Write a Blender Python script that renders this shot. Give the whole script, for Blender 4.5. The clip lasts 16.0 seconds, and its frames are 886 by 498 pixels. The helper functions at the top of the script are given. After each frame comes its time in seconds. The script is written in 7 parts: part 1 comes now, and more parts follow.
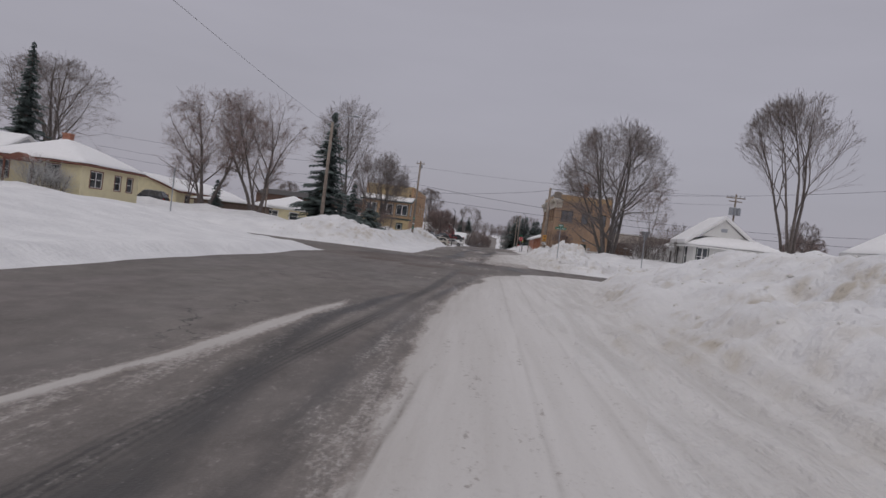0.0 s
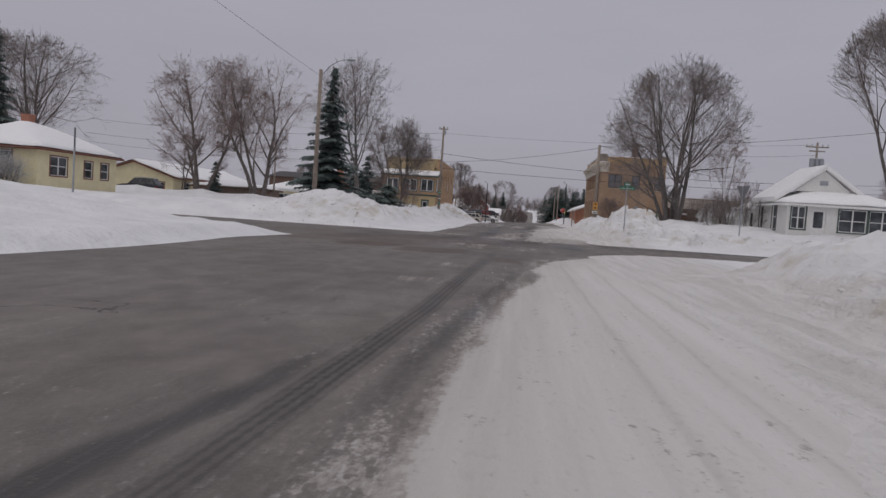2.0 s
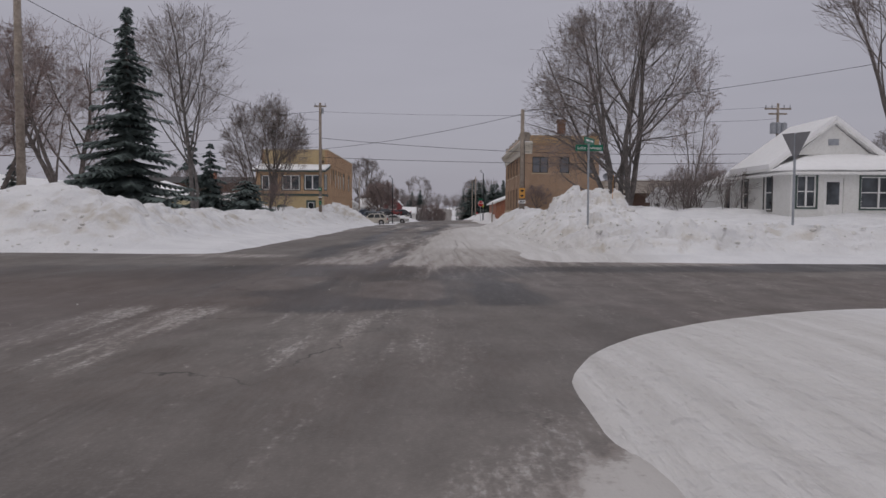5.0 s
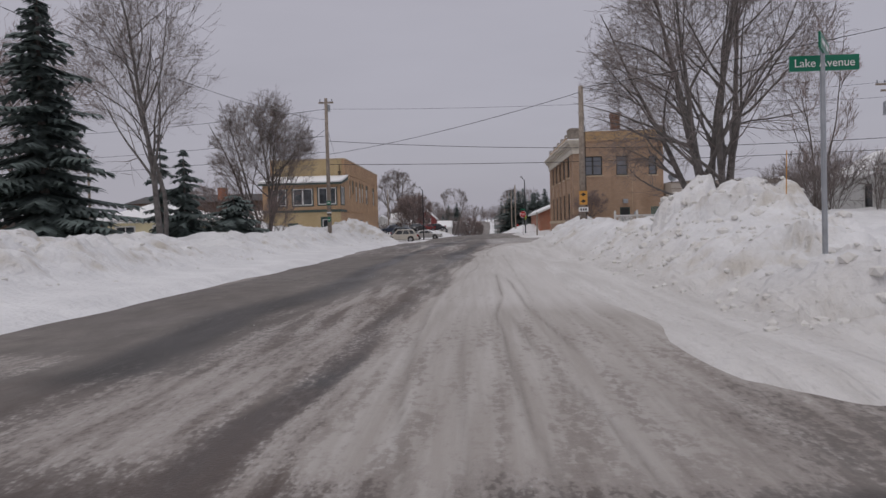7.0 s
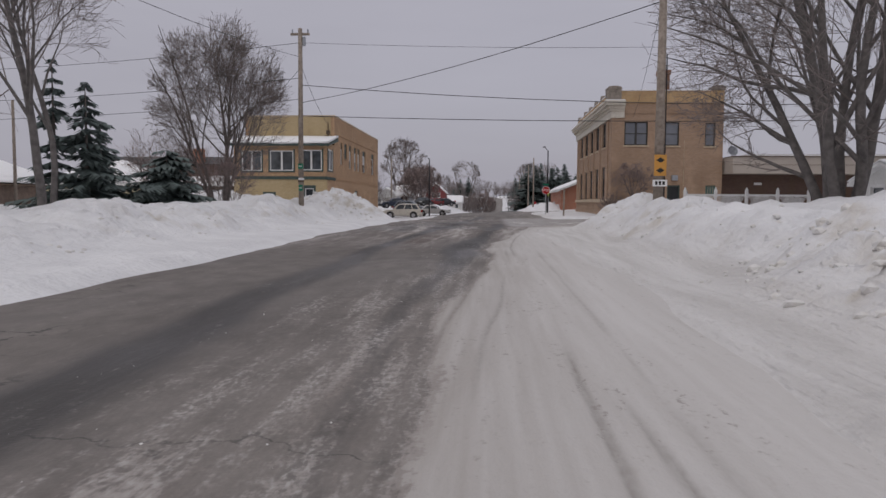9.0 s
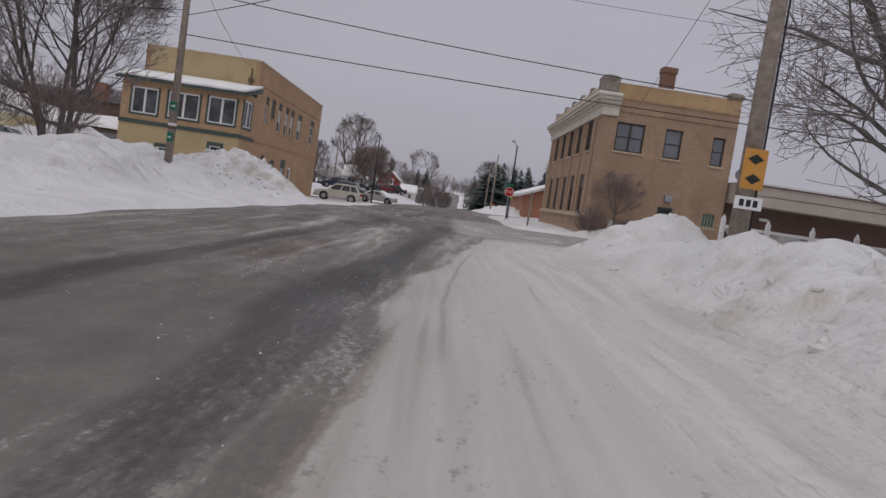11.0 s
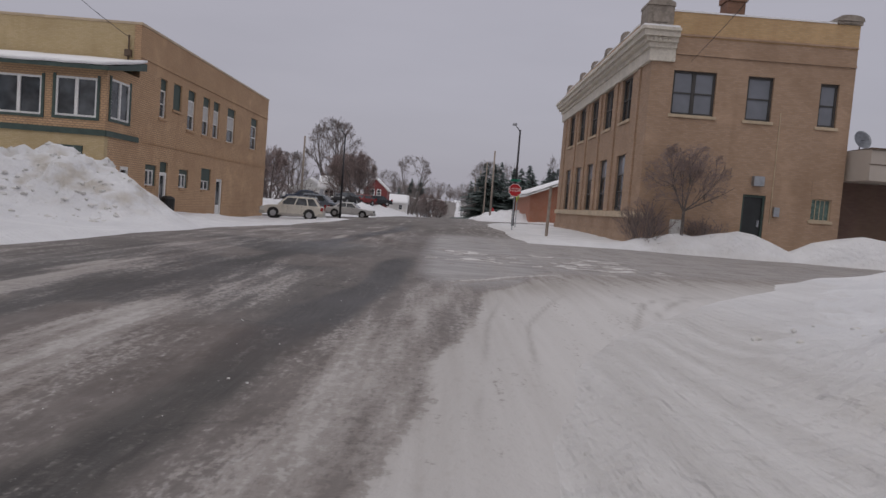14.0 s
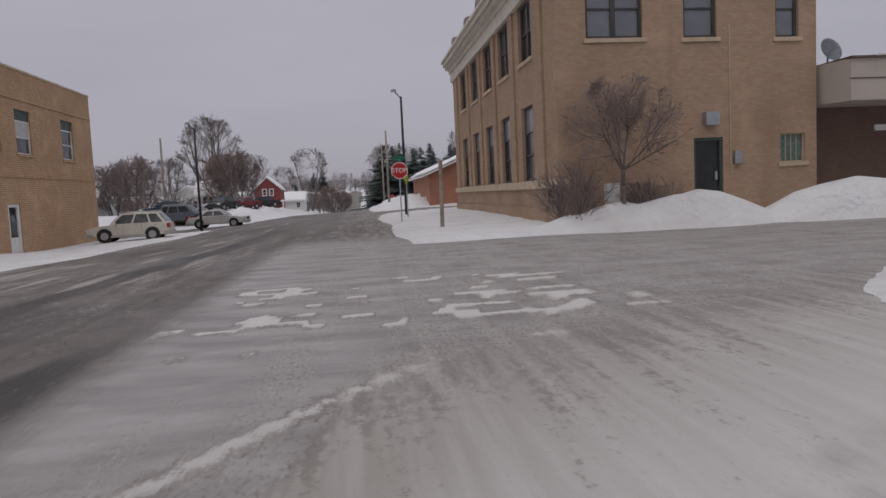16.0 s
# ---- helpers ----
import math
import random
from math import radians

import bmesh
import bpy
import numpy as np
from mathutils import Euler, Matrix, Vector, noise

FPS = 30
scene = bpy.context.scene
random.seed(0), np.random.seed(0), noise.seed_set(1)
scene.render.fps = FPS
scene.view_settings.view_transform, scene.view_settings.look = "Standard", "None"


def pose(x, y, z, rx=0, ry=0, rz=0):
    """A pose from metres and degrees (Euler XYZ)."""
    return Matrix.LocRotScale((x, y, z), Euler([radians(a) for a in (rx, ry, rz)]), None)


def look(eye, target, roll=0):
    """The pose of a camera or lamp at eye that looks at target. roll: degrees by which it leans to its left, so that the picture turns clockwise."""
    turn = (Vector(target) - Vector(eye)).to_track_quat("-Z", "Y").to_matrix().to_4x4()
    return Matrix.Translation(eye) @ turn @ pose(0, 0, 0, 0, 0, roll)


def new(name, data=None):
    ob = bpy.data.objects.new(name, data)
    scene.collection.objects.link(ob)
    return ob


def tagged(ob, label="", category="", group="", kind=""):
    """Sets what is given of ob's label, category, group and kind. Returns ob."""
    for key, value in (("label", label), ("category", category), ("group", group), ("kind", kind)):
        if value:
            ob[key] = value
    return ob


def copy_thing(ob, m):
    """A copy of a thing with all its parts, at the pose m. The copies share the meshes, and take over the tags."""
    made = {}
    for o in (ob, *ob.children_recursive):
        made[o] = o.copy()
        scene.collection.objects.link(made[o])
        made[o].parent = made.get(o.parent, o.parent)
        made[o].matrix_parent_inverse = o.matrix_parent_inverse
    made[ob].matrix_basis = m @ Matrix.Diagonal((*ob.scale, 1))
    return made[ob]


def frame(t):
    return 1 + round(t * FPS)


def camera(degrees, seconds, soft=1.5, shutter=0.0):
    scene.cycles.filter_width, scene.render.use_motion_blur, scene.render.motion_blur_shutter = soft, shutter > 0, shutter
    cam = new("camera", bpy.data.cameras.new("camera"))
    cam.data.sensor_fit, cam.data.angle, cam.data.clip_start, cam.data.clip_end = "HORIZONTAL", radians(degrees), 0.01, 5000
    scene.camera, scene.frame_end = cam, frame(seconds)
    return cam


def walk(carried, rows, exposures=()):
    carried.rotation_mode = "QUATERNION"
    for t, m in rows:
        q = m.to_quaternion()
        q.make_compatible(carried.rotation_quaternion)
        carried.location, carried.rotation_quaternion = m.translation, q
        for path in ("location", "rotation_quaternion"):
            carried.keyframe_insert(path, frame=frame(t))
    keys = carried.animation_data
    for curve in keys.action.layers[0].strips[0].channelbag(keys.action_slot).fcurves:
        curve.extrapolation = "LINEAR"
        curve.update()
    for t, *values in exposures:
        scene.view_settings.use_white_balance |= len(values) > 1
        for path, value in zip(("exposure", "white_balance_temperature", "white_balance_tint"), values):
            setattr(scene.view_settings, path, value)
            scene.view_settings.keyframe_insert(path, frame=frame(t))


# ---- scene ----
cam = camera(65.0, 16.0)
PATH = [
    (0, (0.252, 8.103, 1.569), (0.143, 10.1, 1.529), 7.0),
    (0.5, (-0.013, 11.252, 1.478), (-0.246, 13.238, 1.43), 5.6),
    (1, (-0.052, 14.45, 1.358), (-0.356, 16.426, 1.287), 5.0),
    (1.5, (0.029, 17.539, 1.263), (-0.215, 19.522, 1.179), 4.1),
    (2, (0.003, 20.527, 1.193), (-0.203, 22.514, 1.084), 3.8),
    (2.5, (-0.064, 23.554, 1.128), (-0.303, 25.535, 0.998), 2.4),
    (3, (-0.129, 26.441, 1.112), (-0.336, 28.426, 0.979), 3.0),
    (3.5, (0.304, 29.352, 1.158), (0.282, 31.348, 1.028), 4.3),
    (6, (1.713, 45.542, 1.142), (1.682, 47.541, 1.076), -1.2),
    (6.5, (1.726, 48.357, 1.184), (1.662, 50.355, 1.131), -1.3),
    (7, (1.719, 51.068, 1.28), (1.619, 53.065, 1.218), -1.5),
    (7.5, (1.691, 53.959, 1.2), (1.566, 55.952, 1.083), -1.8),
    (8, (1.675, 56.89, 1.207), (1.528, 58.879, 1.06), -3.3),
    (8.5, (1.571, 59.914, 1.264), (1.395, 61.901, 1.123), -1.2),
    (9, (1.483, 63.215, 1.322), (1.353, 65.207, 1.188), 0.4),
    (9.5, (1.471, 66.276, 1.336), (1.471, 68.271, 1.197), 5.0),
    (12, (2.338, 80.231, 1.321), (2.342, 82.225, 1.171), 9.1),
    (12.5, (2.414, 82.926, 1.285), (2.386, 84.92, 1.129), 8.1),
    (13, (2.598, 85.48, 1.26), (2.587, 87.475, 1.113), 7.5),
    (13.5, (2.811, 87.833, 1.278), (2.818, 89.828, 1.139), 5.5),
    (14, (2.915, 90.236, 1.269), (2.921, 92.232, 1.147), 4.5),
    (14.5, (3.073, 92.53, 1.321), (3.1, 94.526, 1.202), 4.1),
    (15, (3.502, 94.867, 1.27), (3.602, 96.859, 1.128), 3.4),
    (15.5, (4.012, 97.061, 1.304), (4.176, 99.048, 1.149), 0.6),
    (16, (4.876, 99.113, 1.439), (5.119, 101.092, 1.278), -2.7),
]
walk(cam, [(t, look(eye, target, roll)) for t, eye, target, roll in PATH], [(0.0, -0.06), (6.1, -0.03), (7.0, 0.08), (16.0, 0.07)])

# ---- world and sun: overcast winter afternoon ----
world = bpy.data.worlds.new("sky")
scene.world = world
world.use_nodes = True
wn, wl = world.node_tree.nodes, world.node_tree.links
wn.clear()
w_out = wn.new("ShaderNodeOutputWorld")
w_bg = wn.new("ShaderNodeBackground")
w_sky = wn.new("ShaderNodeTexSky")
w_sky.sky_type = "NISHITA"
w_sky.sun_disc = False
w_sky.sun_elevation = radians(32)
w_sky.sun_rotation = radians(200)
w_sky.dust_density = 4.0
w_sc = wn.new("ShaderNodeVectorMath")
w_sc.operation = "SCALE"
w_sc.inputs["Scale"].default_value = 0.1
wl.new(w_sky.outputs[0], w_sc.inputs[0])
w_tc = wn.new("ShaderNodeTexCoord")
w_sep = wn.new("ShaderNodeSeparateXYZ")
wl.new(w_tc.outputs["Generated"], w_sep.inputs[0])
w_ramp = wn.new("ShaderNodeValToRGB")          # cloud deck: brighter towards the zenith
w_ramp.color_ramp.elements[0].position = 0.0
w_ramp.color_ramp.elements[0].color = (0.362, 0.350, 0.402, 1)
w_ramp.color_ramp.elements[1].position = 1.0
w_ramp.color_ramp.elements[1].color = (0.60, 0.588, 0.632, 1)
w_el = w_ramp.color_ramp.elements.new(0.35)
w_el.color = (0.405, 0.392, 0.445, 1)
wl.new(w_sep.outputs["Z"], w_ramp.inputs[0])
w_noise = wn.new("ShaderNodeTexNoise")
w_noise.inputs["Scale"].default_value = 2.2
w_noise.inputs["Detail"].default_value = 5
w_map = wn.new("ShaderNodeMapping")
w_map.inputs["Scale"].default_value = (1, 1, 4.5)
wl.new(w_tc.outputs["Generated"], w_map.inputs[0])
wl.new(w_map.outputs[0], w_noise.inputs["Vector"])
w_nr = wn.new("ShaderNodeMapRange")
w_nr.inputs["From Min"].default_value = 0.3
w_nr.inputs["From Max"].default_value = 0.7
w_nr.inputs["To Min"].default_value = 0.95
w_nr.inputs["To Max"].default_value = 1.05
wl.new(w_noise.outputs[0], w_nr.inputs["Value"])
w_cl = wn.new("ShaderNodeVectorMath")
w_cl.operation = "SCALE"
wl.new(w_ramp.outputs[0], w_cl.inputs[0])
wl.new(w_nr.outputs[0], w_cl.inputs["Scale"])
w_mix = wn.new("ShaderNodeMix")
w_mix.data_type = "RGBA"
w_mix.inputs["Factor"].default_value = 0.93
wl.new(w_sc.outputs[0], w_mix.inputs["A"])
wl.new(w_cl.outputs[0], w_mix.inputs["B"])
wl.new(w_mix.outputs["Result"], w_bg.inputs["Color"])
w_bg.inputs["Strength"].default_value = 1.0
wl.new(w_bg.outputs[0], w_out.inputs[0])

sun_data = bpy.data.lights.new("sun", "SUN")
sun_data.energy, sun_data.angle, sun_data.color = 0.5, radians(60), (1, 0.96, 0.9)
sun = new("sun", sun_data)
sun.matrix_world = look((0, 0, 60), (12, 20, 0))


# ---- numeric noise ----
def _hash(ix, iy, seed):
    h = (ix.astype(np.int64) * 374761393 + iy.astype(np.int64) * 668265263 + seed * 1442695041) & 0x7FFFFFFF
    h = ((h ^ (h >> 13)) * 1274126177) & 0x7FFFFFFF
    return ((h ^ (h >> 16)) & 0xFFFF) / 65535.0


def vnoise(x, y, scale, seed):
    x, y = np.asarray(x, float) / scale, np.asarray(y, float) / scale
    ix, iy = np.floor(x), np.floor(y)
    fx, fy = x - ix, y - iy
    fx, fy = fx * fx * (3 - 2 * fx), fy * fy * (3 - 2 * fy)
    a, b = _hash(ix, iy, seed), _hash(ix + 1, iy, seed)
    c, d = _hash(ix, iy + 1, seed), _hash(ix + 1, iy + 1, seed)
    return (a * (1 - fx) + b * fx) * (1 - fy) + (c * (1 - fx) + d * fx) * fy - 0.5


def fbm(x, y, scale, seed, octaves=4, gain=0.5):
    out, amp = 0.0, 1.0
    for k in range(octaves):
        out = out + amp * vnoise(x, y, scale / 2**k, seed + 17 * k)
        amp *= gain
    return out


def blocks(x, y, scale, seed):
    """Broken slabs: tilted facets with steps between them, about 0 to 1."""
    wx, wy = x + 0.25 * scale * fbm(x, y, scale * 0.8, seed + 5, 3), y + 0.25 * scale * fbm(x, y, scale * 0.8, seed + 6, 3)
    x, y = np.asarray(wx, float) / scale, np.asarray(wy, float) / scale
    ix, iy = np.floor(x), np.floor(y)
    best = np.full(np.broadcast(x, y).shape, 9.0)
    out = np.zeros(best.shape)
    for i in (-1, 0, 1):
        for j in (-1, 0, 1):
            cx, cy = ix + i, iy + j
            dx, dy = x - cx - _hash(cx, cy, seed), y - cy - _hash(cx, cy, seed + 1)
            d = dx * dx + dy * dy
            h = 0.75 * _hash(cx, cy, seed + 2) + 0.9 * (_hash(cx, cy, seed + 3) - 0.5) * dx + 0.9 * (_hash(cx, cy, seed + 4) - 0.5) * dy + 0.25 - 0.35 * d
            out = np.where(d < best, h, out)
            best = np.minimum(d, best)
    return np.clip(out, 0, 1.1)


def ss(v, a, b):
    t = np.clip((np.asarray(v, float) - a) / (b - a), 0, 1)
    return t * t * (3 - 2 * t)


def hump(x, y, cx, cy, rx, ry, h, p=1.0):
    q = ((x - cx) / rx) ** 2 + ((y - cy) / ry) ** 2
    return h * np.exp(-(q**p))


def base_z(x, y):
    """The lie of the land: flat, a fall to the west beyond the second crossing, then a dip and a rise."""
    x, y = np.asarray(x, float), np.asarray(y, float)
    dip = -3.0 * ss(y, 160, 288) + 6.5 * ss(y, 285, 440) + 4.0 * ss(y, 430, 900)
    return ss(y, 104, 138) * np.clip(0.045 * (x - 4.0), -0.85, 0.3) * ss(-y, -230, -160) + dip


def snow_z(x, y):
    """Height of the snow surface; under the road level where the road is bare."""
    x, y = np.asarray(x, float), np.asarray(y, float)
    wob = 1.1 * fbm(x, y, 5.0, 3, 3)
    xw, yw = x + 0.5 * wob, y + 0.7 * wob
    lump = 0.55 * fbm(x, y, 2.3, 11, 4, 0.55)
    clod = 0.6 * blocks(x, y, 1.15, 29) * ss(fbm(x, y, 3.1, 35, 2), -0.3, 0.1) + 0.3 * blocks(x, y, 0.55, 33) + 0.12 * blocks(x, y, 0.3, 37) - 0.42
    fine = fbm(x, y, 0.5, 41, 3)
    # the near verge on the west side
    s = -8.1 - xw
    west_near = (0.34 * ss(s, 0, 1.3) + 0.95 * ss(s, 1.5, 11) + 0.12 * lump * ss(s, 0.6, 3)) * ss(-yw, -45.2, -43.0) - 0.1 * (1 - ss(s, -0.5, 0.25) * ss(-yw, -45.6, -44.6))
    # west side between the crossings
    s = -5.0 - xw
    n = yw - 58.3
    e = 108.5 - yw
    bank = 0.82 * ss(s, 1.6, 4.2) * (1 - 0.3 * ss(s, 6.5, 10)) * (1 + 1.1 * lump) + 0.75 * clod * ss(s, 2, 3.5) * ss(-s, -7, -5)
    west_mid = (0.1 * ss(s, 0, 0.5) + 0.06 * ss(s, 0.5, 2) + bank) * ss(n, 0, 3.2) + 0.08 * ss(n, 0, 0.6)
    west_mid = west_mid + hump(x, y, -12.4, 63.0, 2.6, 2.2, 0.8)
    west_mid = west_mid * ss(e, 0, 4) - 0.1 * (1 - ss(np.minimum(np.minimum(s, n), e), -0.4, 0.2))
    west_mid = west_mid + 0.75 * np.exp(-(((y - 94) / 2.2) ** 2)) * ss(-x, 22, 27) * ss(x, -62, -54) * (1 + lump)
    west_mid = west_mid + hump(x, y, -44.5, 69.6, 6.5, 1.5, 0.75) * (1 + lump)
    # heap in front of the corner block on the west side, and the ploughed yard beside it
    heap = hump(x, y, -8.9, 112.2, 2.1, 2.3, 1.1, 1.4) + hump(x, y, -6.9, 112.4, 1.5, 1.9, 0.6, 1.2) + hump(x, y, -12.2, 111.5, 3.2, 2.6, 1.3, 1.3) + hump(x, y, -17.5, 112, 3.6, 3.0, 1.2, 1.3) + hump(x, y, -23, 110, 5, 5, 1.1)
    heap = heap * (1 + 0.6 * lump) + 0.95 * clod * ss(heap, 0.3, 0.7)
    far_l = np.interp(y, [150, 175, 288, 440, 900], [-4.9, -2.5, -1.4, 2.5, 2.5])
    far_r = np.interp(y, [150, 175, 288, 440, 900], [6.0, 6.0, 5.3, 8.8, 8.8])
    s = far_l - xw
    yard = 0.05 * ss(s, 0, 0.6) + 0.24 * ss(s, 1.6, 4.2) * ss(-y, -135, -130) * (1 + 1.4 * lump) + 0.05 * fine * ss(s, 0.4, 2) - 0.12 * (1 - ss(s, -0.4, 0.2))
    west_far = yard + heap
    far_w = 1.1 * ss(s, 0.2, 4) * ss(y, 158, 166) * (1 + lump)
    west = np.where(yw < 51.5, west_near, np.where(yw < 106, west_mid, np.maximum(west_far, west_mid)))
    west = np.where(y > 147, yard + far_w, west)
    west = np.where((y > 148) & (y < 158), -0.1 + 0.02 * fine, west)
    # east near bank
    s = x + 0.25 * wob - np.interp(y, [0, 18, 24, 28, 31.5, 36, 39], [1.4, 1.3, 1.4, 1.7, 2.2, 2.8, 3.2])
    e = 39.2 - yw
    rut = 0.05 * np.sin((x - 0.13 * y) * 3.2 + 3 * wob)
    east_near = (0.26 * ss(s, 0.0, 1.6) + 0.75 * ss(s, 1.5, 3.6) + 1.15 * ss(s, 3.3, 7.2) - 0.75 * ss(s, 9.5, 16) + (0.4 * lump + 0.28 * (clod + 0.2) + 1.5 * rut + 0.07 * fbm(x * 2.2, y * 0.35, 0.9, 51, 3)) * ss(s, 0.4, 3.0)) * ss(e, 0, 4.2) - 0.12 * (1 - ss(np.minimum(e, s), -0.3, 0.3))
    for c, k, dep in ((1.75, 0.01, 0.05), (2.1, 0.012, 0.06), (2.45, 0.02, 0.07), (2.9, 0.03, 0.08), (3.3, 0.03, 0.1), (3.55, 0.04, 0.07), (3.95, 0.07, 0.13), (4.2, 0.075, 0.1), (4.75, 0.1, 0.13), (5.0, 0.105, 0.11), (5.5, 0.12, 0.08)):
        line = c + k * (38 - y) * 0.5 + 0.2 * np.sin(0.16 * y + c)
        east_near = east_near - dep * 1.7 * np.exp(-(((x - line) / 0.15) ** 2)) * ss(e, 1, 5) * ss(fbm(x * 0 + c, y, 4, 53, 2), -0.3, 0.1)
    flat = 0.07 + 0.25 * ss(x, 8, 20) + 0.03 * fine
    near_e = 49.2 + 0.12 * (x - 4) - yw
    corner = np.hypot(np.maximum(0, 7.4 - xw), np.maximum(0, yw - 42.4))
    inner = np.minimum(near_e, 5.4 - corner)
    east_flat = flat * ss(inner, 0, 0.9) - 0.1 * (1 - ss(inner, -0.5, 0.3))
    east1 = np.maximum(east_near, east_flat)
    # east side beyond the first crossing
    s = xw - np.interp(y, [60, 93, 95.7, 97.4, 99.9, 102.1, 104.9, 109.5], [3.7, 3.75, 4.25, 4.9, 6.2, 7.8, 10.4, 13.4])
    n = yw - 55.9
    e = 109.5 - yw
    ridge = 0.66 * ss(n, 1.1, 3.4) * (1 + 0.9 * lump) * (0.72 + 0.28 * ss(x, 5.5, 9)) + 0.85 * clod * ss(n, 0.9, 2.0) * (1 - 0.75 * ss(n, 2.8, 4.4) * ss(x, 7.5, 9.5))
    bank = (0.85 + 0.22 * ss(y, 68, 75) - 0.42 * ss(y, 86, 92) - 0.45 * ss(y, 94.4, 97.0)) * ss(s, 0.7, 3.4) * (1 - 0.55 * ss(s, 4.6, 6.6) * ss(-y, -84, -74)) * (1 + 0.8 * lump) + 0.3 * clod * ss(s, 1.0, 2.2)
    lot = 0.35 * ss(x, 9, 15) * ss(n, 3, 8)
    m = ss(n, 5, 9)
    east2 = (0.09 * ss(s, 0, 0.5) + 0.05 * ss(n, 0, 0.6) + ridge * (1 - m) * ss(s, 0.6, 2.2) + (bank + lot) * m)
    pile = hump(x, y, 7.4, 67.0, 1.35, 2.3, 0.98, 1.3) + hump(x, y, 5.9, 71.0, 1.3, 2.6, 0.3, 1.3) + hump(x, y, 7.7, 93.9, 1.4, 1.4, 0.95, 1.2) + hump(x, y, 7.2, 87.5, 2.0, 2.5, 0.2)
    east2 = east2 + pile * (1 + 0.6 * lump) + (0.8 - 0.55 * ss(y, 76, 84)) * clod * ss(pile, 0.12, 0.45)
    east2 = east2 * ss(e, 0, 3.5) - 0.1 * (1 - ss(np.minimum(np.minimum(s, n), e), -0.4, 0.2))
    # east side at the brick corner building
    s = xw - 6.2
    n = yw - 118.2
    bed = 0.12 * ss(np.minimum(s, n), 0, 0.8) + 0.05 * fine * ss(np.minimum(s, n), 0, 1) - 0.1 * (1 - ss(np.minimum(s, n), -0.4, 0.2))
    humps = hump(x, y, 15.3, 118.75, 1.5, 0.95, 0.82, 1.8) + hump(x, y, 18.9, 118.7, 1.6, 0.9, 0.74, 2.6) + hump(x, y, 13.0, 118.6, 1.6, 0.9, 0.3) + hump(x, y, 21.4, 118.7, 2.0, 0.9, 0.8, 1.3) + hump(x, y, 12.2, 118.9, 1.8, 0.8, 0.45) + hump(x, y, 27, 118.6, 4.5, 1.0, 0.9)
    east3 = bed + humps * (1 + 0.5 * lump) + 0.1 * fine * ss(humps, 0.2, 0.6)
    east = np.where(yw < 52.5, east1, np.where(yw < 111, east2, east3))
    s = xw - far_r
    east = np.where(y > 146, 1.0 * ss(s, 0.2, 4) * ss(y, 156, 164) * (1 + 1.5 * lump) - 0.1 * (1 - ss(s, -0.4, 0.3)), east)
    east = np.where((y > 146.5) & (y < 156), -0.1, east)
    lane = np.full_like(x, -0.1)
    mid = 0.5 * (far_l + far_r)
    z = np.where(x < np.where(y > 160, mid - 1, -2.5), west, np.where(x > np.where(y > 160, mid + 1, np.where(y < 38, 0.9, 2.2)), east, lane))
    # far land
    far = ss(y, 170, 260) * ss(np.abs(x - 2), 8, 60) * 1.5
    return base_z(x, y) + z + far + (0.07 * fine + 0.05 * np.abs(fbm(x, y, 0.9, 47, 3))) * ss(z, 0.12, 0.5)


def rect(x, y, x0, x1, y0, y1, s=0.3):
    return ss(x, x0 - s, x0 + s) * ss(-x, -x1 - s, -x1 + s) * ss(y, y0 - s, y0 + s) * ss(-y, -y1 - s, -y1 + s)


def track(x, y, ys, cs, hs, p=2.5):
    return np.exp(-np.abs((x - np.interp(y, ys, cs)) / np.interp(y, ys, hs)) ** p)


# wheel ruts in the packed snow: depth, stations along the street, offsets across it
RUTS_SOUTH = [
    (1.0, (8, 12.2, 13.4, 16), (-0.35, -0.32, -0.27, -0.2)), (0.3, (8, 25, 40), (0.95, 1.05, 1.2)), (0.25, (10, 26, 40), (1.75, 1.7, 1.9)), (0.3, (8, 20, 34), (2.4, 2.2, 2.4)),
    (1.0, (51, 54.3, 55.5, 61, 63.2, 70), (2.3, 2.1, 2.04, 1.97, 2.12, 2.2)), (0.9, (51, 54.3, 55.5, 57.6, 60.9), (3.0, 2.59, 2.54, 2.3, 2.17)), (0.8, (51.5, 54.3, 56, 59, 64), (1.6, 1.33, 1.14, 1.0, 0.95)), (0.6, (52, 54.3, 56, 60), (1.8, 1.65, 1.59, 1.5)), (0.9, (52, 54.5, 56, 57.6, 60.3, 62, 68), (3.9, 3.22, 3.04, 2.71, 2.55, 2.45, 2.4)), (0.5, (52, 55, 58), (3.9, 3.5, 3.15)),
]
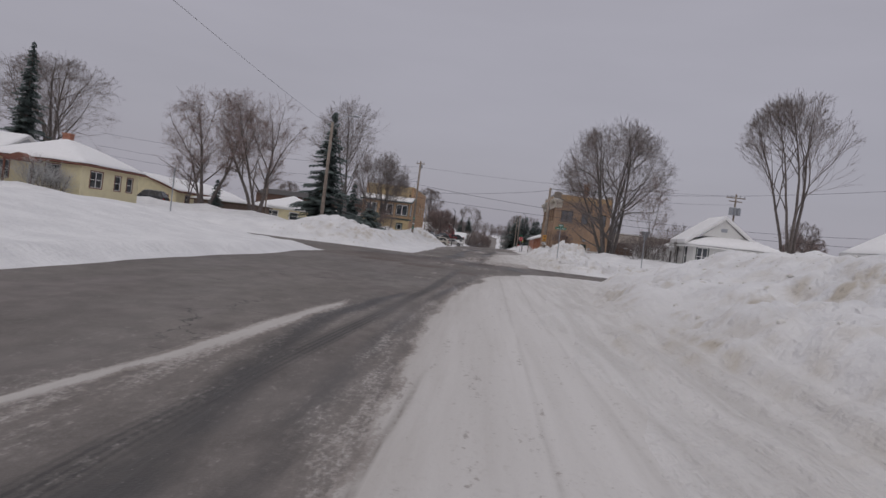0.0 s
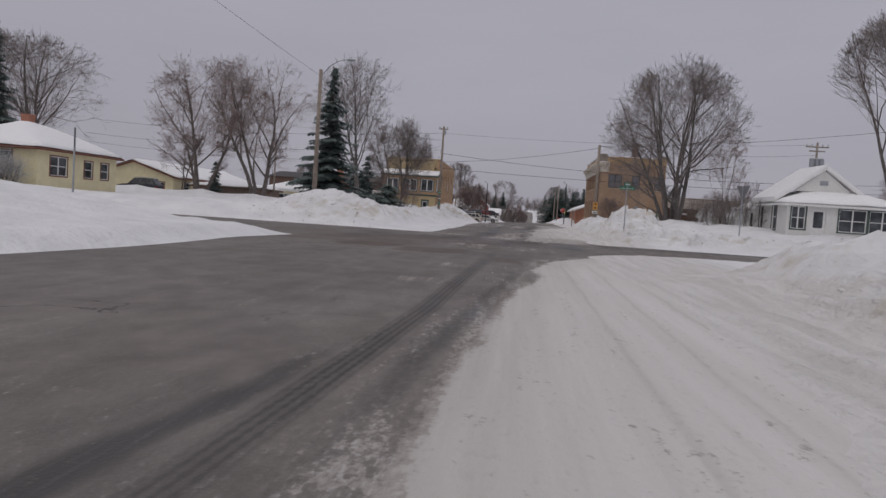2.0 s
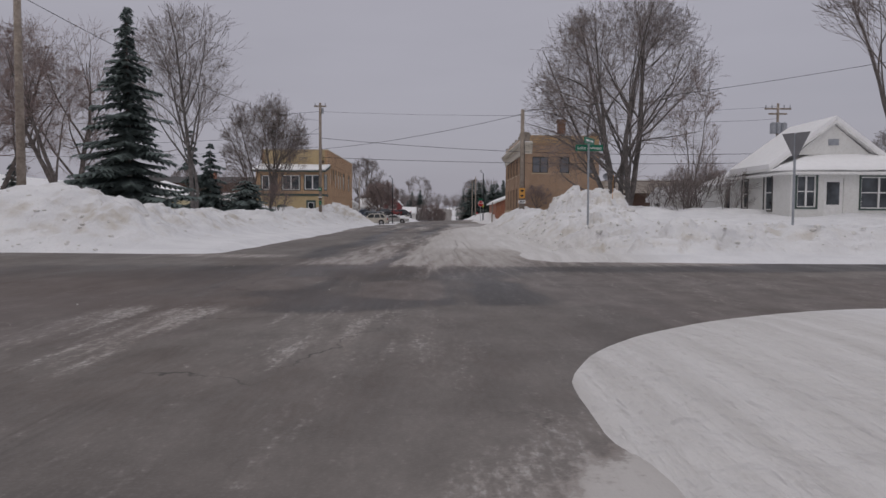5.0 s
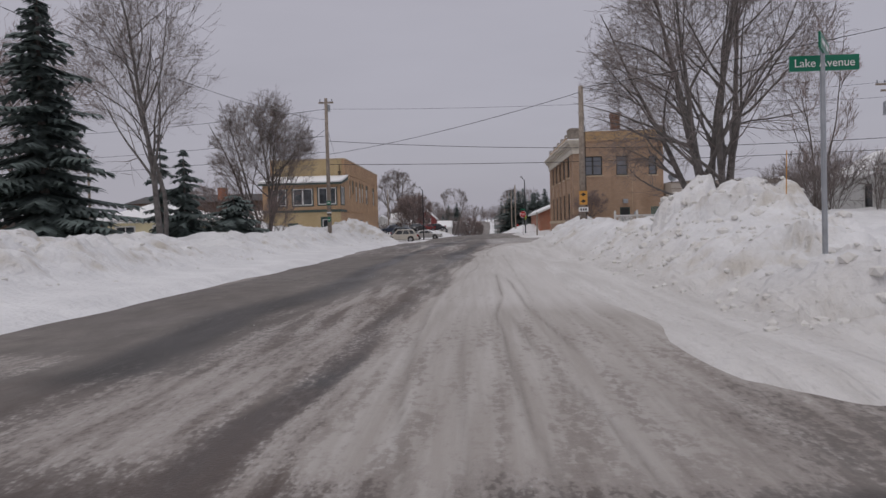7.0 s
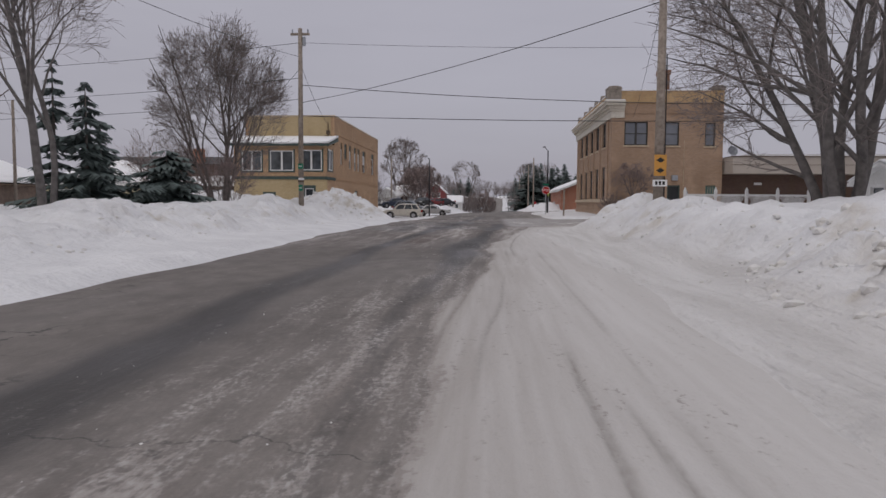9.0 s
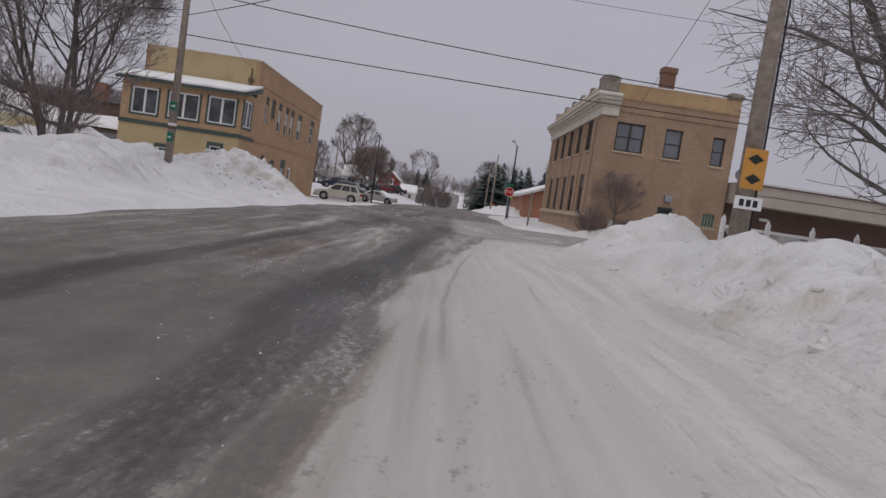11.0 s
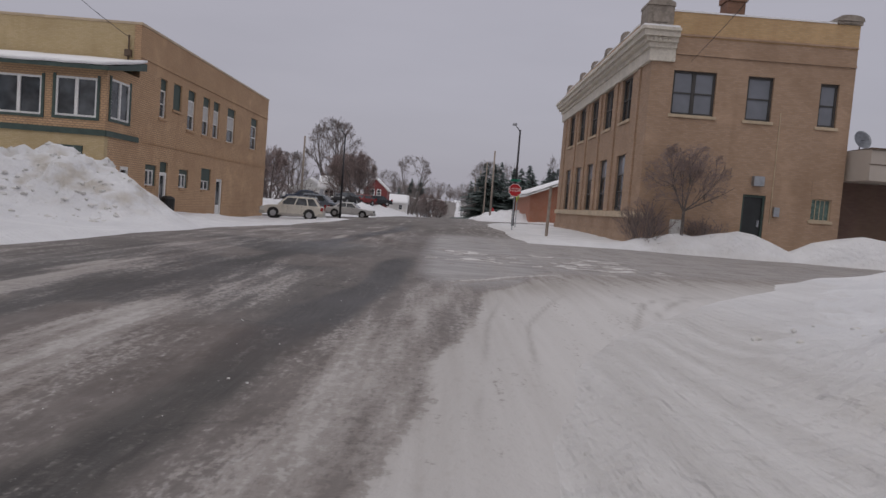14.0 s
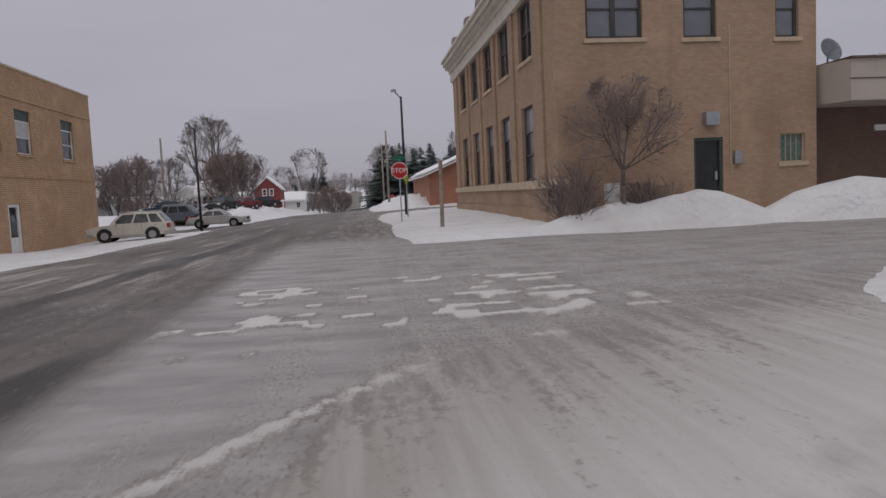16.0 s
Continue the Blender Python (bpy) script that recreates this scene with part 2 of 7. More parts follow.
RUTS_NORTH = [
    (1.0, (64, 66.2, 67.4, 71.2, 77.9, 82), (0.85, 0.88, 0.93, 1.07, 1.44, 1.7)), (0.8, (68, 69.7, 71.3, 75.4, 80.9), (0.5, 0.56, 0.69, 0.98, 1.26)), (0.6, (68, 69.9, 72.2, 76), (1.4, 1.46, 1.65, 1.8)), (0.4, (62, 70, 82), (2.6, 2.7, 2.8)),
    (0.7, (80, 82, 82.8), (1.94, 1.96, 1.97)), (0.8, (80, 82, 83.3, 85.6, 87, 89.7, 93), (2.12, 2.13, 2.13, 2.22, 2.34, 2.52, 2.9)), (0.5, (84, 86.2, 87.7, 89.5, 94), (3.5, 3.6, 3.73, 3.83, 4.0)), (0.5, (95, 97.8, 98.3, 100, 101.5), (3.7, 3.92, 4.04, 4.51, 5.0)), (0.5, (94, 98, 100), (3.2, 3.5, 3.8)), (0.75, (96.5, 98.1, 99.4, 100.7, 101.5, 102.3, 103.2), (4.9, 5.2, 5.6, 6.03, 6.5, 7.26, 8.2)), (0.8, (99, 99.9, 100.7, 101.5, 102.6), (5.7, 6.03, 6.4, 6.84, 7.7)),
]


def road_fields(x, y):
    """What lies on the street: packed snow, dark wheel bands, brown melt, dry sand, wheel ruts, ice."""
    w = 0.30 * fbm(x, y, 6, 61, 3) + 0.16 * fbm(x, y * 0.6, 0.9, 63, 4)
    along = fbm(x * 3.5, y * 0.35, 1.6, 65, 4)
    blot = fbm(x, y * 0.7, 3.2, 67, 4)
    xw, yw = x + w, y + 1.3 * w
    edge = np.interp(y, [0, 13, 20, 23, 29, 32, 34.5, 36, 40, 42.2, 46, 52, 55, 57, 62, 66, 71, 78, 83, 86, 88, 91.4, 94.5, 97, 100.7, 105], [-0.6, -0.6, -0.55, -0.4, -0.25, 0.0, 0.25, 0.15, 1.0, 2.0, 5.0, 1.4, 0.75, 0.6, 0.7, 0.85, 0.95, 1.3, 1.5, 1.7, 2.0, 2.3, 2.7, 3.1, 3.6, 5.1])
    cross = ss(y, 42.0, 45.0) * ss(-y, -57.0, -53.0)
    ice = ss(y, 98.5, 104.5) * ss(x, 1.8, 3.4) * ss(-y, -128, -116)
    pack = ss(xw - edge, -0.12, 0.22) * (1 - 0.95 * ss(y, 42.0, 45.0) * ss(-y, -55.2, -52.6)) * (1 - 0.2 * ss(y, 50, 52) * ss(-y, -63, -57)) * (1 - 0.7 * ss(y - 0.5 * (x - 4), 101.5, 105.5)) * (1 - 0.85 * ss(x, 3.0, 3.9) * ss(y, 50, 52) * ss(-y, -57.6, -55.6))
    fan = rect(xw - 0.14 * (y - 57), yw, 0.55, 3.4, 52.3, 60, 0.5) * ss(along, -0.45 + 0.75 * ss(-y, -57, -51.5), 0.15 + 0.6 * ss(-y, -57, -51.5))
    # loose slush beside the packed lane
    reach = np.interp(y, [0, 20, 30, 36, 44, 54, 57, 62, 72, 80, 88, 93, 97, 101, 106], [0.45, 0.45, 0.35, 0.2, 0.5, 1.4, 2.0, 2.2, 2.0, 0.8, 0.5, 0.9, 1.3, 1.7, 1.6])
    level = np.interp(y, [0, 30, 44, 55, 62, 70, 80, 95, 100.5, 102.5], [0.44, 0.42, 0.25, 0.54, 0.44, 0.38, 0.38, 0.6, 0.5, 0.26])
    band = ss(xw - edge, -reach - 0.25, -reach * 0.55) * level * (1 - 0.8 * cross) * (0.75 + 0.9 * along)
    # a swept ridge of old snow near the start
    rc = np.interp(y, [-20, 12.9, 16.5, 21.7], [-3.3, -3.0, -2.6, -2.3])
    streak = np.exp(-(((x + 0.5 * w - rc) / np.interp(y, [10, 13, 16.5, 20, 22.6], [0.07, 0.09, 0.2, 0.19, 0.06])) ** 2)) * ss(-y, -23.0, -21.0)
    skirt = 0.30 * np.exp(-(((x + 0.6 * w - rc - 0.25) / 0.5) ** 2)) * ss(-y, -24, -20)
    film = 0.42 * rect(xw, yw, -1.95, -1.35, 31.7, 32.7, 0.35) + 0.35 * rect(xw, yw, -1.75, -1.4, 35.6, 36.6, 0.3) + 0.33 * rect(xw, yw, -2.4, 1.3, 44.3, 47.6, 0.6) * ss(along, -0.2, 0.2) + 0.3 * rect(xw, yw, 1.0, 3.0, 51.3, 53.8, 0.4) * ss(along, -0.2, 0.25) + 0.5 * rect(xw, yw, -1.4, 0.3, 54.8, 57.5, 0.5) + 0.4 * rect(xw, yw, -6, -2.6, 57.2, 58.4, 0.4)
    film = film + 0.16 * track(x + 0.6 * w, y, [83, 86, 90, 97, 103], [-0.25, 0.1, 0.25, 0.5, 0.4], [0.3, 0.22, 0.3, 0.5, 0.6]) * ss(y, 83, 86) * ss(-y, -103, -97) * ss(along, -0.3, 0.1)
    film = film + 0.30 * ss(along + 0.4 * blot, 0.05, 0.5) * ss(y, 76, 100) * ss(x, -3.8, -2) * ss(-x, -1.2, -0.2) + 0.22 * ss(along, 0.1, 0.5) * ss(y, 108, 116) * ss(-y, -150, -125) + (0.21 + 0.24 * along) * rect(x, y, -8, 0.6, 84, 122, 2.5)
    kerb = 0.5 * np.exp(-(((x + 4.75 + 0.4 * w) / 0.3) ** 2)) * ss(y, 57, 60) * ss(along, -0.1, 0.2)
    patch = ss(vnoise(0.75 * (x - 0.4 * y), y * 1.2, 0.26, 77) + 0.3 * vnoise(x, y, 2.6, 79) + 0.35 * vnoise(x * 0.5, y * 1.3, 0.9, 81) + 0.3 * rect(x, y, 2.8, 8, 107.0, 111.5, 0.8), 0.34, 0.44) * ss(x, 2.2, 2.9) * ss(y, 104.5, 106.5) * ss(-y, -116, -111) * ss(-x, -13, -7)
    sweep = track(x + 0.2 * w, y, [101.5, 102.4, 104.2, 106], [2.7, 3.5, 4.8, 6.4], [0.1, 0.15, 0.17, 0.25]) * ss(y, 101.6, 102.2) * ss(-y, -106, -104.2) * (0.95 + 0.3 * along)
    slush = np.maximum.reduce([0.92 * pack, band, 0.95 * streak, skirt, 0.5 * fan, film, kerb, patch, 1.0 * sweep])
    # dark wet bands where wheels run
    d1 = track(xw, y, [0, 12, 18, 20.3, 22, 23.4, 25, 28], [-1.8, -1.7, -2.0, -2.1, -1.85, -1.78, -1.45, -1.2], [0.3, 0.24, 0.24, 0.22, 0.2, 0.16, 0.13, 0.08]) * ss(-y, -28, -24) * np.interp(y, [8, 16, 20], [0.75, 0.8, 1])
    across = (x + 0.08 * w - np.interp(y, [8, 12.5, 16, 20.3, 22, 25.7, 28.8, 31.5, 34.4, 39.2, 44], [-1.95, -1.9, -1.72, -1.45, -1.39, -1.18, -1.02, -0.97, -0.89, -0.75, -0.6])) / 0.15
    tread = np.exp(-np.abs(across) ** 5) * ss(-y, -46, -38) * (0.75 + 0.5 * blot)
    d2 = track(xw, y, [0, 12, 15, 20, 30, 36, 39], [-1.15, -1.1, -1.05, -0.85, -0.4, -0.1, 0.2], [0.18, 0.18, 0.18, 0.17, 0.14, 0.12, 0.1]) * ss(-y, -40, -36) * (0.5 + 0.6 * blot)
    d3 = track(xw, y, [52, 57, 66, 75, 83, 86, 88, 91.4, 95, 98, 101, 104.8, 106.5], [0.35, 0.4, 0.45, 0.5, 0.85, 1.05, 1.1, 1.33, 1.6, 1.6, 1.95, 2.0, 2.2], [0.26, 0.2, 0.14, 0.22, 0.6, 0.58, 0.36, 0.24, 0.26, 0.42, 0.38, 0.42, 0.2], 4) * ss(y, 52, 53.5) * ss(-y, -107.5, -105.5) * np.interp(y, [57, 62, 74, 82, 88.5, 91, 94.5, 97], [1, 0.45, 0.5, 1, 1, 0.95, 0.7, 1])
    d6 = track(xw, y, [56, 58, 62, 67, 74, 82, 92, 104, 125], [-1.7, -1.7, -2.0, -1.5, -1.75, -1.6, -1.4, -0.6, 0.6], [0.5, 0.45, 0.55, 0.5, 0.4, 0.3, 0.26, 0.35, 0.5]) * ss(y, 56, 57.5) * ss(-y, -146, -125)
    xw, yw = xw + 0.45 * fbm(x, y, 1.6, 71, 4, 0.6), yw + 0.9 * fbm(x * 0.6, y, 1.9, 73, 4, 0.6)
    dry = np.maximum.reduce([rect(xw, yw, 0.35, 1.5, 48.6, 51.4, 0.14), rect(xw, yw, -1.9, -0.5, 49.6, 52.2, 0.2), rect(xw + 0.25 * (y - 49), yw, 3.3, 40, 42, 52.3, 0.2), rect(xw, yw, -6.0, -2.6, 45.5, 51, 0.8), rect(xw, yw, -2.6, -0.9, 45, 48.8, 0.3), 0.6 * ss(blot, 0.1, 0.3) * ss(-y, -44, -40), 0.9 * rect(x, y, -40, 9, 82, 124, 4), 0.45 * rect(x, y, -6, -2, 58, 84, 2)])
    d4 = rect(xw, yw, -7.5, 3.3, 47.6, 54.6, 0.4) * (1 - dry) * (1 - 0.55 * ss(along, 0.05, 0.4)) * (0.65 + 0.35 * ss(-np.abs(x), -5, -2)) * (1 - 0.25 * rect(x, y, 1.0, 3.1, 50.5, 54, 0.6))
    d5 = ss(yw - 0.13 * x, 52.2, 52.7) * ss(-yw + 0.13 * x, -54.6, -54.0) * ss(x, 2.5, 3.4)
    d7 = 0.85 * ss(fbm(x * 0.6, y, 2.6, 83, 3), -0.1, 0.1) * rect(xw, y, -4, 1.2, 94, 112, 2.0)
    dark = np.clip(np.maximum.reduce([d1, 0.55 * tread, d2, d3, d4, d5, d6, d7]), 0, 1)
    slush = slush * (1 - 0.9 * np.clip(np.maximum.reduce([d1, tread, 0.75 * d2, d5, 0.9 * d3, 0.7 * d4 * (1 - fan), d6]), 0, 1) * (1 - streak))
    brown = np.maximum.reduce([rect(xw, yw, -3.6, -1.7, 39.8, 42.6, 0.4), rect(xw, yw, -0.5, 0.3, 38.0, 39.6, 0.25), rect(xw, yw, -5.5, -3.9, 41.5, 43.5, 0.4), rect(xw, yw, -1.0, -0.1, 85.8, 91, 0.3), 0.7 * rect(xw, yw, -0.8, 0.5, 57, 66, 0.35), (0.42 + 0.6 * blot) * rect(x, y, -12, 9, 42.5, 57, 1.0), 0.5 * skirt, 0.6 * ss(blot, 0.1, 0.3) * rect(x, y, -5, 2, 94, 116, 2)])
    # narrow ruts pressed into the packed snow
    rut = 0.0
    for amp, ys, cs in RUTS_SOUTH + RUTS_NORTH:
        line = np.interp(y, ys, cs) + 0.04 * fbm(x * 0 + cs[0], y, 2.2, 89, 2)
        rut = rut + amp * np.exp(-(((x - line) / 0.028) ** 2)) * ss(y, ys[0] - 0.5, ys[0] + 1.5) * ss(-y, -ys[-1] - 1.0, -ys[-1] + 2.0) * ss(fbm(x * 0 + cs[0], y, 1.7, 97, 2), -0.6, -0.1)
    sand = np.interp(y, [50, 58, 85, 92], [0.7, 1.0, 1.0, 0.7]) * np.exp(-np.clip(x + 0.7 * w - edge, 0, 9) / np.interp(y, [40, 55, 80, 90], [0.9, 2.2, 1.8, 0.9])) + 0.85 * ss(y - 0.5 * (x - 4), 99, 103.5) + 1.3 * rect(x, y, 0, 5.5, 50, 61, 2.5)
    return np.clip(across, -3, 3), tread, np.clip(slush, 0, 1), dark * (1 - 0.75 * ice), brown, np.clip(rut, 0, 1), ice, dry * (1 - dark), np.clip(sand, 0, 1) * (1 - patch) * (1 - 0.8 * sweep)


def road_z(x, y):
    slush, rut = [road_fields(x, y)[k] for k in (2, 5)]
    rough = 0.012 * fbm(x * 1.4, y * 0.5, 0.55, 99, 3)
    return base_z(x, y) + np.clip(slush, 0, 1) * (0.022 + 2.0 * rough) - 0.022 * rut * np.clip(slush, 0, 1)


def axis(lo, hi, step, out_lo, out_hi, grow=1.13):
    mid = list(np.arange(lo, hi + 1e-6, step))
    left, right, d = [], [], step
    v = lo
    while v > out_lo:
        d *= grow
        v -= d
        left.append(v)
    d, v = step, mid[-1]
    while v < out_hi:
        d *= grow
        v += d
        right.append(v)
    return np.array(left[::-1] + mid + right)


def grid_mesh(name, xs, ys, height, smooth=True):
    gx, gy = np.meshgrid(xs, ys)
    z = height(gx, gy)
    me = bpy.data.meshes.new(name)
    nx, ny = len(xs), len(ys)
    co = np.stack([gx, gy, z], -1).reshape(-1, 3).astype(np.float32)
    i = (np.arange(ny - 1)[:, None] * nx + np.arange(nx - 1)[None]).ravel()
    quads = np.stack([i, i + 1, i + nx + 1, i + nx], -1).astype(np.int32)
    me.vertices.add(len(co))
    me.vertices.foreach_set("co", co.ravel())
    me.loops.add(quads.size)
    me.loops.foreach_set("vertex_index", quads.ravel())
    me.polygons.add(len(quads))
    me.polygons.foreach_set("loop_start", np.arange(0, quads.size, 4, dtype=np.int32))
    me.polygons.foreach_set("use_smooth", np.ones(len(quads), bool))
    me.update(calc_edges=True)
    return me, gx, gy, z


def attribute(me, name, values):
    at = me.attributes.new(name, "FLOAT", "POINT")
    at.data.foreach_set("value", np.asarray(values, np.float32).ravel())


# ---- materials ----
def material(name, color, rough=0.8, metal=0.0, vary=0.12, scale=3.0, bump=0.0, bump_scale=30.0, fine=0.0, fine_scale=60.0, alt=None, alt_mix=0.0):
    """A plain procedural surface: colour varied at two scales, with a little relief."""
    m = bpy.data.materials.new(name)
    m.use_nodes = True
    n, l = m.node_tree.nodes, m.node_tree.links
    b = n["Principled BSDF"]
    b.inputs["Roughness"].default_value, b.inputs["Metallic"].default_value = rough, metal
    tc = n.new("ShaderNodeTexCoord")
    no = n.new("ShaderNodeTexNoise")
    no.inputs["Scale"].default_value, no.inputs["Detail"].default_value = scale, 6
    l.new(tc.outputs["Object"], no.inputs["Vector"])
    mr = n.new("ShaderNodeMapRange")
    mr.inputs["From Min"].default_value, mr.inputs["From Max"].default_value = 0.3, 0.7
    mr.inputs["To Min"].default_value, mr.inputs["To Max"].default_value = 1 - vary, 1 + vary
    l.new(no.outputs["Fac"], mr.inputs["Value"])
    sc = n.new("ShaderNodeVectorMath")
    sc.operation = "SCALE"
    sc.inputs[0].default_value = color
    l.new(mr.outputs[0], sc.inputs["Scale"])
    last = sc.outputs[0]
    if alt:
        mx = n.new("ShaderNodeMix")
        mx.data_type = "RGBA"
        n2 = n.new("ShaderNodeTexNoise")
        n2.inputs["Scale"].default_value, n2.inputs["Detail"].default_value = fine_scale * 0.15, 8
        l.new(tc.outputs["Object"], n2.inputs["Vector"])
        r2 = n.new("ShaderNodeMapRange")
        r2.inputs["From Min"].default_value, r2.inputs["From Max"].default_value = 0.45, 0.7
        r2.inputs["To Max"].default_value = alt_mix
        l.new(n2.outputs["Fac"], r2.inputs["Value"])
        l.new(r2.outputs[0], mx.inputs["Factor"])
        l.new(last, mx.inputs["A"])
        mx.inputs["B"].default_value = (*alt, 1)
        last = mx.outputs["Result"]
    l.new(last, b.inputs["Base Color"])
    if bump:
        nb = n.new("ShaderNodeTexNoise")
        nb.inputs["Scale"].default_value, nb.inputs["Detail"].default_value = bump_scale, 5
        l.new(tc.outputs["Object"], nb.inputs["Vector"])
        bp = n.new("ShaderNodeBump")
        bp.inputs["Strength"].default_value, bp.inputs["Distance"].default_value = bump, 0.02
        l.new(nb.outputs["Fac"], bp.inputs["Height"])
        l.new(bp.outputs[0], b.inputs["Normal"])
    return m


def noise_node(n, l, coord, scale, detail=5, stretch=(1, 1, 1)):
    mp = n.new("ShaderNodeMapping")
    mp.inputs["Scale"].default_value = stretch
    l.new(coord, mp.inputs["Vector"])
    no = n.new("ShaderNodeTexNoise")
    no.inputs["Scale"].default_value, no.inputs["Detail"].default_value = scale, detail
    l.new(mp.outputs[0], no.inputs["Vector"])
    return no.outputs["Fac"]


def ranged(n, l, value, a, b, lo=0.0, hi=1.0):
    mr = n.new("ShaderNodeMapRange")
    for key, v in (("From Min", a), ("From Max", b), ("To Min", lo), ("To Max", hi)):
        mr.inputs[key].default_value = v
    l.new(value, mr.inputs["Value"])
    return mr.outputs[0]


def calc(n, l, op, a, b):
    mt = n.new("ShaderNodeMath")
    mt.operation = op
    for k, v in enumerate((a, b)):
        if isinstance(v, (int, float)):
            mt.inputs[k].default_value = v
        else:
            l.new(v, mt.inputs[k])
    return mt.outputs[0]


def blend(n, l, fac, a, b):
    mx = n.new("ShaderNodeMix")
    mx.data_type = "RGBA"
    for key, v in (("Factor", fac), ("A", a), ("B", b)):
        if isinstance(v, tuple):
            mx.inputs[key].default_value = (*v, 1)
        elif isinstance(v, float):
            mx.inputs[key].default_value = v
        else:
            l.new(v, mx.inputs[key])
    return mx.outputs["Result"]


def attr(n, name):
    at = n.new("ShaderNodeAttribute")
    at.attribute_name = name
    return at.outputs["Fac"]


def snow_material():
    m = bpy.data.materials.new("snow")
    m.use_nodes = True
    n, l = m.node_tree.nodes, m.node_tree.links
    b = n["Principled BSDF"]
    geo = n.new("ShaderNodeNewGeometry").outputs["Position"]
    pack, dirt, bank = attr(n, "pack"), attr(n, "dirt"), attr(n, "bank")
    soft = noise_node(n, l, geo, 0.8, 6)
    clean = blend(n, l, ranged(n, l, soft, 0.35, 0.65), (0.69, 0.69, 0.705), (0.785, 0.785, 0.797))
    streak = noise_node(n, l, geo, 1.0, 7, (4.5, 0.22, 1))
    packed = blend(n, l, ranged(n, l, streak, 0.36, 0.62), (0.56, 0.54, 0.522), (0.67, 0.653, 0.64))
    speck = noise_node(n, l, geo, 9.0, 5, (1.6, 0.7, 1))
    packed = blend(n, l, ranged(n, l, speck, 0.58, 0.72, 0.0, 0.25), packed, (0.36, 0.33, 0.30))
    col = blend(n, l, pack, clean, packed)
    grime = noise_node(n, l, geo, 1.3, 7)
    dirty = calc(n, l, "MULTIPLY", dirt, ranged(n, l, grime, 0.42, 0.62))
    col = blend(n, l, dirty, col, (0.52, 0.475, 0.41))
    l.new(col, b.inputs["Base Color"])
    b.inputs["Roughness"].default_value = 0.75
    b.inputs["Specular IOR Level"].default_value = 0.25
    h1 = noise_node(n, l, geo, 5.0, 8)
    h2 = noise_node(n, l, geo, 2.2, 6, (4, 0.5, 1))
    hh = calc(n, l, "ADD", h1, calc(n, l, "MULTIPLY", h2, pack))
    hh = calc(n, l, "ADD", hh, calc(n, l, "MULTIPLY", noise_node(n, l, geo, 2.6, 4), calc(n, l, "MULTIPLY", bank, 1.2)))
    bp = n.new("ShaderNodeBump")
    bp.inputs["Strength"].default_value, bp.inputs["Distance"].default_value = 0.85, 0.12
    l.new(hh, bp.inputs["Height"])
    l.new(bp.outputs[0], b.inputs["Normal"])
    return m


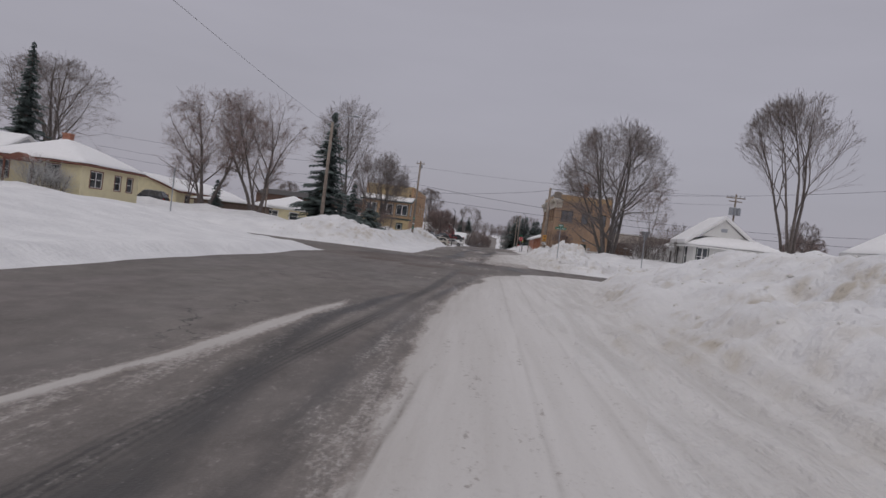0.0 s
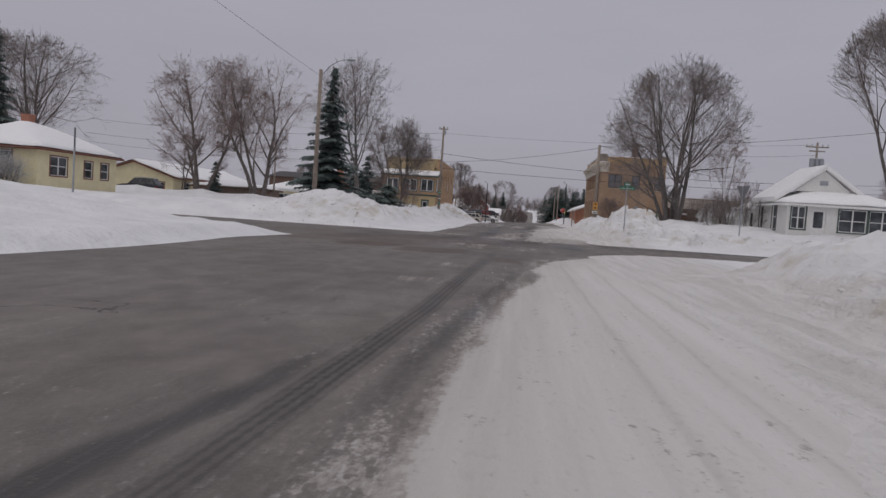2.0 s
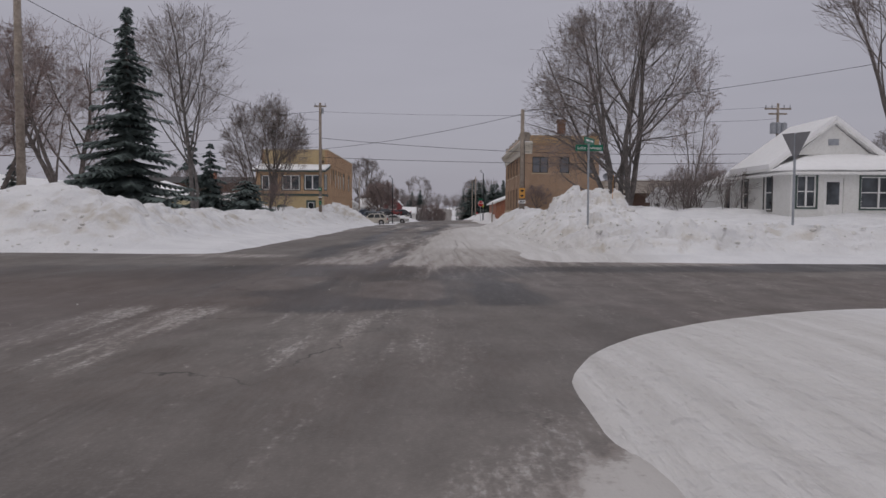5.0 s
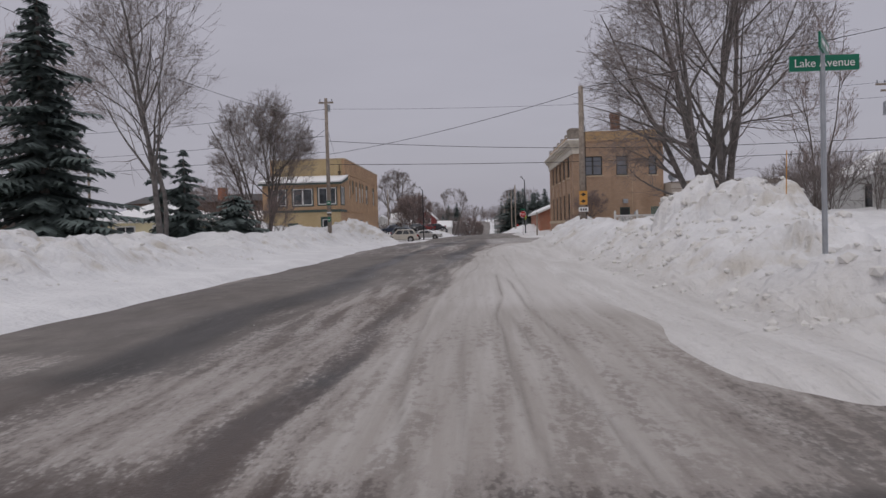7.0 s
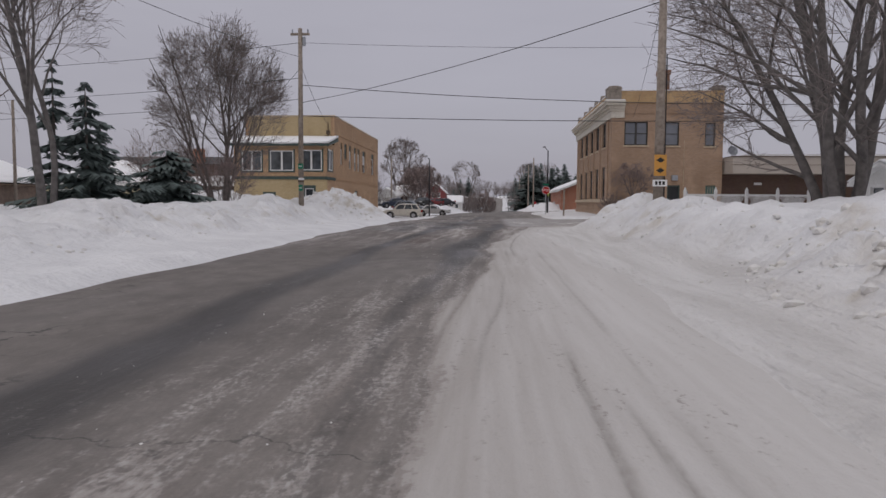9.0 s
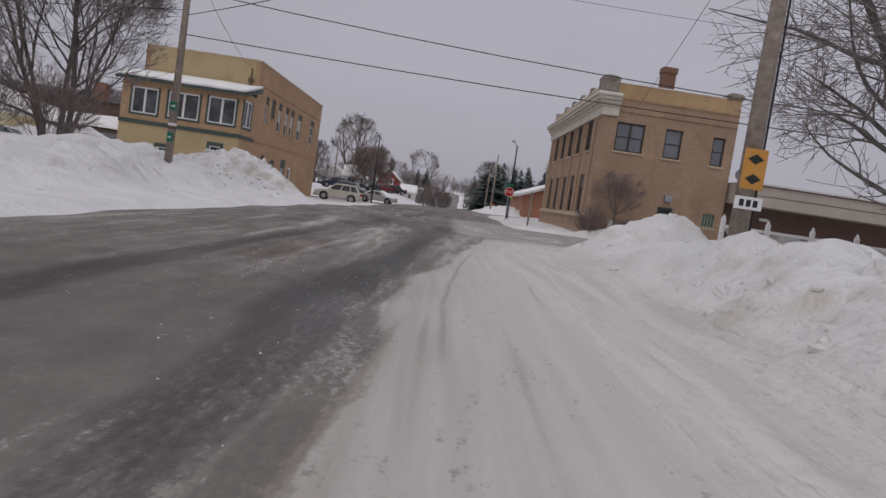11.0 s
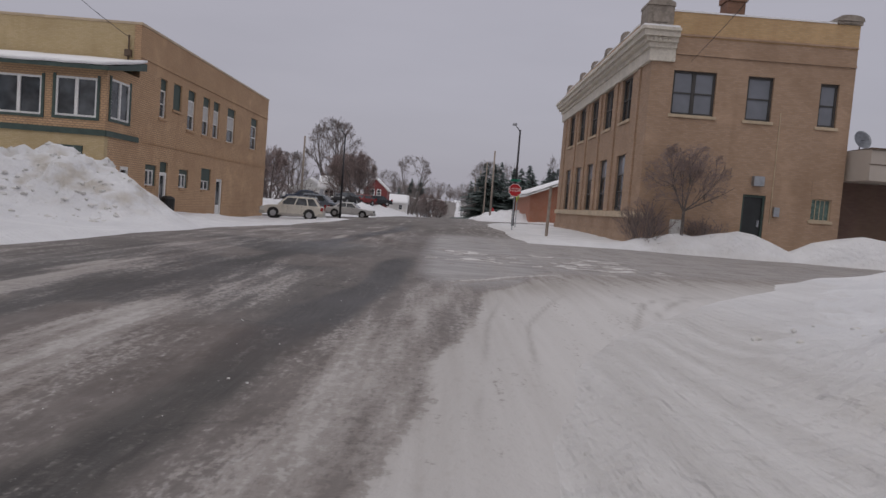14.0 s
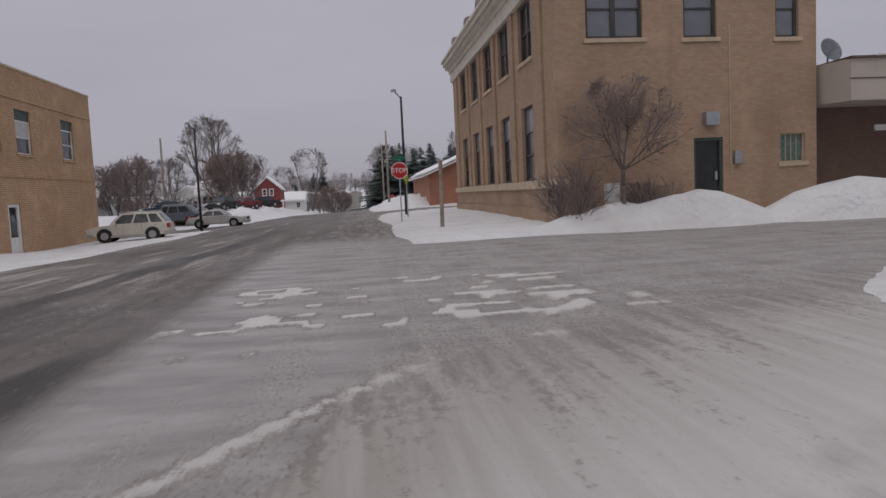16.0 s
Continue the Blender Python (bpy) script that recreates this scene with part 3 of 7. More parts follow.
def asphalt_material():
    m = bpy.data.materials.new("asphalt")
    m.use_nodes = True
    n, l = m.node_tree.nodes, m.node_tree.links
    b = n["Principled BSDF"]
    geo = n.new("ShaderNodeNewGeometry").outputs["Position"]
    across, trod, slush, dark, brown, rut, ice, dry, sand = [attr(n, k) for k in ("across", "tread", "slush", "dark", "brown", "rut", "ice", "dry", "sand")]
    big = noise_node(n, l, geo, 0.35, 6, (1, 0.4, 1))
    col = blend(n, l, ranged(n, l, big, 0.35, 0.65), (0.137, 0.123, 0.115), (0.19, 0.172, 0.159))
    grit = noise_node(n, l, geo, 45, 4)
    col = blend(n, l, ranged(n, l, grit, 0.5, 0.75, 0, 0.3), col, (0.25, 0.24, 0.23))
    fleck = noise_node(n, l, geo, 16, 3)
    edge_n = noise_node(n, l, geo, 2.2, 7, (1.6, 0.6, 1))
    ridge = noise_node(n, l, geo, 6.0, 5, (3.2, 0.5, 1))
    soft = calc(n, l, "ADD", calc(n, l, "MULTIPLY", calc(n, l, "SUBTRACT", edge_n, 0.5), 0.6), calc(n, l, "MULTIPLY", calc(n, l, "SUBTRACT", ridge, 0.5), 0.5))
    grain = noise_node(n, l, geo, 14.0, 6, (1.5, 0.6, 1))
    mottle = noise_node(n, l, geo, 2.4, 7, (1, 0.6, 1))
    shade = calc(n, l, "MULTIPLY", ranged(n, l, grain, 0.3, 0.7, 0.93, 1.07), ranged(n, l, mottle, 0.3, 0.7, 0.84, 1.16))
    sv = n.new("ShaderNodeVectorMath")
    sv.operation = "SCALE"
    l.new(col, sv.inputs[0])
    l.new(shade, sv.inputs["Scale"])
    col = sv.outputs[0]
    dw = ranged(n, l, calc(n, l, "ADD", dry, soft), 0.38, 0.6, 0, 0.85)
    col = blend(n, l, dw, col, blend(n, l, ranged(n, l, mottle, 0.35, 0.65), (0.138, 0.122, 0.115), (0.198, 0.176, 0.166)))
    dk = ranged(n, l, calc(n, l, "ADD", dark, soft), 0.15, 0.85, 0, 0.92)
    col = blend(n, l, dk, col, (0.055, 0.0515, 0.05))
    # blocks of a tyre's tread printed on the wet road
    pos = n.new("ShaderNodeSeparateXYZ")
    l.new(geo, pos.inputs[0])
    rib = calc(n, l, "COSINE", calc(n, l, "MULTIPLY", across, 13.0), 0.0)
    lug = calc(n, l, "SINE", calc(n, l, "ADD", calc(n, l, "MULTIPLY", pos.outputs["Y"], 41.0), calc(n, l, "MULTIPLY", calc(n, l, "ABSOLUTE", across, 0.0), 5.0)), 0.0)
    print_w = calc(n, l, "MULTIPLY", trod, ranged(n, l, calc(n, l, "ADD", calc(n, l, "ADD", rib, calc(n, l, "MULTIPLY", lug, 0.35)), calc(n, l, "MULTIPLY", calc(n, l, "SUBTRACT", grain, 0.5), 3.0)), -0.6, 0.9, 0.2, 0.85))
    col = blend(n, l, print_w, col, (0.042, 0.041, 0.041))
    tread = noise_node(n, l, geo, 1.0, 4, (24, 1.1, 1))
    col = blend(n, l, calc(n, l, "MULTIPLY", dk, ranged(n, l, tread, 0.5, 0.7, 0, 0.45)), col, (0.12, 0.115, 0.112))
    crumb = noise_node(n, l, geo, 34, 2)
    col = blend(n, l, calc(n, l, "MULTIPLY", dk, ranged(n, l, crumb, 0.70, 0.76, 0, 0.7)), col, (0.36, 0.345, 0.335))
    bw = ranged(n, l, calc(n, l, "ADD", brown, soft), 0.2, 0.8, 0, 0.75)
    col = blend(n, l, bw, col, (0.105, 0.080, 0.069))
    crack = n.new("ShaderNodeTexVoronoi")
    crack.feature = "DISTANCE_TO_EDGE"
    crack.inputs["Scale"].default_value = 0.3
    wv = n.new("ShaderNodeVectorMath")
    wv.operation = "ADD"
    nz = n.new("ShaderNodeTexNoise")
    nz.inputs["Scale"].default_value, nz.inputs["Detail"].default_value = 1.6, 6
    l.new(geo, nz.inputs["Vector"])
    l.new(geo, wv.inputs[0])
    l.new(nz.outputs["Color"], wv.inputs[1])
    l.new(wv.outputs[0], crack.inputs["Vector"])
    ck = calc(n, l, "MULTIPLY", ranged(n, l, crack.outputs["Distance"], 0.0015, 0.006, 1, 0), ranged(n, l, big, 0.54, 0.6, 0, 0.7))
    col = blend(n, l, ck, col, (0.04, 0.04, 0.04))
    # glazed ice, thin slush, then packed snow
    sheet_n = noise_node(n, l, geo, 1.4, 10, (0.6, 1.4, 1))
    icy = blend(n, l, ranged(n, l, sheet_n, 0.36, 0.64), (0.28, 0.266, 0.262), (0.42, 0.404, 0.398))
    col = blend(n, l, ranged(n, l, calc(n, l, "ADD", ice, calc(n, l, "MULTIPLY", soft, 0.5)), 0.25, 0.7), col, icy)
    s1 = noise_node(n, l, geo, 1.6, 9, (2.8, 0.3, 1))
    s2 = noise_node(n, l, geo, 11.0, 7, (1.3, 0.6, 1))
    s3 = noise_node(n, l, geo, 30.0, 3)
    jit = calc(n, l, "ADD", calc(n, l, "MULTIPLY", calc(n, l, "SUBTRACT", s1, 0.5), 0.7), calc(n, l, "ADD", calc(n, l, "MULTIPLY", calc(n, l, "SUBTRACT", s2, 0.5), 0.9), calc(n, l, "MULTIPLY", calc(n, l, "SUBTRACT", s3, 0.5), 0.45)))
    v = calc(n, l, "ADD", slush, calc(n, l, "MULTIPLY", jit, 0.7))
    thin = blend(n, l, ranged(n, l, s1, 0.38, 0.62), (0.255, 0.226, 0.208), (0.37, 0.34, 0.32))
    flake = calc(n, l, "ADD", slush, calc(n, l, "MULTIPLY", jit, 1.1))
    film = calc(n, l, "ADD", ranged(n, l, v, 0.06, 0.5, 0, 0.6), ranged(n, l, flake, 0.3, 0.38, 0, 0.36))
    col = blend(n, l, film, col, thin)
    # crumbs of ice where the slush thins out
    s4 = noise_node(n, l, geo, 26.0, 6, (1.2, 0.5, 1))
    drift = ranged(n, l, s1, 0.42, 0.6)
    rim = calc(n, l, "MULTIPLY", ranged(n, l, v, 0.08, 0.3), ranged(n, l, v, 0.62, 0.42))
    col = blend(n, l, calc(n, l, "MULTIPLY", calc(n, l, "MULTIPLY", rim, drift), ranged(n, l, s4, 0.52, 0.66, 0, 0.6)), col, (0.47, 0.45, 0.435))
    col = blend(n, l, calc(n, l, "MULTIPLY", rim, ranged(n, l, s4, 0.46, 0.36, 0, 0.35)), col, (0.11, 0.1, 0.094))
    tone = noise_node(n, l, geo, 0.9, 8, (2.6, 0.10, 1))
    packed = blend(n, l, ranged(n, l, tone, 0.34, 0.66), (0.595, 0.577, 0.562), (0.665, 0.648, 0.636))
    lines = noise_node(n, l, geo, 1.0, 6, (7, 0.3, 1))
    sandy = calc(n, l, "MULTIPLY", sand, ranged(n, l, lines, 0.3, 0.62, 0.6, 1.0))
    packed = blend(n, l, sandy, packed, (0.37, 0.342, 0.318))
    packed = blend(n, l, ranged(n, l, lines, 0.57, 0.74, 0, 0.16), packed, (0.43, 0.40, 0.375))
    col = blend(n, l, calc(n, l, "ADD", ranged(n, l, v, 0.45, 0.85, 0, 0.6), ranged(n, l, flake, 0.62, 0.72, 0, 0.4)), col, packed)
    speck = calc(n, l, "MULTIPLY", ranged(n, l, s2, 0.60, 0.72, 0, 0.3), ranged(n, l, tone, 0.62, 0.42, 0.1, 0.8))
    col = blend(n, l, calc(n, l, "MULTIPLY", speck, ranged(n, l, v, 0.3, 0.6)), col, (0.36, 0.325, 0.295))
    col = blend(n, l, calc(n, l, "MULTIPLY", rut, ranged(n, l, s2, 0.35, 0.6, 0.5, 0.95)), col, (0.25, 0.228, 0.21))
    l.new(col, b.inputs["Base Color"])
    gl = noise_node(n, l, geo, 0.5, 4, (1, 0.3, 1))
    rg = calc(n, l, "SUBTRACT", ranged(n, l, gl, 0.4, 0.7, 0.62, 0.9), calc(n, l, "MULTIPLY", dk, 0.22))
    l.new(rg, b.inputs["Roughness"])
    b.inputs["Specular IOR Level"].default_value = 0.2
    cover = ranged(n, l, v, 0.3, 0.7)
    hh = calc(n, l, "ADD", calc(n, l, "MULTIPLY", grit, 0.2), calc(n, l, "MULTIPLY", cover, calc(n, l, "ADD", s2, calc(n, l, "MULTIPLY", fleck, 0.4))))
    bp = n.new("ShaderNodeBump")
    bp.inputs["Strength"].default_value, bp.inputs["Distance"].default_value = 0.5, 0.03
    l.new(hh, bp.inputs["Height"])
    l.new(bp.outputs[0], b.inputs["Normal"])
    return m


def brick_material(name, c1, c2, mortar, stain=(0.16, 0.11, 0.06), row=0.075, joint=0.007):
    """Courses of brick of real size, on a wall that runs along x or along y."""
    m = bpy.data.materials.new(name)
    m.use_nodes = True
    n, l = m.node_tree.nodes, m.node_tree.links
    b = n["Principled BSDF"]
    geo = n.new("ShaderNodeNewGeometry").outputs["Position"]
    sep = n.new("ShaderNodeSeparateXYZ")
    l.new(geo, sep.inputs[0])
    com = n.new("ShaderNodeCombineXYZ")
    l.new(calc(n, l, "ADD", sep.outputs["X"], sep.outputs["Y"]), com.inputs["X"])
    l.new(sep.outputs["Z"], com.inputs["Y"])
    br = n.new("ShaderNodeTexBrick")
    br.inputs["Scale"].default_value = 1.0
    br.inputs["Brick Width"].default_value, br.inputs["Row Height"].default_value = 0.215, row
    br.inputs["Mortar Size"].default_value = joint
    br.inputs["Color1"].default_value, br.inputs["Color2"].default_value, br.inputs["Mortar"].default_value = (*c1, 1), (*c2, 1), (*mortar, 1)
    l.new(com.outputs[0], br.inputs["Vector"])
    big = noise_node(n, l, geo, 0.45, 6)
    col = blend(n, l, ranged(n, l, big, 0.5, 0.72, 0, 0.4), br.outputs["Color"], stain)
    run = noise_node(n, l, geo, 1.0, 6, (1.5, 1.5, 0.12))
    col = blend(n, l, ranged(n, l, run, 0.55, 0.75, 0, 0.35), col, stain)
    pale = noise_node(n, l, geo, 0.8, 7)
    col = blend(n, l, ranged(n, l, pale, 0.56, 0.72, 0, 0.35), col, tuple(min(1, v * 1.25) for v in c2))
    l.new(col, b.inputs["Base Color"])
    b.inputs["Roughness"].default_value = 0.88
    bp = n.new("ShaderNodeBump")
    bp.inputs["Strength"].default_value, bp.inputs["Distance"].default_value = 0.6, 0.012
    bp.invert = True
    l.new(br.outputs["Fac"], bp.inputs["Height"])
    l.new(bp.outputs[0], b.inputs["Normal"])
    return m


def glass_material(name, tint=(0.03, 0.035, 0.04)):
    m = bpy.data.materials.new(name)
    m.use_nodes = True
    n, l = m.node_tree.nodes, m.node_tree.links
    b = n["Principled BSDF"]
    geo = n.new("ShaderNodeTexCoord").outputs["Object"]
    col = blend(n, l, ranged(n, l, noise_node(n, l, geo, 0.9, 3), 0.4, 0.62), tint, tuple(v * 2.6 + 0.02 for v in tint))
    l.new(col, b.inputs["Base Color"])
    b.inputs["Roughness"].default_value = 0.06
    b.inputs["IOR"].default_value = 1.5
    return m


SNOW = snow_material()
ASPHALT = asphalt_material()
ROOFSNOW = material("roof_snow", (0.84, 0.84, 0.85), 0.75, vary=0.03, bump=0.4, bump_scale=3)
BRICK_W = brick_material("tan_brick", (0.39, 0.262, 0.17), (0.46, 0.32, 0.222), (0.33, 0.25, 0.20), (0.25, 0.16, 0.10))
BRICK_L = brick_material("ochre_brick", (0.535, 0.348, 0.198), (0.61, 0.41, 0.248), (0.30, 0.20, 0.135), (0.34, 0.205, 0.12), 0.1, 0.013)
BRICK_CREAM = brick_material("cream_brick", (0.504, 0.390, 0.216), (0.554, 0.440, 0.267), (0.445, 0.349, 0.202), (0.353, 0.257, 0.138))
BRICK_RED = brick_material("red_brick", (0.36, 0.13, 0.075), (0.42, 0.17, 0.10), (0.4, 0.3, 0.25))
BRICK_DARK = brick_material("dark_brick", (0.14, 0.085, 0.07), (0.17, 0.11, 0.085), (0.13, 0.10, 0.09))
BRICK_PARAPET = brick_material("golden_brick", (0.50, 0.335, 0.165), (0.58, 0.395, 0.215), (0.43, 0.33, 0.22), (0.36, 0.22, 0.11))
BRICK_CHIMNEY = brick_material("brown_red_brick", (0.25, 0.125, 0.085), (0.31, 0.165, 0.11), (0.27, 0.19, 0.15))
PEDESTAL = material("weathered_stone", (0.27, 0.235, 0.2), 0.9, vary=0.25, scale=3, bump=0.4, alt=(0.42, 0.38, 0.33), alt_mix=0.5)
SASH = material("dark_sash_paint", (0.06, 0.058, 0.055), 0.6, vary=0.2)
STONE = material("limestone", (0.52, 0.42, 0.30), 0.85, vary=0.15, scale=2, bump=0.3)
CORNICE = material("painted_cornice", (0.66, 0.62, 0.54), 0.7, vary=0.1, scale=1.5, bump=0.1, alt=(0.4, 0.36, 0.3), alt_mix=0.4)
GREEN = material("dark_green_paint", (0.055, 0.085, 0.075), 0.6, vary=0.2)
BROWN = material("brown_trim", (0.11, 0.075, 0.05), 0.65, vary=0.2)
WHITE = material("white_paint", (0.78, 0.78, 0.77), 0.5, vary=0.06, alt=(0.5, 0.48, 0.44), alt_mix=0.25)
SIDING = material("white_siding", (0.72, 0.72, 0.70), 0.6, vary=0.06, scale=1.2, alt=(0.5, 0.48, 0.44), alt_mix=0.3)
YELLOW = material("cream_siding", (0.78, 0.71, 0.47), 0.7, vary=0.07, scale=1.5, alt=(0.55, 0.45, 0.25), alt_mix=0.3)
REDTRIM = material("red_brown_trim", (0.20, 0.085, 0.06), 0.65, vary=0.2)
REDSIDING = material("red_siding", (0.2, 0.045, 0.045), 0.7, vary=0.15)
DULLBROWN = material("dull_brown_siding", (0.2, 0.15, 0.12), 0.8, vary=0.2)
GREYSIDING = material("grey_siding", (0.42, 0.43, 0.46), 0.7, vary=0.1)
TAUPE = material("taupe_fascia", (0.47, 0.42, 0.37), 0.6, vary=0.06, scale=1)
SHINGLE = material("dark_shingle", (0.075, 0.07, 0.07), 0.9, vary=0.3, scale=8, bump=0.3)
GLASS = glass_material("window_glass")
# grey-blue tone given to the panes themselves, paler than GLASS
PALEPANE = material("grey_blue_pane", (0.19, 0.205, 0.235), 0.12, vary=0.1, scale=1.6)
GLASSBLOCK = material("glass_block", (0.10, 0.16, 0.14), 0.15, vary=0.5, scale=9)
CURTAIN = material("curtain", (0.55, 0.55, 0.54), 0.8, vary=0.15, scale=6)
DOORDARK = material("dark_door", (0.02, 0.024, 0.026), 0.4, vary=0.2)
POLE = material("weathered_pole", (0.30, 0.255, 0.215), 0.85, vary=0.25, scale=3, bump=0.3, bump_scale=14, alt=(0.16, 0.12, 0.09), alt_mix=0.6)
POLEDARK = material("dark_metal", (0.035, 0.035, 0.04), 0.5, 0.4, vary=0.2)
GALV = material("galvanised_steel", (0.38, 0.40, 0.43), 0.45, 0.7, vary=0.15, scale=5)
SIGNBACK = material("sign_back", (0.2, 0.2, 0.21), 0.5, 0.4, vary=0.15)
SIGNGREEN = material("sign_green", (0.0, 0.16, 0.09), 0.35, vary=0.08)
SIGNRED = material("sign_red", (0.45, 0.015, 0.02), 0.35, vary=0.08)
SIGNORANGE = material("sign_orange", (0.55, 0.27, 0.05), 0.4, vary=0.08)
SIGNLIME = material("sign_lime", (0.55, 0.72, 0.02), 0.4, vary=0.08)
SIGNWHITE = material("sign_white", (0.8, 0.8, 0.8), 0.4, vary=0.04)
BLACK = material("black", (0.015, 0.015, 0.015), 0.6, vary=0.2)
WIRE = material("cable", (0.03, 0.03, 0.032), 0.6, vary=0.1)
BARK = material("bark", (0.15, 0.13, 0.12), 0.95, vary=0.3, scale=4, bump=0.6, bump_scale=12)
BARKGREY = material("grey_bark", (0.155, 0.142, 0.135), 0.95, vary=0.3, scale=4, bump=0.6, bump_scale=12)
TWIG = material("twigs", (0.225, 0.192, 0.182), 0.95, vary=0.25, scale=1)
TWIGRED = material("reddish_twigs", (0.27, 0.21, 0.195), 0.95, vary=0.25, scale=1)
NEEDLE = material("needles", (0.114, 0.146, 0.138), 0.8, vary=0.35, scale=2.5)
CHIMNEY = BRICK_RED


# ---- building helpers ----
def part(name, bm, mat, parent=None, label="", smooth=False):
    me = bpy.data.meshes.new(name)
    bmesh.ops.recalc_face_normals(bm, faces=bm.faces)
    bm.to_mesh(me)
    bm.free()
    me.materials.append(mat)
    if smooth:
        me.polygons.foreach_set("use_smooth", np.ones(len(me.polygons), bool))
    ob = new(name, me)
    if parent:
        ob.parent = parent
    if label:
        ob["label"] = label
    return ob


def thing(name, label, category, x=0.0, y=0.0, z=0.0, group="", kind=""):
    ob = new(name)
    ob.location = (x, y, z)
    ob.empty_display_size = 0.3
    return tagged(ob, label, category, group, kind)


class Frame:
    """A wall's own axes: u along it, z up, d outwards."""

    def __init__(self, x, y, turn):
        a = radians(turn)
        self.o, self.u, self.n = Vector((x, y, 0)), Vector((math.cos(a), math.sin(a), 0)), Vector((math.sin(a), -math.cos(a), 0))

    def at(self, u, z, d=0.0):
        return self.o + self.u * u + self.n * d + Vector((0, 0, z))


def wbox(bm, f, u0, u1, z0, z1, d0, d1):
    v = [bm.verts.new(f.at(u, z, d)) for u in (u0, u1) for z in (z0, z1) for d in (d0, d1)]
    for q in ((0, 1, 3, 2), (4, 6, 7, 5), (0, 4, 5, 1), (2, 3, 7, 6), (0, 2, 6, 4), (1, 5, 7, 3)):
        bm.faces.new([v[i] for i in q])
    return v


FLAT = Frame(0, 0, 0)


def box(bm, x0, x1, y0, y1, z0, z1):
    return wbox(bm, FLAT, x0, x1, z0, z1, -y1, -y0)


def prism(bm, ring, axis_vec):
    """Closed prism from a ring of points, pushed along a vector."""
    a = [bm.verts.new(p) for p in ring]
    b = [bm.verts.new(Vector(p) + Vector(axis_vec)) for p in ring]
    bm.faces.new(a)
    bm.faces.new(b[::-1])
    for i in range(len(a)):
        j = (i + 1) % len(a)
        bm.faces.new((a[j], a[i], b[i], b[j]))


def wall(name, f, u0, u1, z0, z1, openings, mat, parent, thick=0.3, label=""):
    """A wall with real holes: front, back and the reveals of each opening (u0, u1, z0, z1)."""
    bm = bmesh.new()
    us = sorted({u0, u1, *(v for o in openings for v in o[:2])})
    zs = sorted({z0, z1, *(v for o in openings for v in o[2:4])})
    quad = lambda pts: bm.faces.new([bm.verts.new(f.at(*p)) for p in pts])  # noqa: E731
    for a, b in zip(us, us[1:]):
        for c, d in zip(zs, zs[1:]):
            mu, mz = (a + b) / 2, (c + d) / 2
            if any(o[0] < mu < o[1] and o[2] < mz < o[3] for o in openings):
                continue
            for depth in (0, -thick):
                quad(((a, c, depth), (b, c, depth), (b, d, depth), (a, d, depth)))
    for a, b, c, d in [(o[0], o[1], o[2], o[3]) for o in openings] + [(u0, u1, z0, z1)]:
        for p, q in (((a, c), (b, c)), ((b, c), (b, d)), ((b, d), (a, d)), ((a, d), (a, c))):
            quad(((*p, 0), (*q, 0), (*q, -thick), (*p, -thick)))
    bmesh.ops.remove_doubles(bm, verts=bm.verts, dist=1e-4)
    return part(name, bm, mat, parent, label)


def window(f, u0, u1, z0, z1, parent, frame_mat, cols=1, rows=2, recess=0.14, bar=0.07, sill=None, glass=None, label="", upper=None):
    bm = bmesh.new()
    d0, d1 = -recess - 0.05, -recess + 0.04
    wbox(bm, f, u0, u0 + bar, z0, z1, d0, d1)
    wbox(bm, f, u1 - bar, u1, z0, z1, d0, d1)
    wbox(bm, f, u0 + bar, u1 - bar, z0, z0 + bar, d0, d1)
    wbox(bm, f, u0 + bar, u1 - bar, z1 - bar, z1, d0, d1)
    cu = [u0 + bar + (u1 - u0 - 2 * bar) * k / cols for k in range(cols + 1)]
    for u in cu[1:-1]:
        wbox(bm, f, u - bar * 0.8, u + bar * 0.8, z0 + bar, z1 - bar, d0, d1)
    w = part("window", bm, frame_mat, parent, label)
    zr = [z0 + bar + (z1 - z0 - 2 * bar) * k / rows for k in range(rows + 1)]
    for i in range(cols):
        for k in range(rows):
            g = bmesh.new()
            s = 0.012 * k
            wbox(g, f, cu[i], cu[i + 1], zr[k], zr[k + 1], d0 + 0.01 + s, d0 + 0.03 + s)
            part("pane", g, (upper if upper and k == rows - 1 else glass) or GLASS, w)
        for zz in zr[1:-1]:
            g = bmesh.new()
            wbox(g, f, cu[i], cu[i + 1], zz - 0.03, zz + 0.03, d0 + 0.03, d1 - 0.01)
            part("meeting_rail", g, frame_mat, w)
    if sill:
        g = bmesh.new()
        wbox(g, f, u0 - 0.1, u1 + 0.1, z0 - 0.13, z0, -recess, 0.07)
        part("sill", g, sill, w)
    return w


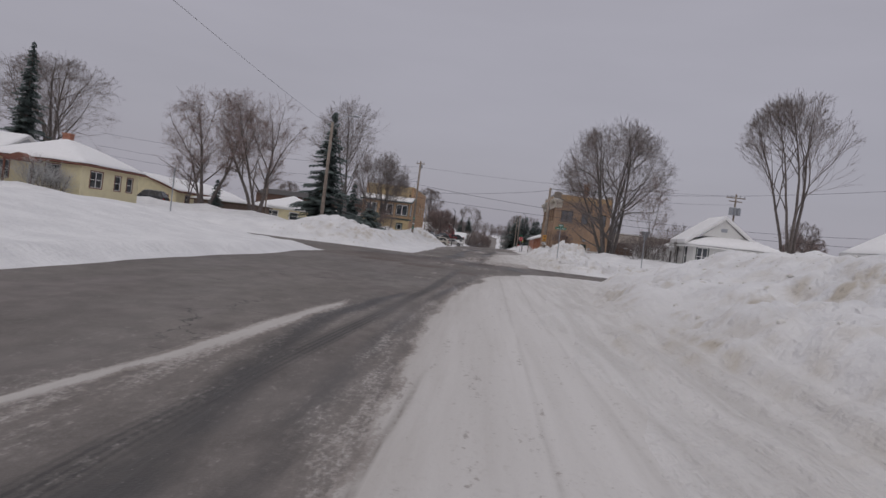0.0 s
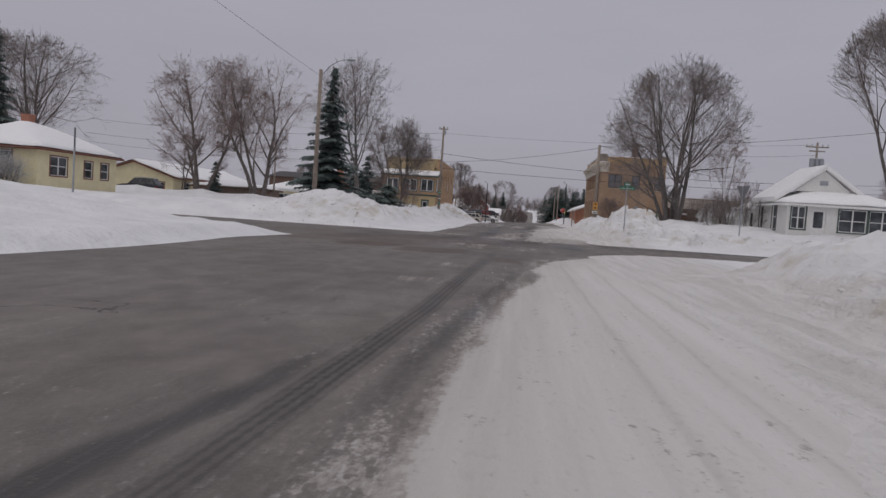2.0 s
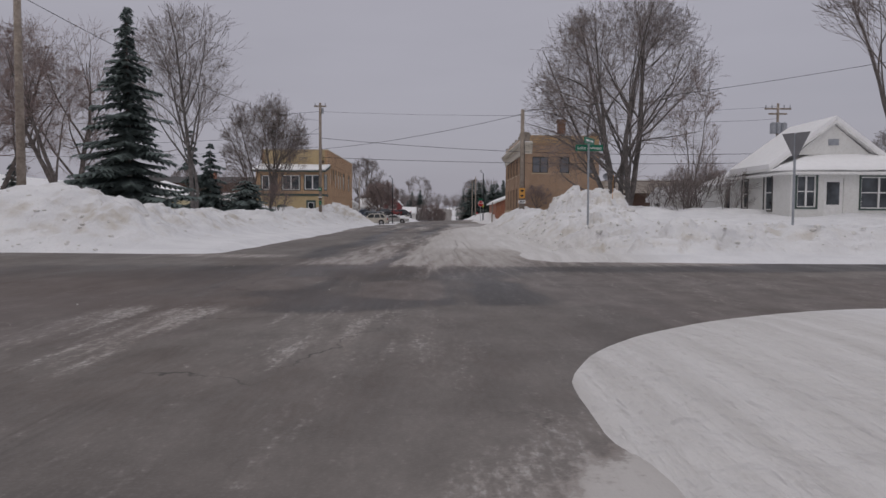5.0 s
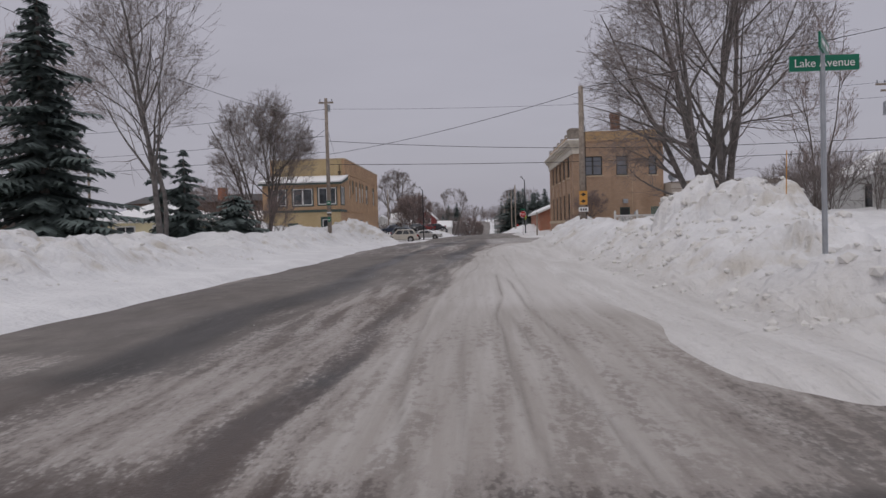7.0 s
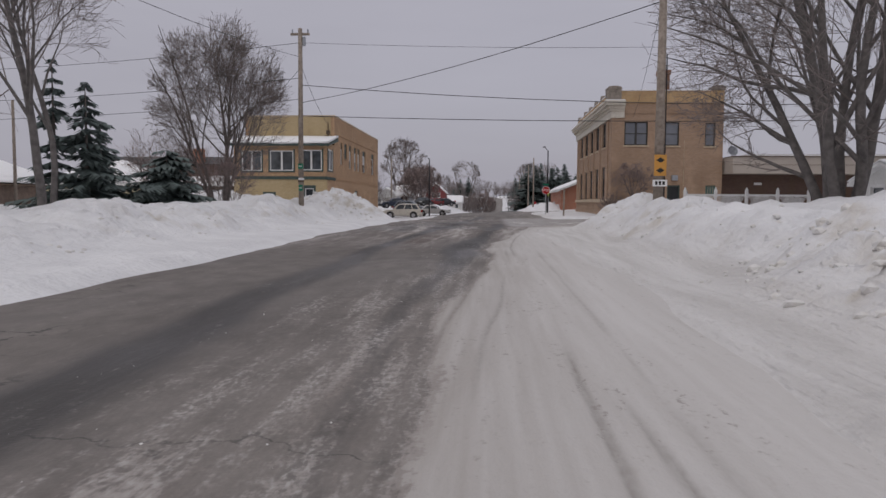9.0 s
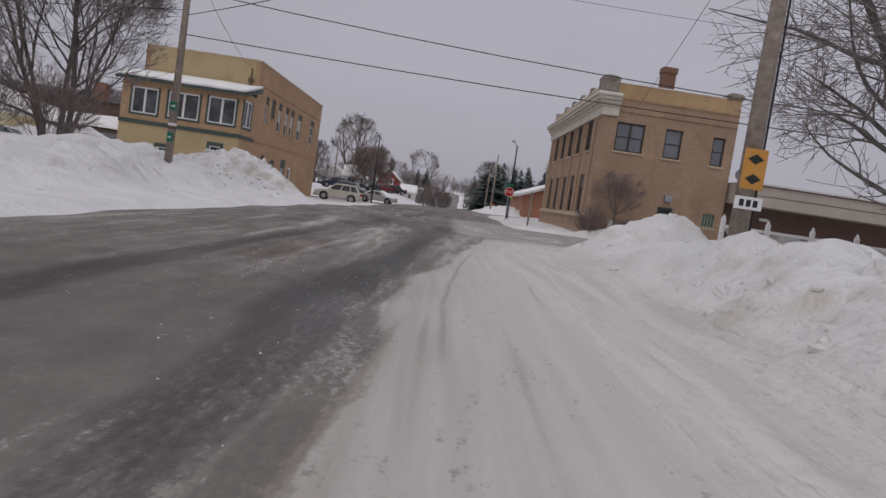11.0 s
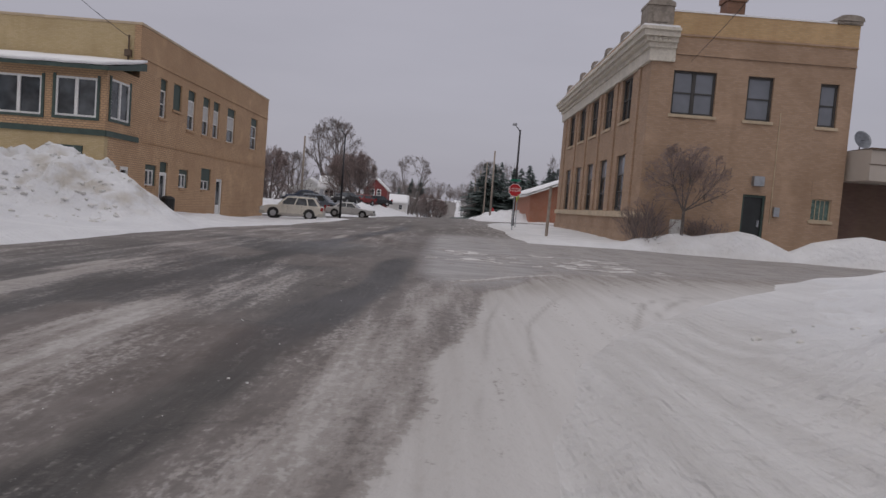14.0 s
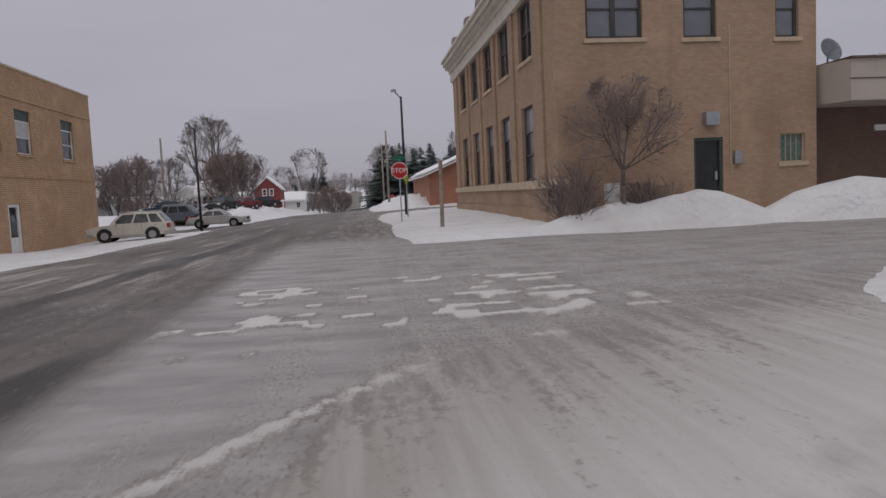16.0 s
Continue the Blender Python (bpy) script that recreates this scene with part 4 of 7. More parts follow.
def sheet(name, xs, ys, height, thick, mat, parent, label=""):
    """A closed slab whose top follows height(x, y)."""
    gx, gy = np.meshgrid(xs, ys)
    top = height(gx, gy)
    bot = top - thick
    nx, ny = len(xs), len(ys)
    co = np.concatenate([np.stack([gx, gy, top], -1).reshape(-1, 3), np.stack([gx, gy, bot], -1).reshape(-1, 3)])
    n = nx * ny
    faces = []
    for j in range(ny - 1):
        for i in range(nx - 1):
            a = j * nx + i
            faces.append((a, a + 1, a + nx + 1, a + nx))
            faces.append((n + a + nx, n + a + nx + 1, n + a + 1, n + a))
    rim = [i for i in range(nx)] + [j * nx + nx - 1 for j in range(1, ny)] + [(ny - 1) * nx + i for i in range(nx - 2, -1, -1)] + [j * nx for j in range(ny - 2, 0, -1)]
    for a, b in zip(rim, rim[1:] + rim[:1]):
        faces.append((b, a, n + a, n + b))
    me = bpy.data.meshes.new(name)
    me.from_pydata(co.tolist(), [], faces)
    me.materials.append(mat)
    me.polygons.foreach_set("use_smooth", np.ones(len(me.polygons), bool))
    ob = new(name, me)
    ob.parent = parent
    if label:
        ob["label"] = label
    return ob


def roof(parent, x0, x1, y0, y1, z, rise, kind, over, fascia, snow=0.22, seed=1, snow_part=1.0):
    """A hip roof or a gable roof (ridge along x or y) with eaves and a cover of snow."""
    x0, x1, y0, y1 = x0 - over, x1 + over, y0 - over, y1 + over
    half = {"hip": min(x1 - x0, y1 - y0) / 2, "ridge_y": (x1 - x0) / 2, "ridge_x": (y1 - y0) / 2}[kind]
    slope = rise / half

    def h(x, y):
        dx, dy = np.minimum(x - x0, x1 - x), np.minimum(y - y0, y1 - y)
        d = {"hip": np.minimum(dx, dy), "ridge_y": dx, "ridge_x": dy}[kind]
        return z - over * slope + d * slope

    k = max(6, int((x1 - x0) / 0.7)), max(6, int((y1 - y0) / 0.7))
    mid = lambda a, b, n: np.array(sorted({*np.linspace(a, b, n + 1).round(3), round((a + b) / 2, 3)}))  # noqa: E731
    xs, ys = mid(x0, x1, k[0]), mid(y0, y1, k[1])
    sheet("roof", xs, ys, h, 0.16, fascia, parent)

    def hs(x, y):
        edge = np.minimum(np.minimum(x - x0, x1 - x), np.minimum(y - y0, y1 - y))
        return h(x, y) + 0.006 + snow * (0.55 + 0.45 * ss(edge, 0, 0.5)) * (1 + 0.5 * fbm(x, y, 2.2, seed, 3))

    sheet("snow_cover", xs, ys, hs, 0.05, ROOFSNOW, parent, "thick fresh snow lying on the roof")
    return h


def gable_wall(name, f, u0, u1, z, rise, mat, parent, thick=0.2):
    bm = bmesh.new()
    ring = [f.at(u0, z), f.at(u1, z), f.at((u0 + u1) / 2, z + rise)]
    prism(bm, ring, -f.n * thick)
    return part(name, bm, mat, parent)


def tube_mesh(name, p0, p1, r0, r1, sides):
    """Many tapered tubes at once."""
    p0, p1 = np.asarray(p0, float), np.asarray(p1, float)
    r0, r1 = np.asarray(r0, float), np.asarray(r1, float)
    d = p1 - p0
    d /= np.linalg.norm(d, axis=1, keepdims=True) + 1e-9
    ref = np.where(np.abs(d[:, 2:3]) < 0.9, np.array([[0, 0, 1.0]]), np.array([[1.0, 0, 0]]))
    u = np.cross(d, ref)
    u /= np.linalg.norm(u, axis=1, keepdims=True) + 1e-9
    v = np.cross(d, u)
    ang = np.arange(sides) * 2 * np.pi / sides
    ring = np.cos(ang)[None, :, None] * u[:, None] + np.sin(ang)[None, :, None] * v[:, None]
    a = p0[:, None] + ring * r0[:, None, None]
    b = p1[:, None] + ring * r1[:, None, None]
    co = np.concatenate([a, b], 1).reshape(-1, 3).astype(np.float32)
    n = len(p0)
    k = np.arange(sides)
    q = np.stack([k, (k + 1) % sides, (k + 1) % sides + sides, k + sides], -1)
    quads = (np.arange(n)[:, None, None] * 2 * sides + q[None]).reshape(-1, 4).astype(np.int32)
    me = bpy.data.meshes.new(name)
    me.vertices.add(len(co))
    me.vertices.foreach_set("co", co.ravel())
    me.loops.add(quads.size)
    me.loops.foreach_set("vertex_index", quads.ravel())
    me.polygons.add(len(quads))
    me.polygons.foreach_set("loop_start", np.arange(0, quads.size, 4, dtype=np.int32))
    me.polygons.foreach_set("use_smooth", np.ones(len(quads), bool))
    me.update(calc_edges=True)
    return me


def cyl(bm, p0, p1, r0, r1, sides=12, caps=True):
    p0, p1 = Vector(p0), Vector(p1)
    d = (p1 - p0).normalized()
    ref = Vector((0, 0, 1)) if abs(d.z) < 0.9 else Vector((1, 0, 0))
    u = d.cross(ref).normalized()
    v = d.cross(u)
    rings = []
    for p, r in ((p0, r0), (p1, r1)):
        rings.append([bm.verts.new(p + (u * math.cos(a) + v * math.sin(a)) * r) for a in (2 * math.pi * i / sides for i in range(sides))])
    for i in range(sides):
        j = (i + 1) % sides
        bm.faces.new((rings[0][i], rings[0][j], rings[1][j], rings[1][i]))
    if caps:
        bm.faces.new(rings[0][::-1])
        bm.faces.new(rings[1])


# ---- trees ----
def unit(v):
    return v / (np.linalg.norm(v, axis=-1, keepdims=True) + 1e-9)


def limbs(rng, p, d, length, r, n, bend, up, taper=0.88):
    """Many bending branches at once: points, headings and radii along each."""
    pts, heads = [p], [d]
    for _ in range(n):
        d = unit(d + rng.normal(0, bend, d.shape) + np.array([0, 0, up]))
        p = p + d * (length / n)[:, None]
        pts.append(p)
        heads.append(d)
    t = np.linspace(0, 1, n + 1)[None]
    return np.stack(pts, 1), np.stack(heads, 1), r[:, None] * (1 - taper * t)


def in_crown(q, env, slack):
    cz, rx, up, low = env
    rz = np.where(q[..., 2] > cz, up, low)
    return (q[..., 0] ** 2 + q[..., 1] ** 2) / rx**2 + ((q[..., 2] - cz) / rz) ** 2 < slack


def sprout(rng, pts, heads, radii, length, count, t0, spread, ratio, env, thin, out=0.15, up=0.1):
    """Side branches set along each branch, turned outwards and held inside the crown."""
    k = np.repeat(np.arange(len(pts)), count)
    n = pts.shape[1] - 1
    t = rng.uniform(t0, 1.0, len(k))
    i = np.minimum((t * n).astype(int), n - 1)
    f = (t * n - i)[:, None]
    p = pts[k, i] * (1 - f) + pts[k, i + 1] * f
    d = heads[k, i + 1]
    side = unit(np.cross(d, rng.normal(0, 1, d.shape)))
    a = np.radians(rng.uniform(*spread, len(k)))[:, None]
    away = unit(p * np.array([1, 1, 0]))
    d = unit(np.cos(a) * d + np.sin(a) * side + out * away + np.array([0, 0, up]))
    size = length[k] * rng.uniform(*ratio, len(k)) * (1.2 - 0.65 * t)
    if env:
        s = np.linspace(0.15, 1, 9)
        q = p[:, None] + d[:, None] * (s[None] * size[:, None])[..., None]
        ok = np.cumprod(in_crown(q, env, rng.uniform(0.8, 1.12, len(k))[:, None]), 1)
        size = size * ok.sum(1) / 9.0
        keep = ok.sum(1) > 1
        p, d, size, k, i, f = p[keep], d[keep], size[keep], k[keep], i[keep], f[keep]
    r = np.maximum((radii[k, i] * (1 - f[:, 0]) + radii[k, i + 1] * f[:, 0]) * 0.55, thin)
    return p, d, size, np.minimum(r, 0.008 + 0.022 * size), k


def tubes(name, levels, sides, mat, parent, thin):
    p0, p1, r0, r1 = [], [], [], []
    for pts, radii in levels:
        p0.append(pts[:, :-1].reshape(-1, 3))
        p1.append(pts[:, 1:].reshape(-1, 3))
        r0.append(np.maximum(radii[:, :-1], thin).ravel())
        r1.append(np.maximum(radii[:, 1:], thin * 0.7).ravel())
    me = tube_mesh(name, np.concatenate(p0), np.concatenate(p1), np.concatenate(r0), np.concatenate(r1), sides)
    me.materials.append(mat)
    ob = new(name, me)
    ob.parent = parent
    return ob


def bare_tree(label, x, y, z, stems, height, radius, lean=(8, 22), counts=(9, 8, 6, 3), spread=(25, 55), up=0.03, seed=1, bark=None, twig=None, env=None, group="", thin=0.011, fork=0.12, reach=(0.5, 0.85), foot=0.3, bend=0.06, bole=0.0):
    """A leafless tree: stems from the foot, limbs, branches and a crown of fine twigs."""
    rng = np.random.default_rng(seed)
    a = 2 * np.pi * (np.arange(stems) + rng.uniform(0, 0.6, stems)) / stems
    tilt = np.radians(rng.uniform(*lean, stems)) if stems > 1 else np.radians(rng.uniform(0, 3, 1))
    d = np.stack([np.sin(tilt) * np.cos(a), np.sin(tilt) * np.sin(a), np.cos(tilt)], 1)
    p = np.stack([foot * np.cos(a), foot * np.sin(a), (bole or -0.6) + 0 * a], 1) * np.array([stems > 1, stems > 1, 1])
    size = (height + 0.6 - 1.2 * bole) * rng.uniform(0.82, 1.0, stems)
    if env:
        s = np.linspace(0.05, 1, 30)
        q = p[:, None] + d[:, None] * (s[None] * size[:, None])[..., None]
        inside = in_crown(q, env, 1.0) | (q[..., 2] < env[0])
        size = size * np.maximum(inside.sum(1) / 30.0, 0.4)
    r = radius * rng.uniform(0.75, 1.0, stems)
    stem = limbs(rng, p, d, size, r, 12, bend, 0.02)
    p, d, ln, rr, k1 = sprout(rng, *stem, size, counts[0], fork, spread, reach, env, thin * 2, 0.12, up + 0.05)
    limb = limbs(rng, p, d, ln, rr, 8, bend + 0.05, up)
    tree = thing("bare_tree", label, "tree", x, y, z, group)
    if bole:
        bm = bmesh.new()
        cyl(bm, (0, 0, -0.6), (0, 0, bole * 0.5), radius * 2.2, radius * 1.7, 9)
        cyl(bm, (0, 0, bole * 0.5), (0, 0, bole + 0.12), radius * 1.7, radius * 1.6, 9)
        part("bole", bm, bark or BARK, tree, smooth=True)
    for s in range(stems):
        mine = k1 == s
        tubes("trunk", [(stem[0][s:s + 1], stem[2][s:s + 1]), (limb[0][mine], limb[2][mine])], 6, bark or BARK, tree, thin * 1.5)
    crown, prev, last = [], limb, ln
    for lev, count in enumerate(counts[1:]):
        p, d, last, rr, _ = sprout(rng, *prev, last, count, 0.18, spread, (0.4, 0.78) if lev == 0 else (0.4, 0.85), env, thin, 0.15, up + 0.04)
        prev = limbs(rng, p, d, last, rr, (5, 3, 2, 2)[lev], bend + 0.09, up)
        crown.append((prev[0], prev[2]))
    tubes("crown", crown, 3, twig or TWIG, tree, thin)["kind"] = "stuff"
    return tree


def spruce(label, x, y, z, height, width, seed=1, group="", bare=0.04, dense=1.0, dome=0.95):
    rng = random.Random(seed)
    tree = thing("spruce_tree", label, "conifer", x, y, z, group)
    bm = bmesh.new()
    cyl(bm, (0, 0, -0.5), (0, 0, height * 0.97), 0.02 * height + 0.02, 0.015, 8)
    part("trunk", bm, BARK, tree)
    p0, p1, r0, r1, tri = [], [], [], [], []
    tiers = int(height * 6.0 * dense)
    for t in range(tiers):
        f = bare + (1 - bare) * (t + rng.random()) / tiers
        reach = width / 2 * (1 - f) ** dome * rng.uniform(0.5, 1.2) + 0.08
        for b in range(int(4 + 4 * (1 - f))):
            a = rng.uniform(0, 2 * math.pi)
            r = reach * rng.uniform(0.55, 1.15)
            droop = -0.28 * r + 0.10 * r * rng.random()
            n = max(2, int(r / 0.33))
            prev = Vector((0, 0, height * f))
            for k in range(1, n + 1):
                q = k / n
                p = Vector((math.cos(a) * r * q, math.sin(a) * r * q, height * f + droop * q * (1.5 - 0.55 * q)))
                if k % 2:
                    p0.append(prev[:]); p1.append(p[:]); r0.append(0.022); r1.append(0.012)
                side = Vector((-math.sin(a), math.cos(a), 0))
                for sgn in (-1, 1):
                    l = (0.2 + 0.48 * r * (1 - q * 0.75) * 0.55) * rng.uniform(0.7, 1.2)
                    tip = p + side * sgn * l + Vector((math.cos(a), math.sin(a), 0)) * l * 0.6 + Vector((0, 0, -0.10 - 0.25 * l))
                    w = Vector((math.cos(a), math.sin(a), 0)) * 0.10
                    tri.append((prev + w * 0.2 + Vector((0, 0, 0.03)), p + w, tip))
                    tri.append((prev, p + Vector((0, 0, -0.12)), tip + Vector((0, 0, -0.07))))
                prev = p
    me = tube_mesh("branch", p0, p1, r0, r1, 3)
    me.materials.append(BARK)
    ob = new("branch", me)
    ob.parent = tree
    ob["kind"] = "stuff"
    co = np.array([v[:] for t in tri for v in t], np.float32)
    me = bpy.data.meshes.new("needles")
    me.from_pydata(co.tolist(), [], np.arange(len(co)).reshape(-1, 3).tolist())
    me.materials.append(NEEDLE)
    ob = new("needles", me)
    ob.parent = tree
    ob["kind"] = "stuff"
    return tree


# ---- ground ----
def build_ground():
    wide = axis(-11.0, 9.2, 0.16, -900, 900, 1.09)
    xs = np.unique(np.concatenate([wide[wide < -3.4], np.arange(-3.3, 2.4, 0.6), np.arange(2.4, 9.2, 0.1), wide[wide > 9.25]]).round(4))
    near = axis(8, 56, 0.21, -60, 56, 1.12)
    ys = np.unique(np.concatenate([near[near <= 56.01], np.arange(56.12, 75, 0.115), axis(75.1, 119, 0.19, 75.05, 2600, 1.03)]).round(4))
    me, gx, gy, z = grid_mesh("ground", xs, ys, snow_z)
    up = z - base_z(gx, gy)
    pack = np.clip(0.85 * ss(gx, 0.2, 1.2) * (1 - ss(gx, 4.0, 8.0)) * (1 - ss(up, 0.15, 0.6)) + 0.45 * (gx > 2) * (1 - ss(gx, 5, 7.5)) * (1 - ss(up, 0.5, 1.4)) + 0.4 * ((gx > 2) & (gy > 94) & (up < 0.25) & (gy < 118)), 0, 0.9)
    slope = np.hypot(*np.gradient(z, ys, xs))
    dirt = np.clip(0.55 * ss(slope, 0.35, 1.1) * (up > 0.15) * (up < 2.6) * ss(-np.abs(gx), -16, -11), 0, 1)
    dirt = dirt + 0.4 * ((gx > 3) & (gx < 9) & (gy < 40)) * ss(fbm(gx, gy, 2.2, 58, 3), 0.0, 0.25)
    dirt = dirt * (0.55 + 0.9 * (fbm(gx, gy, 3.0, 57, 2) > 0.02))
    attribute(me, "pack", pack)
    attribute(me, "dirt", dirt)
    attribute(me, "bank", ss(up, 0.2, 0.7) * ss(slope, 0.08, 0.5) * ss(fbm(gx, gy, 4.0, 59, 2), -0.3, 0.2))
    me.materials.append(SNOW)
    tagged(new("ground", me), "deep white snow with ploughed banks and packed lane", "snow", kind="structure")
    xs = axis(-3.4, 5.6, 0.036, -220, 220, 1.1)
    ya = axis(10, 72, 0.25, -60, 72, 1.12)
    ys = np.unique(np.concatenate([ya[ya <= 72.01], axis(72.25, 112, 0.25, 72.1, 1500, 1.05)]).round(4))
    me, gx, gy, z = grid_mesh("road", xs, ys, road_z)
    for name, values in zip(("across", "tread", "slush", "dark", "brown", "rut", "ice", "dry", "sand"), road_fields(gx, gy)):
        attribute(me, name, values)
    me.materials.append(ASPHALT)
    tagged(new("road", me), "wet grey asphalt street with slush and tyre tracks", "road", kind="structure")


build_ground()


def gz(x, y):
    return float(max(snow_z(np.array([x]), np.array([y]))[0], base_z(np.array([x]), np.array([y]))[0]))


# ---- brick corner building on the east side ----
def east_corner_building():
    x0, x1, y0, y1 = 11.32, 20.1, 120.56, 142.6
    t = thing("corner_building", "two-storey tan brick building with white cornice and parapet", "building", x0, y0, 0)
    t.location = (0, 0, 0)
    fs, fw = Frame(x0, y0, 0), Frame(x0, y1, -90)      # south wall, west wall (u runs from the far end)
    L = y1 - y0
    sw = [(1.0, 2.86, 6.02, 7.9), (4.22, 5.34, 5.99, 7.88), (7.36, 8.16, 5.95, 7.8)]
    door = (4.5, 5.5, 0.55, 2.82)
    gb = (7.5, 8.36, 1.92, 2.85)
    wall("south_wall", fs, 0, x1 - x0, -0.6, 9.3, sw + [door, gb], BRICK_W, t, 0.35)
    wall("parapet", fs, 0, x1 - x0, 9.302, 10.35, [], BRICK_PARAPET, t, 0.35, "golden brick parapet")
    ups, lows = [], []
    for c in (124.4, 128.1, 131.6, 135.2, 138.8):
        u = y1 - c
        ups.append((u - 0.95, u + 0.95, 6.08, 8.18))
        lows.append((u - 0.85, u + 0.85, 1.72, 4.45))
    wall("west_wall", fw, 0, L - 0.352, -0.6, 9.6, ups + lows, BRICK_W, t, 0.35)
    wall("parapet", fw, 0, L - 0.352, 9.602, 10.35, [], BRICK_PARAPET, t, 0.35)
    wall("east_wall", Frame(x1, y0 + 0.36, 90), 0, L - 0.36, -0.6, 10.35, [], BRICK_W, t, 0.35)
    wall("north_wall", Frame(x1 - 0.36, y1, 180), 0, x1 - x0 - 0.72, -0.6, 10.35, [], BRICK_W, t, 0.35)
    bm = bmesh.new()
    box(bm, x0 + 0.36, x1 - 0.36, y0 + 0.36, y1 - 0.36, 9.3, 9.5)
    part("roof", bm, SHINGLE, t, "flat tarred roof")
    for k, o in enumerate(sw):
        window(fs, *o, t, SASH, 2 if k == 0 else 1, 2, 0.16, 0.1, STONE, PALEPANE, "double sash window" if k == 0 else "")
    for o in ups:
        window(fw, *o, t, SASH, 2, 2, 0.16, 0.1, STONE, GLASS)
    for o in lows:
        window(fw, *o, t, SASH, 1, 3, 0.16, 0.1, STONE, GLASS, "", PALEPANE)
    w = window(fs, *gb, t, STONE, 1, 1, 0.1, 0.04, STONE, GLASSBLOCK, "glass block window")
    for k in range(1, 4):
        b = bmesh.new()
        u = gb[0] + 0.04 + (gb[1] - gb[0] - 0.08) * k / 4
        wbox(b, fs, u - 0.012, u + 0.012, gb[2] + 0.04, gb[3] - 0.04, -0.13, -0.1)
        part("mortar_joint", b, STONE, w)
    # door
    bm = bmesh.new()
    wbox(bm, fs, door[0], door[0] + 0.09, door[2], door[3], -0.2, -0.06)
    wbox(bm, fs, door[1] - 0.09, door[1], door[2], door[3], -0.2, -0.06)
    wbox(bm, fs, door[0] + 0.09, door[1] - 0.09, door[3] - 0.1, door[3], -0.2, -0.06)
    part("door_frame", bm, GREEN, t)
    bm = bmesh.new()
    wbox(bm, fs, door[0] + 0.09, door[1] - 0.09, door[2], door[3] - 0.1, -0.2, -0.14)
    d = part("door", bm, DOORDARK, t, "dark steel door")
    bm = bmesh.new()
    wbox(bm, fs, door[1] - 0.24, door[1] - 0.16, door[2] + 0.9, door[2] + 1.18, -0.14, -0.08)
    part("door_handle", bm, GALV, d, "bright metal handle")
    bm = bmesh.new()
    wbox(bm, fs, door[0] - 0.2, door[1] + 0.2, -0.6, door[2], 0, 0.5)
    part("door_step", bm, STONE, t)
    bm = bmesh.new()
    wbox(bm, fs, 4.8, 5.25, 3.2, 3.62, 0, 0.28)
    bmesh.ops.bevel(bm, geom=bm.edges[:], offset=0.04, segments=1)
    part("wall_lamp", bm, GALV, t, "grey box lamp over the door")
    bm = bmesh.new()
    wbox(bm, fs, 5.85, 6.1, 1.95, 2.35, 0, 0.12)
    part("meter_box", bm, GALV, t)
    bm = bmesh.new()
    wbox(bm, fs, 5.735, 5.765, 1.6, 6.4, 0, 0.035)
    wbox(bm, fs, 5.735, 5.9, 1.85, 1.88, 0, 0.035)
    part("conduit", bm, STONE, t)
    # brick bands on the south wall
    for z in (8.55, 9.35):
        bm = bmesh.new()
        wbox(bm, fs, 1.0, x1 - x0, z, z + 0.09, 0, 0.06)
        part("belt_course", bm, BRICK_W, t)
    # stone belt and plinth on the west side, turning the corner
    bm = bmesh.new()
    wbox(bm, fw, 0, L, 1.42, 1.7, 0, 0.12)
    wbox(bm, fs, -0.12, 0.5, 1.42, 1.7, 0, 0.12)
    part("stone_belt", bm, STONE, t, "pale stone belt")
    bm = bmesh.new()
    wbox(bm, fw, 0, L, -0.6, 0.75, 0, 0.09)
    part("plinth", bm, BRICK_W, t)
    # pilasters between the bays
    for c in (122.2, 126.25, 129.85, 133.4, 137.0, 141.0):
        bm = bmesh.new()
        u = y1 - c
        wbox(bm, fw, u - 0.22, u + 0.22, 1.72, 8.2, 0, 0.08)
        part("pilaster", bm, BRICK_W, t)
    # cornice: stepped mouldings along the west front, returning on the south
    steps = ((8.2, 8.75, 0.14), (8.75, 8.95, 0.24), (8.95, 9.15, 0.38), (9.15, 9.38, 0.56), (9.38, 9.5, 0.68))
    for z0, z1, out in steps:
        bm = bmesh.new()
        wbox(bm, fw, -out * 0.3, L + out, z0, z1, 0.002, out)
        wbox(bm, fs, -0.0, 0.95, z0, z1 - 0.002, 0.002, out)
        part("cornice_moulding", bm, CORNICE, t, "weathered white-painted cornice")
    for f, u0, count in ((fw, 0.1, 110), (fs, -0.3, 5)):
        for k in range(count):
            bm = bmesh.new()
            wbox(bm, f, u0 + k * 0.2, u0 + k * 0.2 + 0.1, 8.96, 9.12, 0.38, 0.46)
            part("dentil", bm, CORNICE, t)
    bm = bmesh.new()
    wbox(bm, fw, 0, L + 0.6, 9.505, 9.6, 0.0, 0.62)
    wbox(bm, fs, 0.02, 0.9, 9.505, 9.6, 0.01, 0.6)
    bmesh.ops.bevel(bm, geom=bm.edges[:], offset=0.03, segments=1)
    part("snow_cap", bm, ROOFSNOW, t)
    # pale patch of newer brick over the glass blocks
    bm = bmesh.new()
    wbox(bm, fs, 7.45, 8.4, 2.86, 3.58, 0, 0.012)
    part("patch", bm, BRICK_W, t, "patch of newer brick")
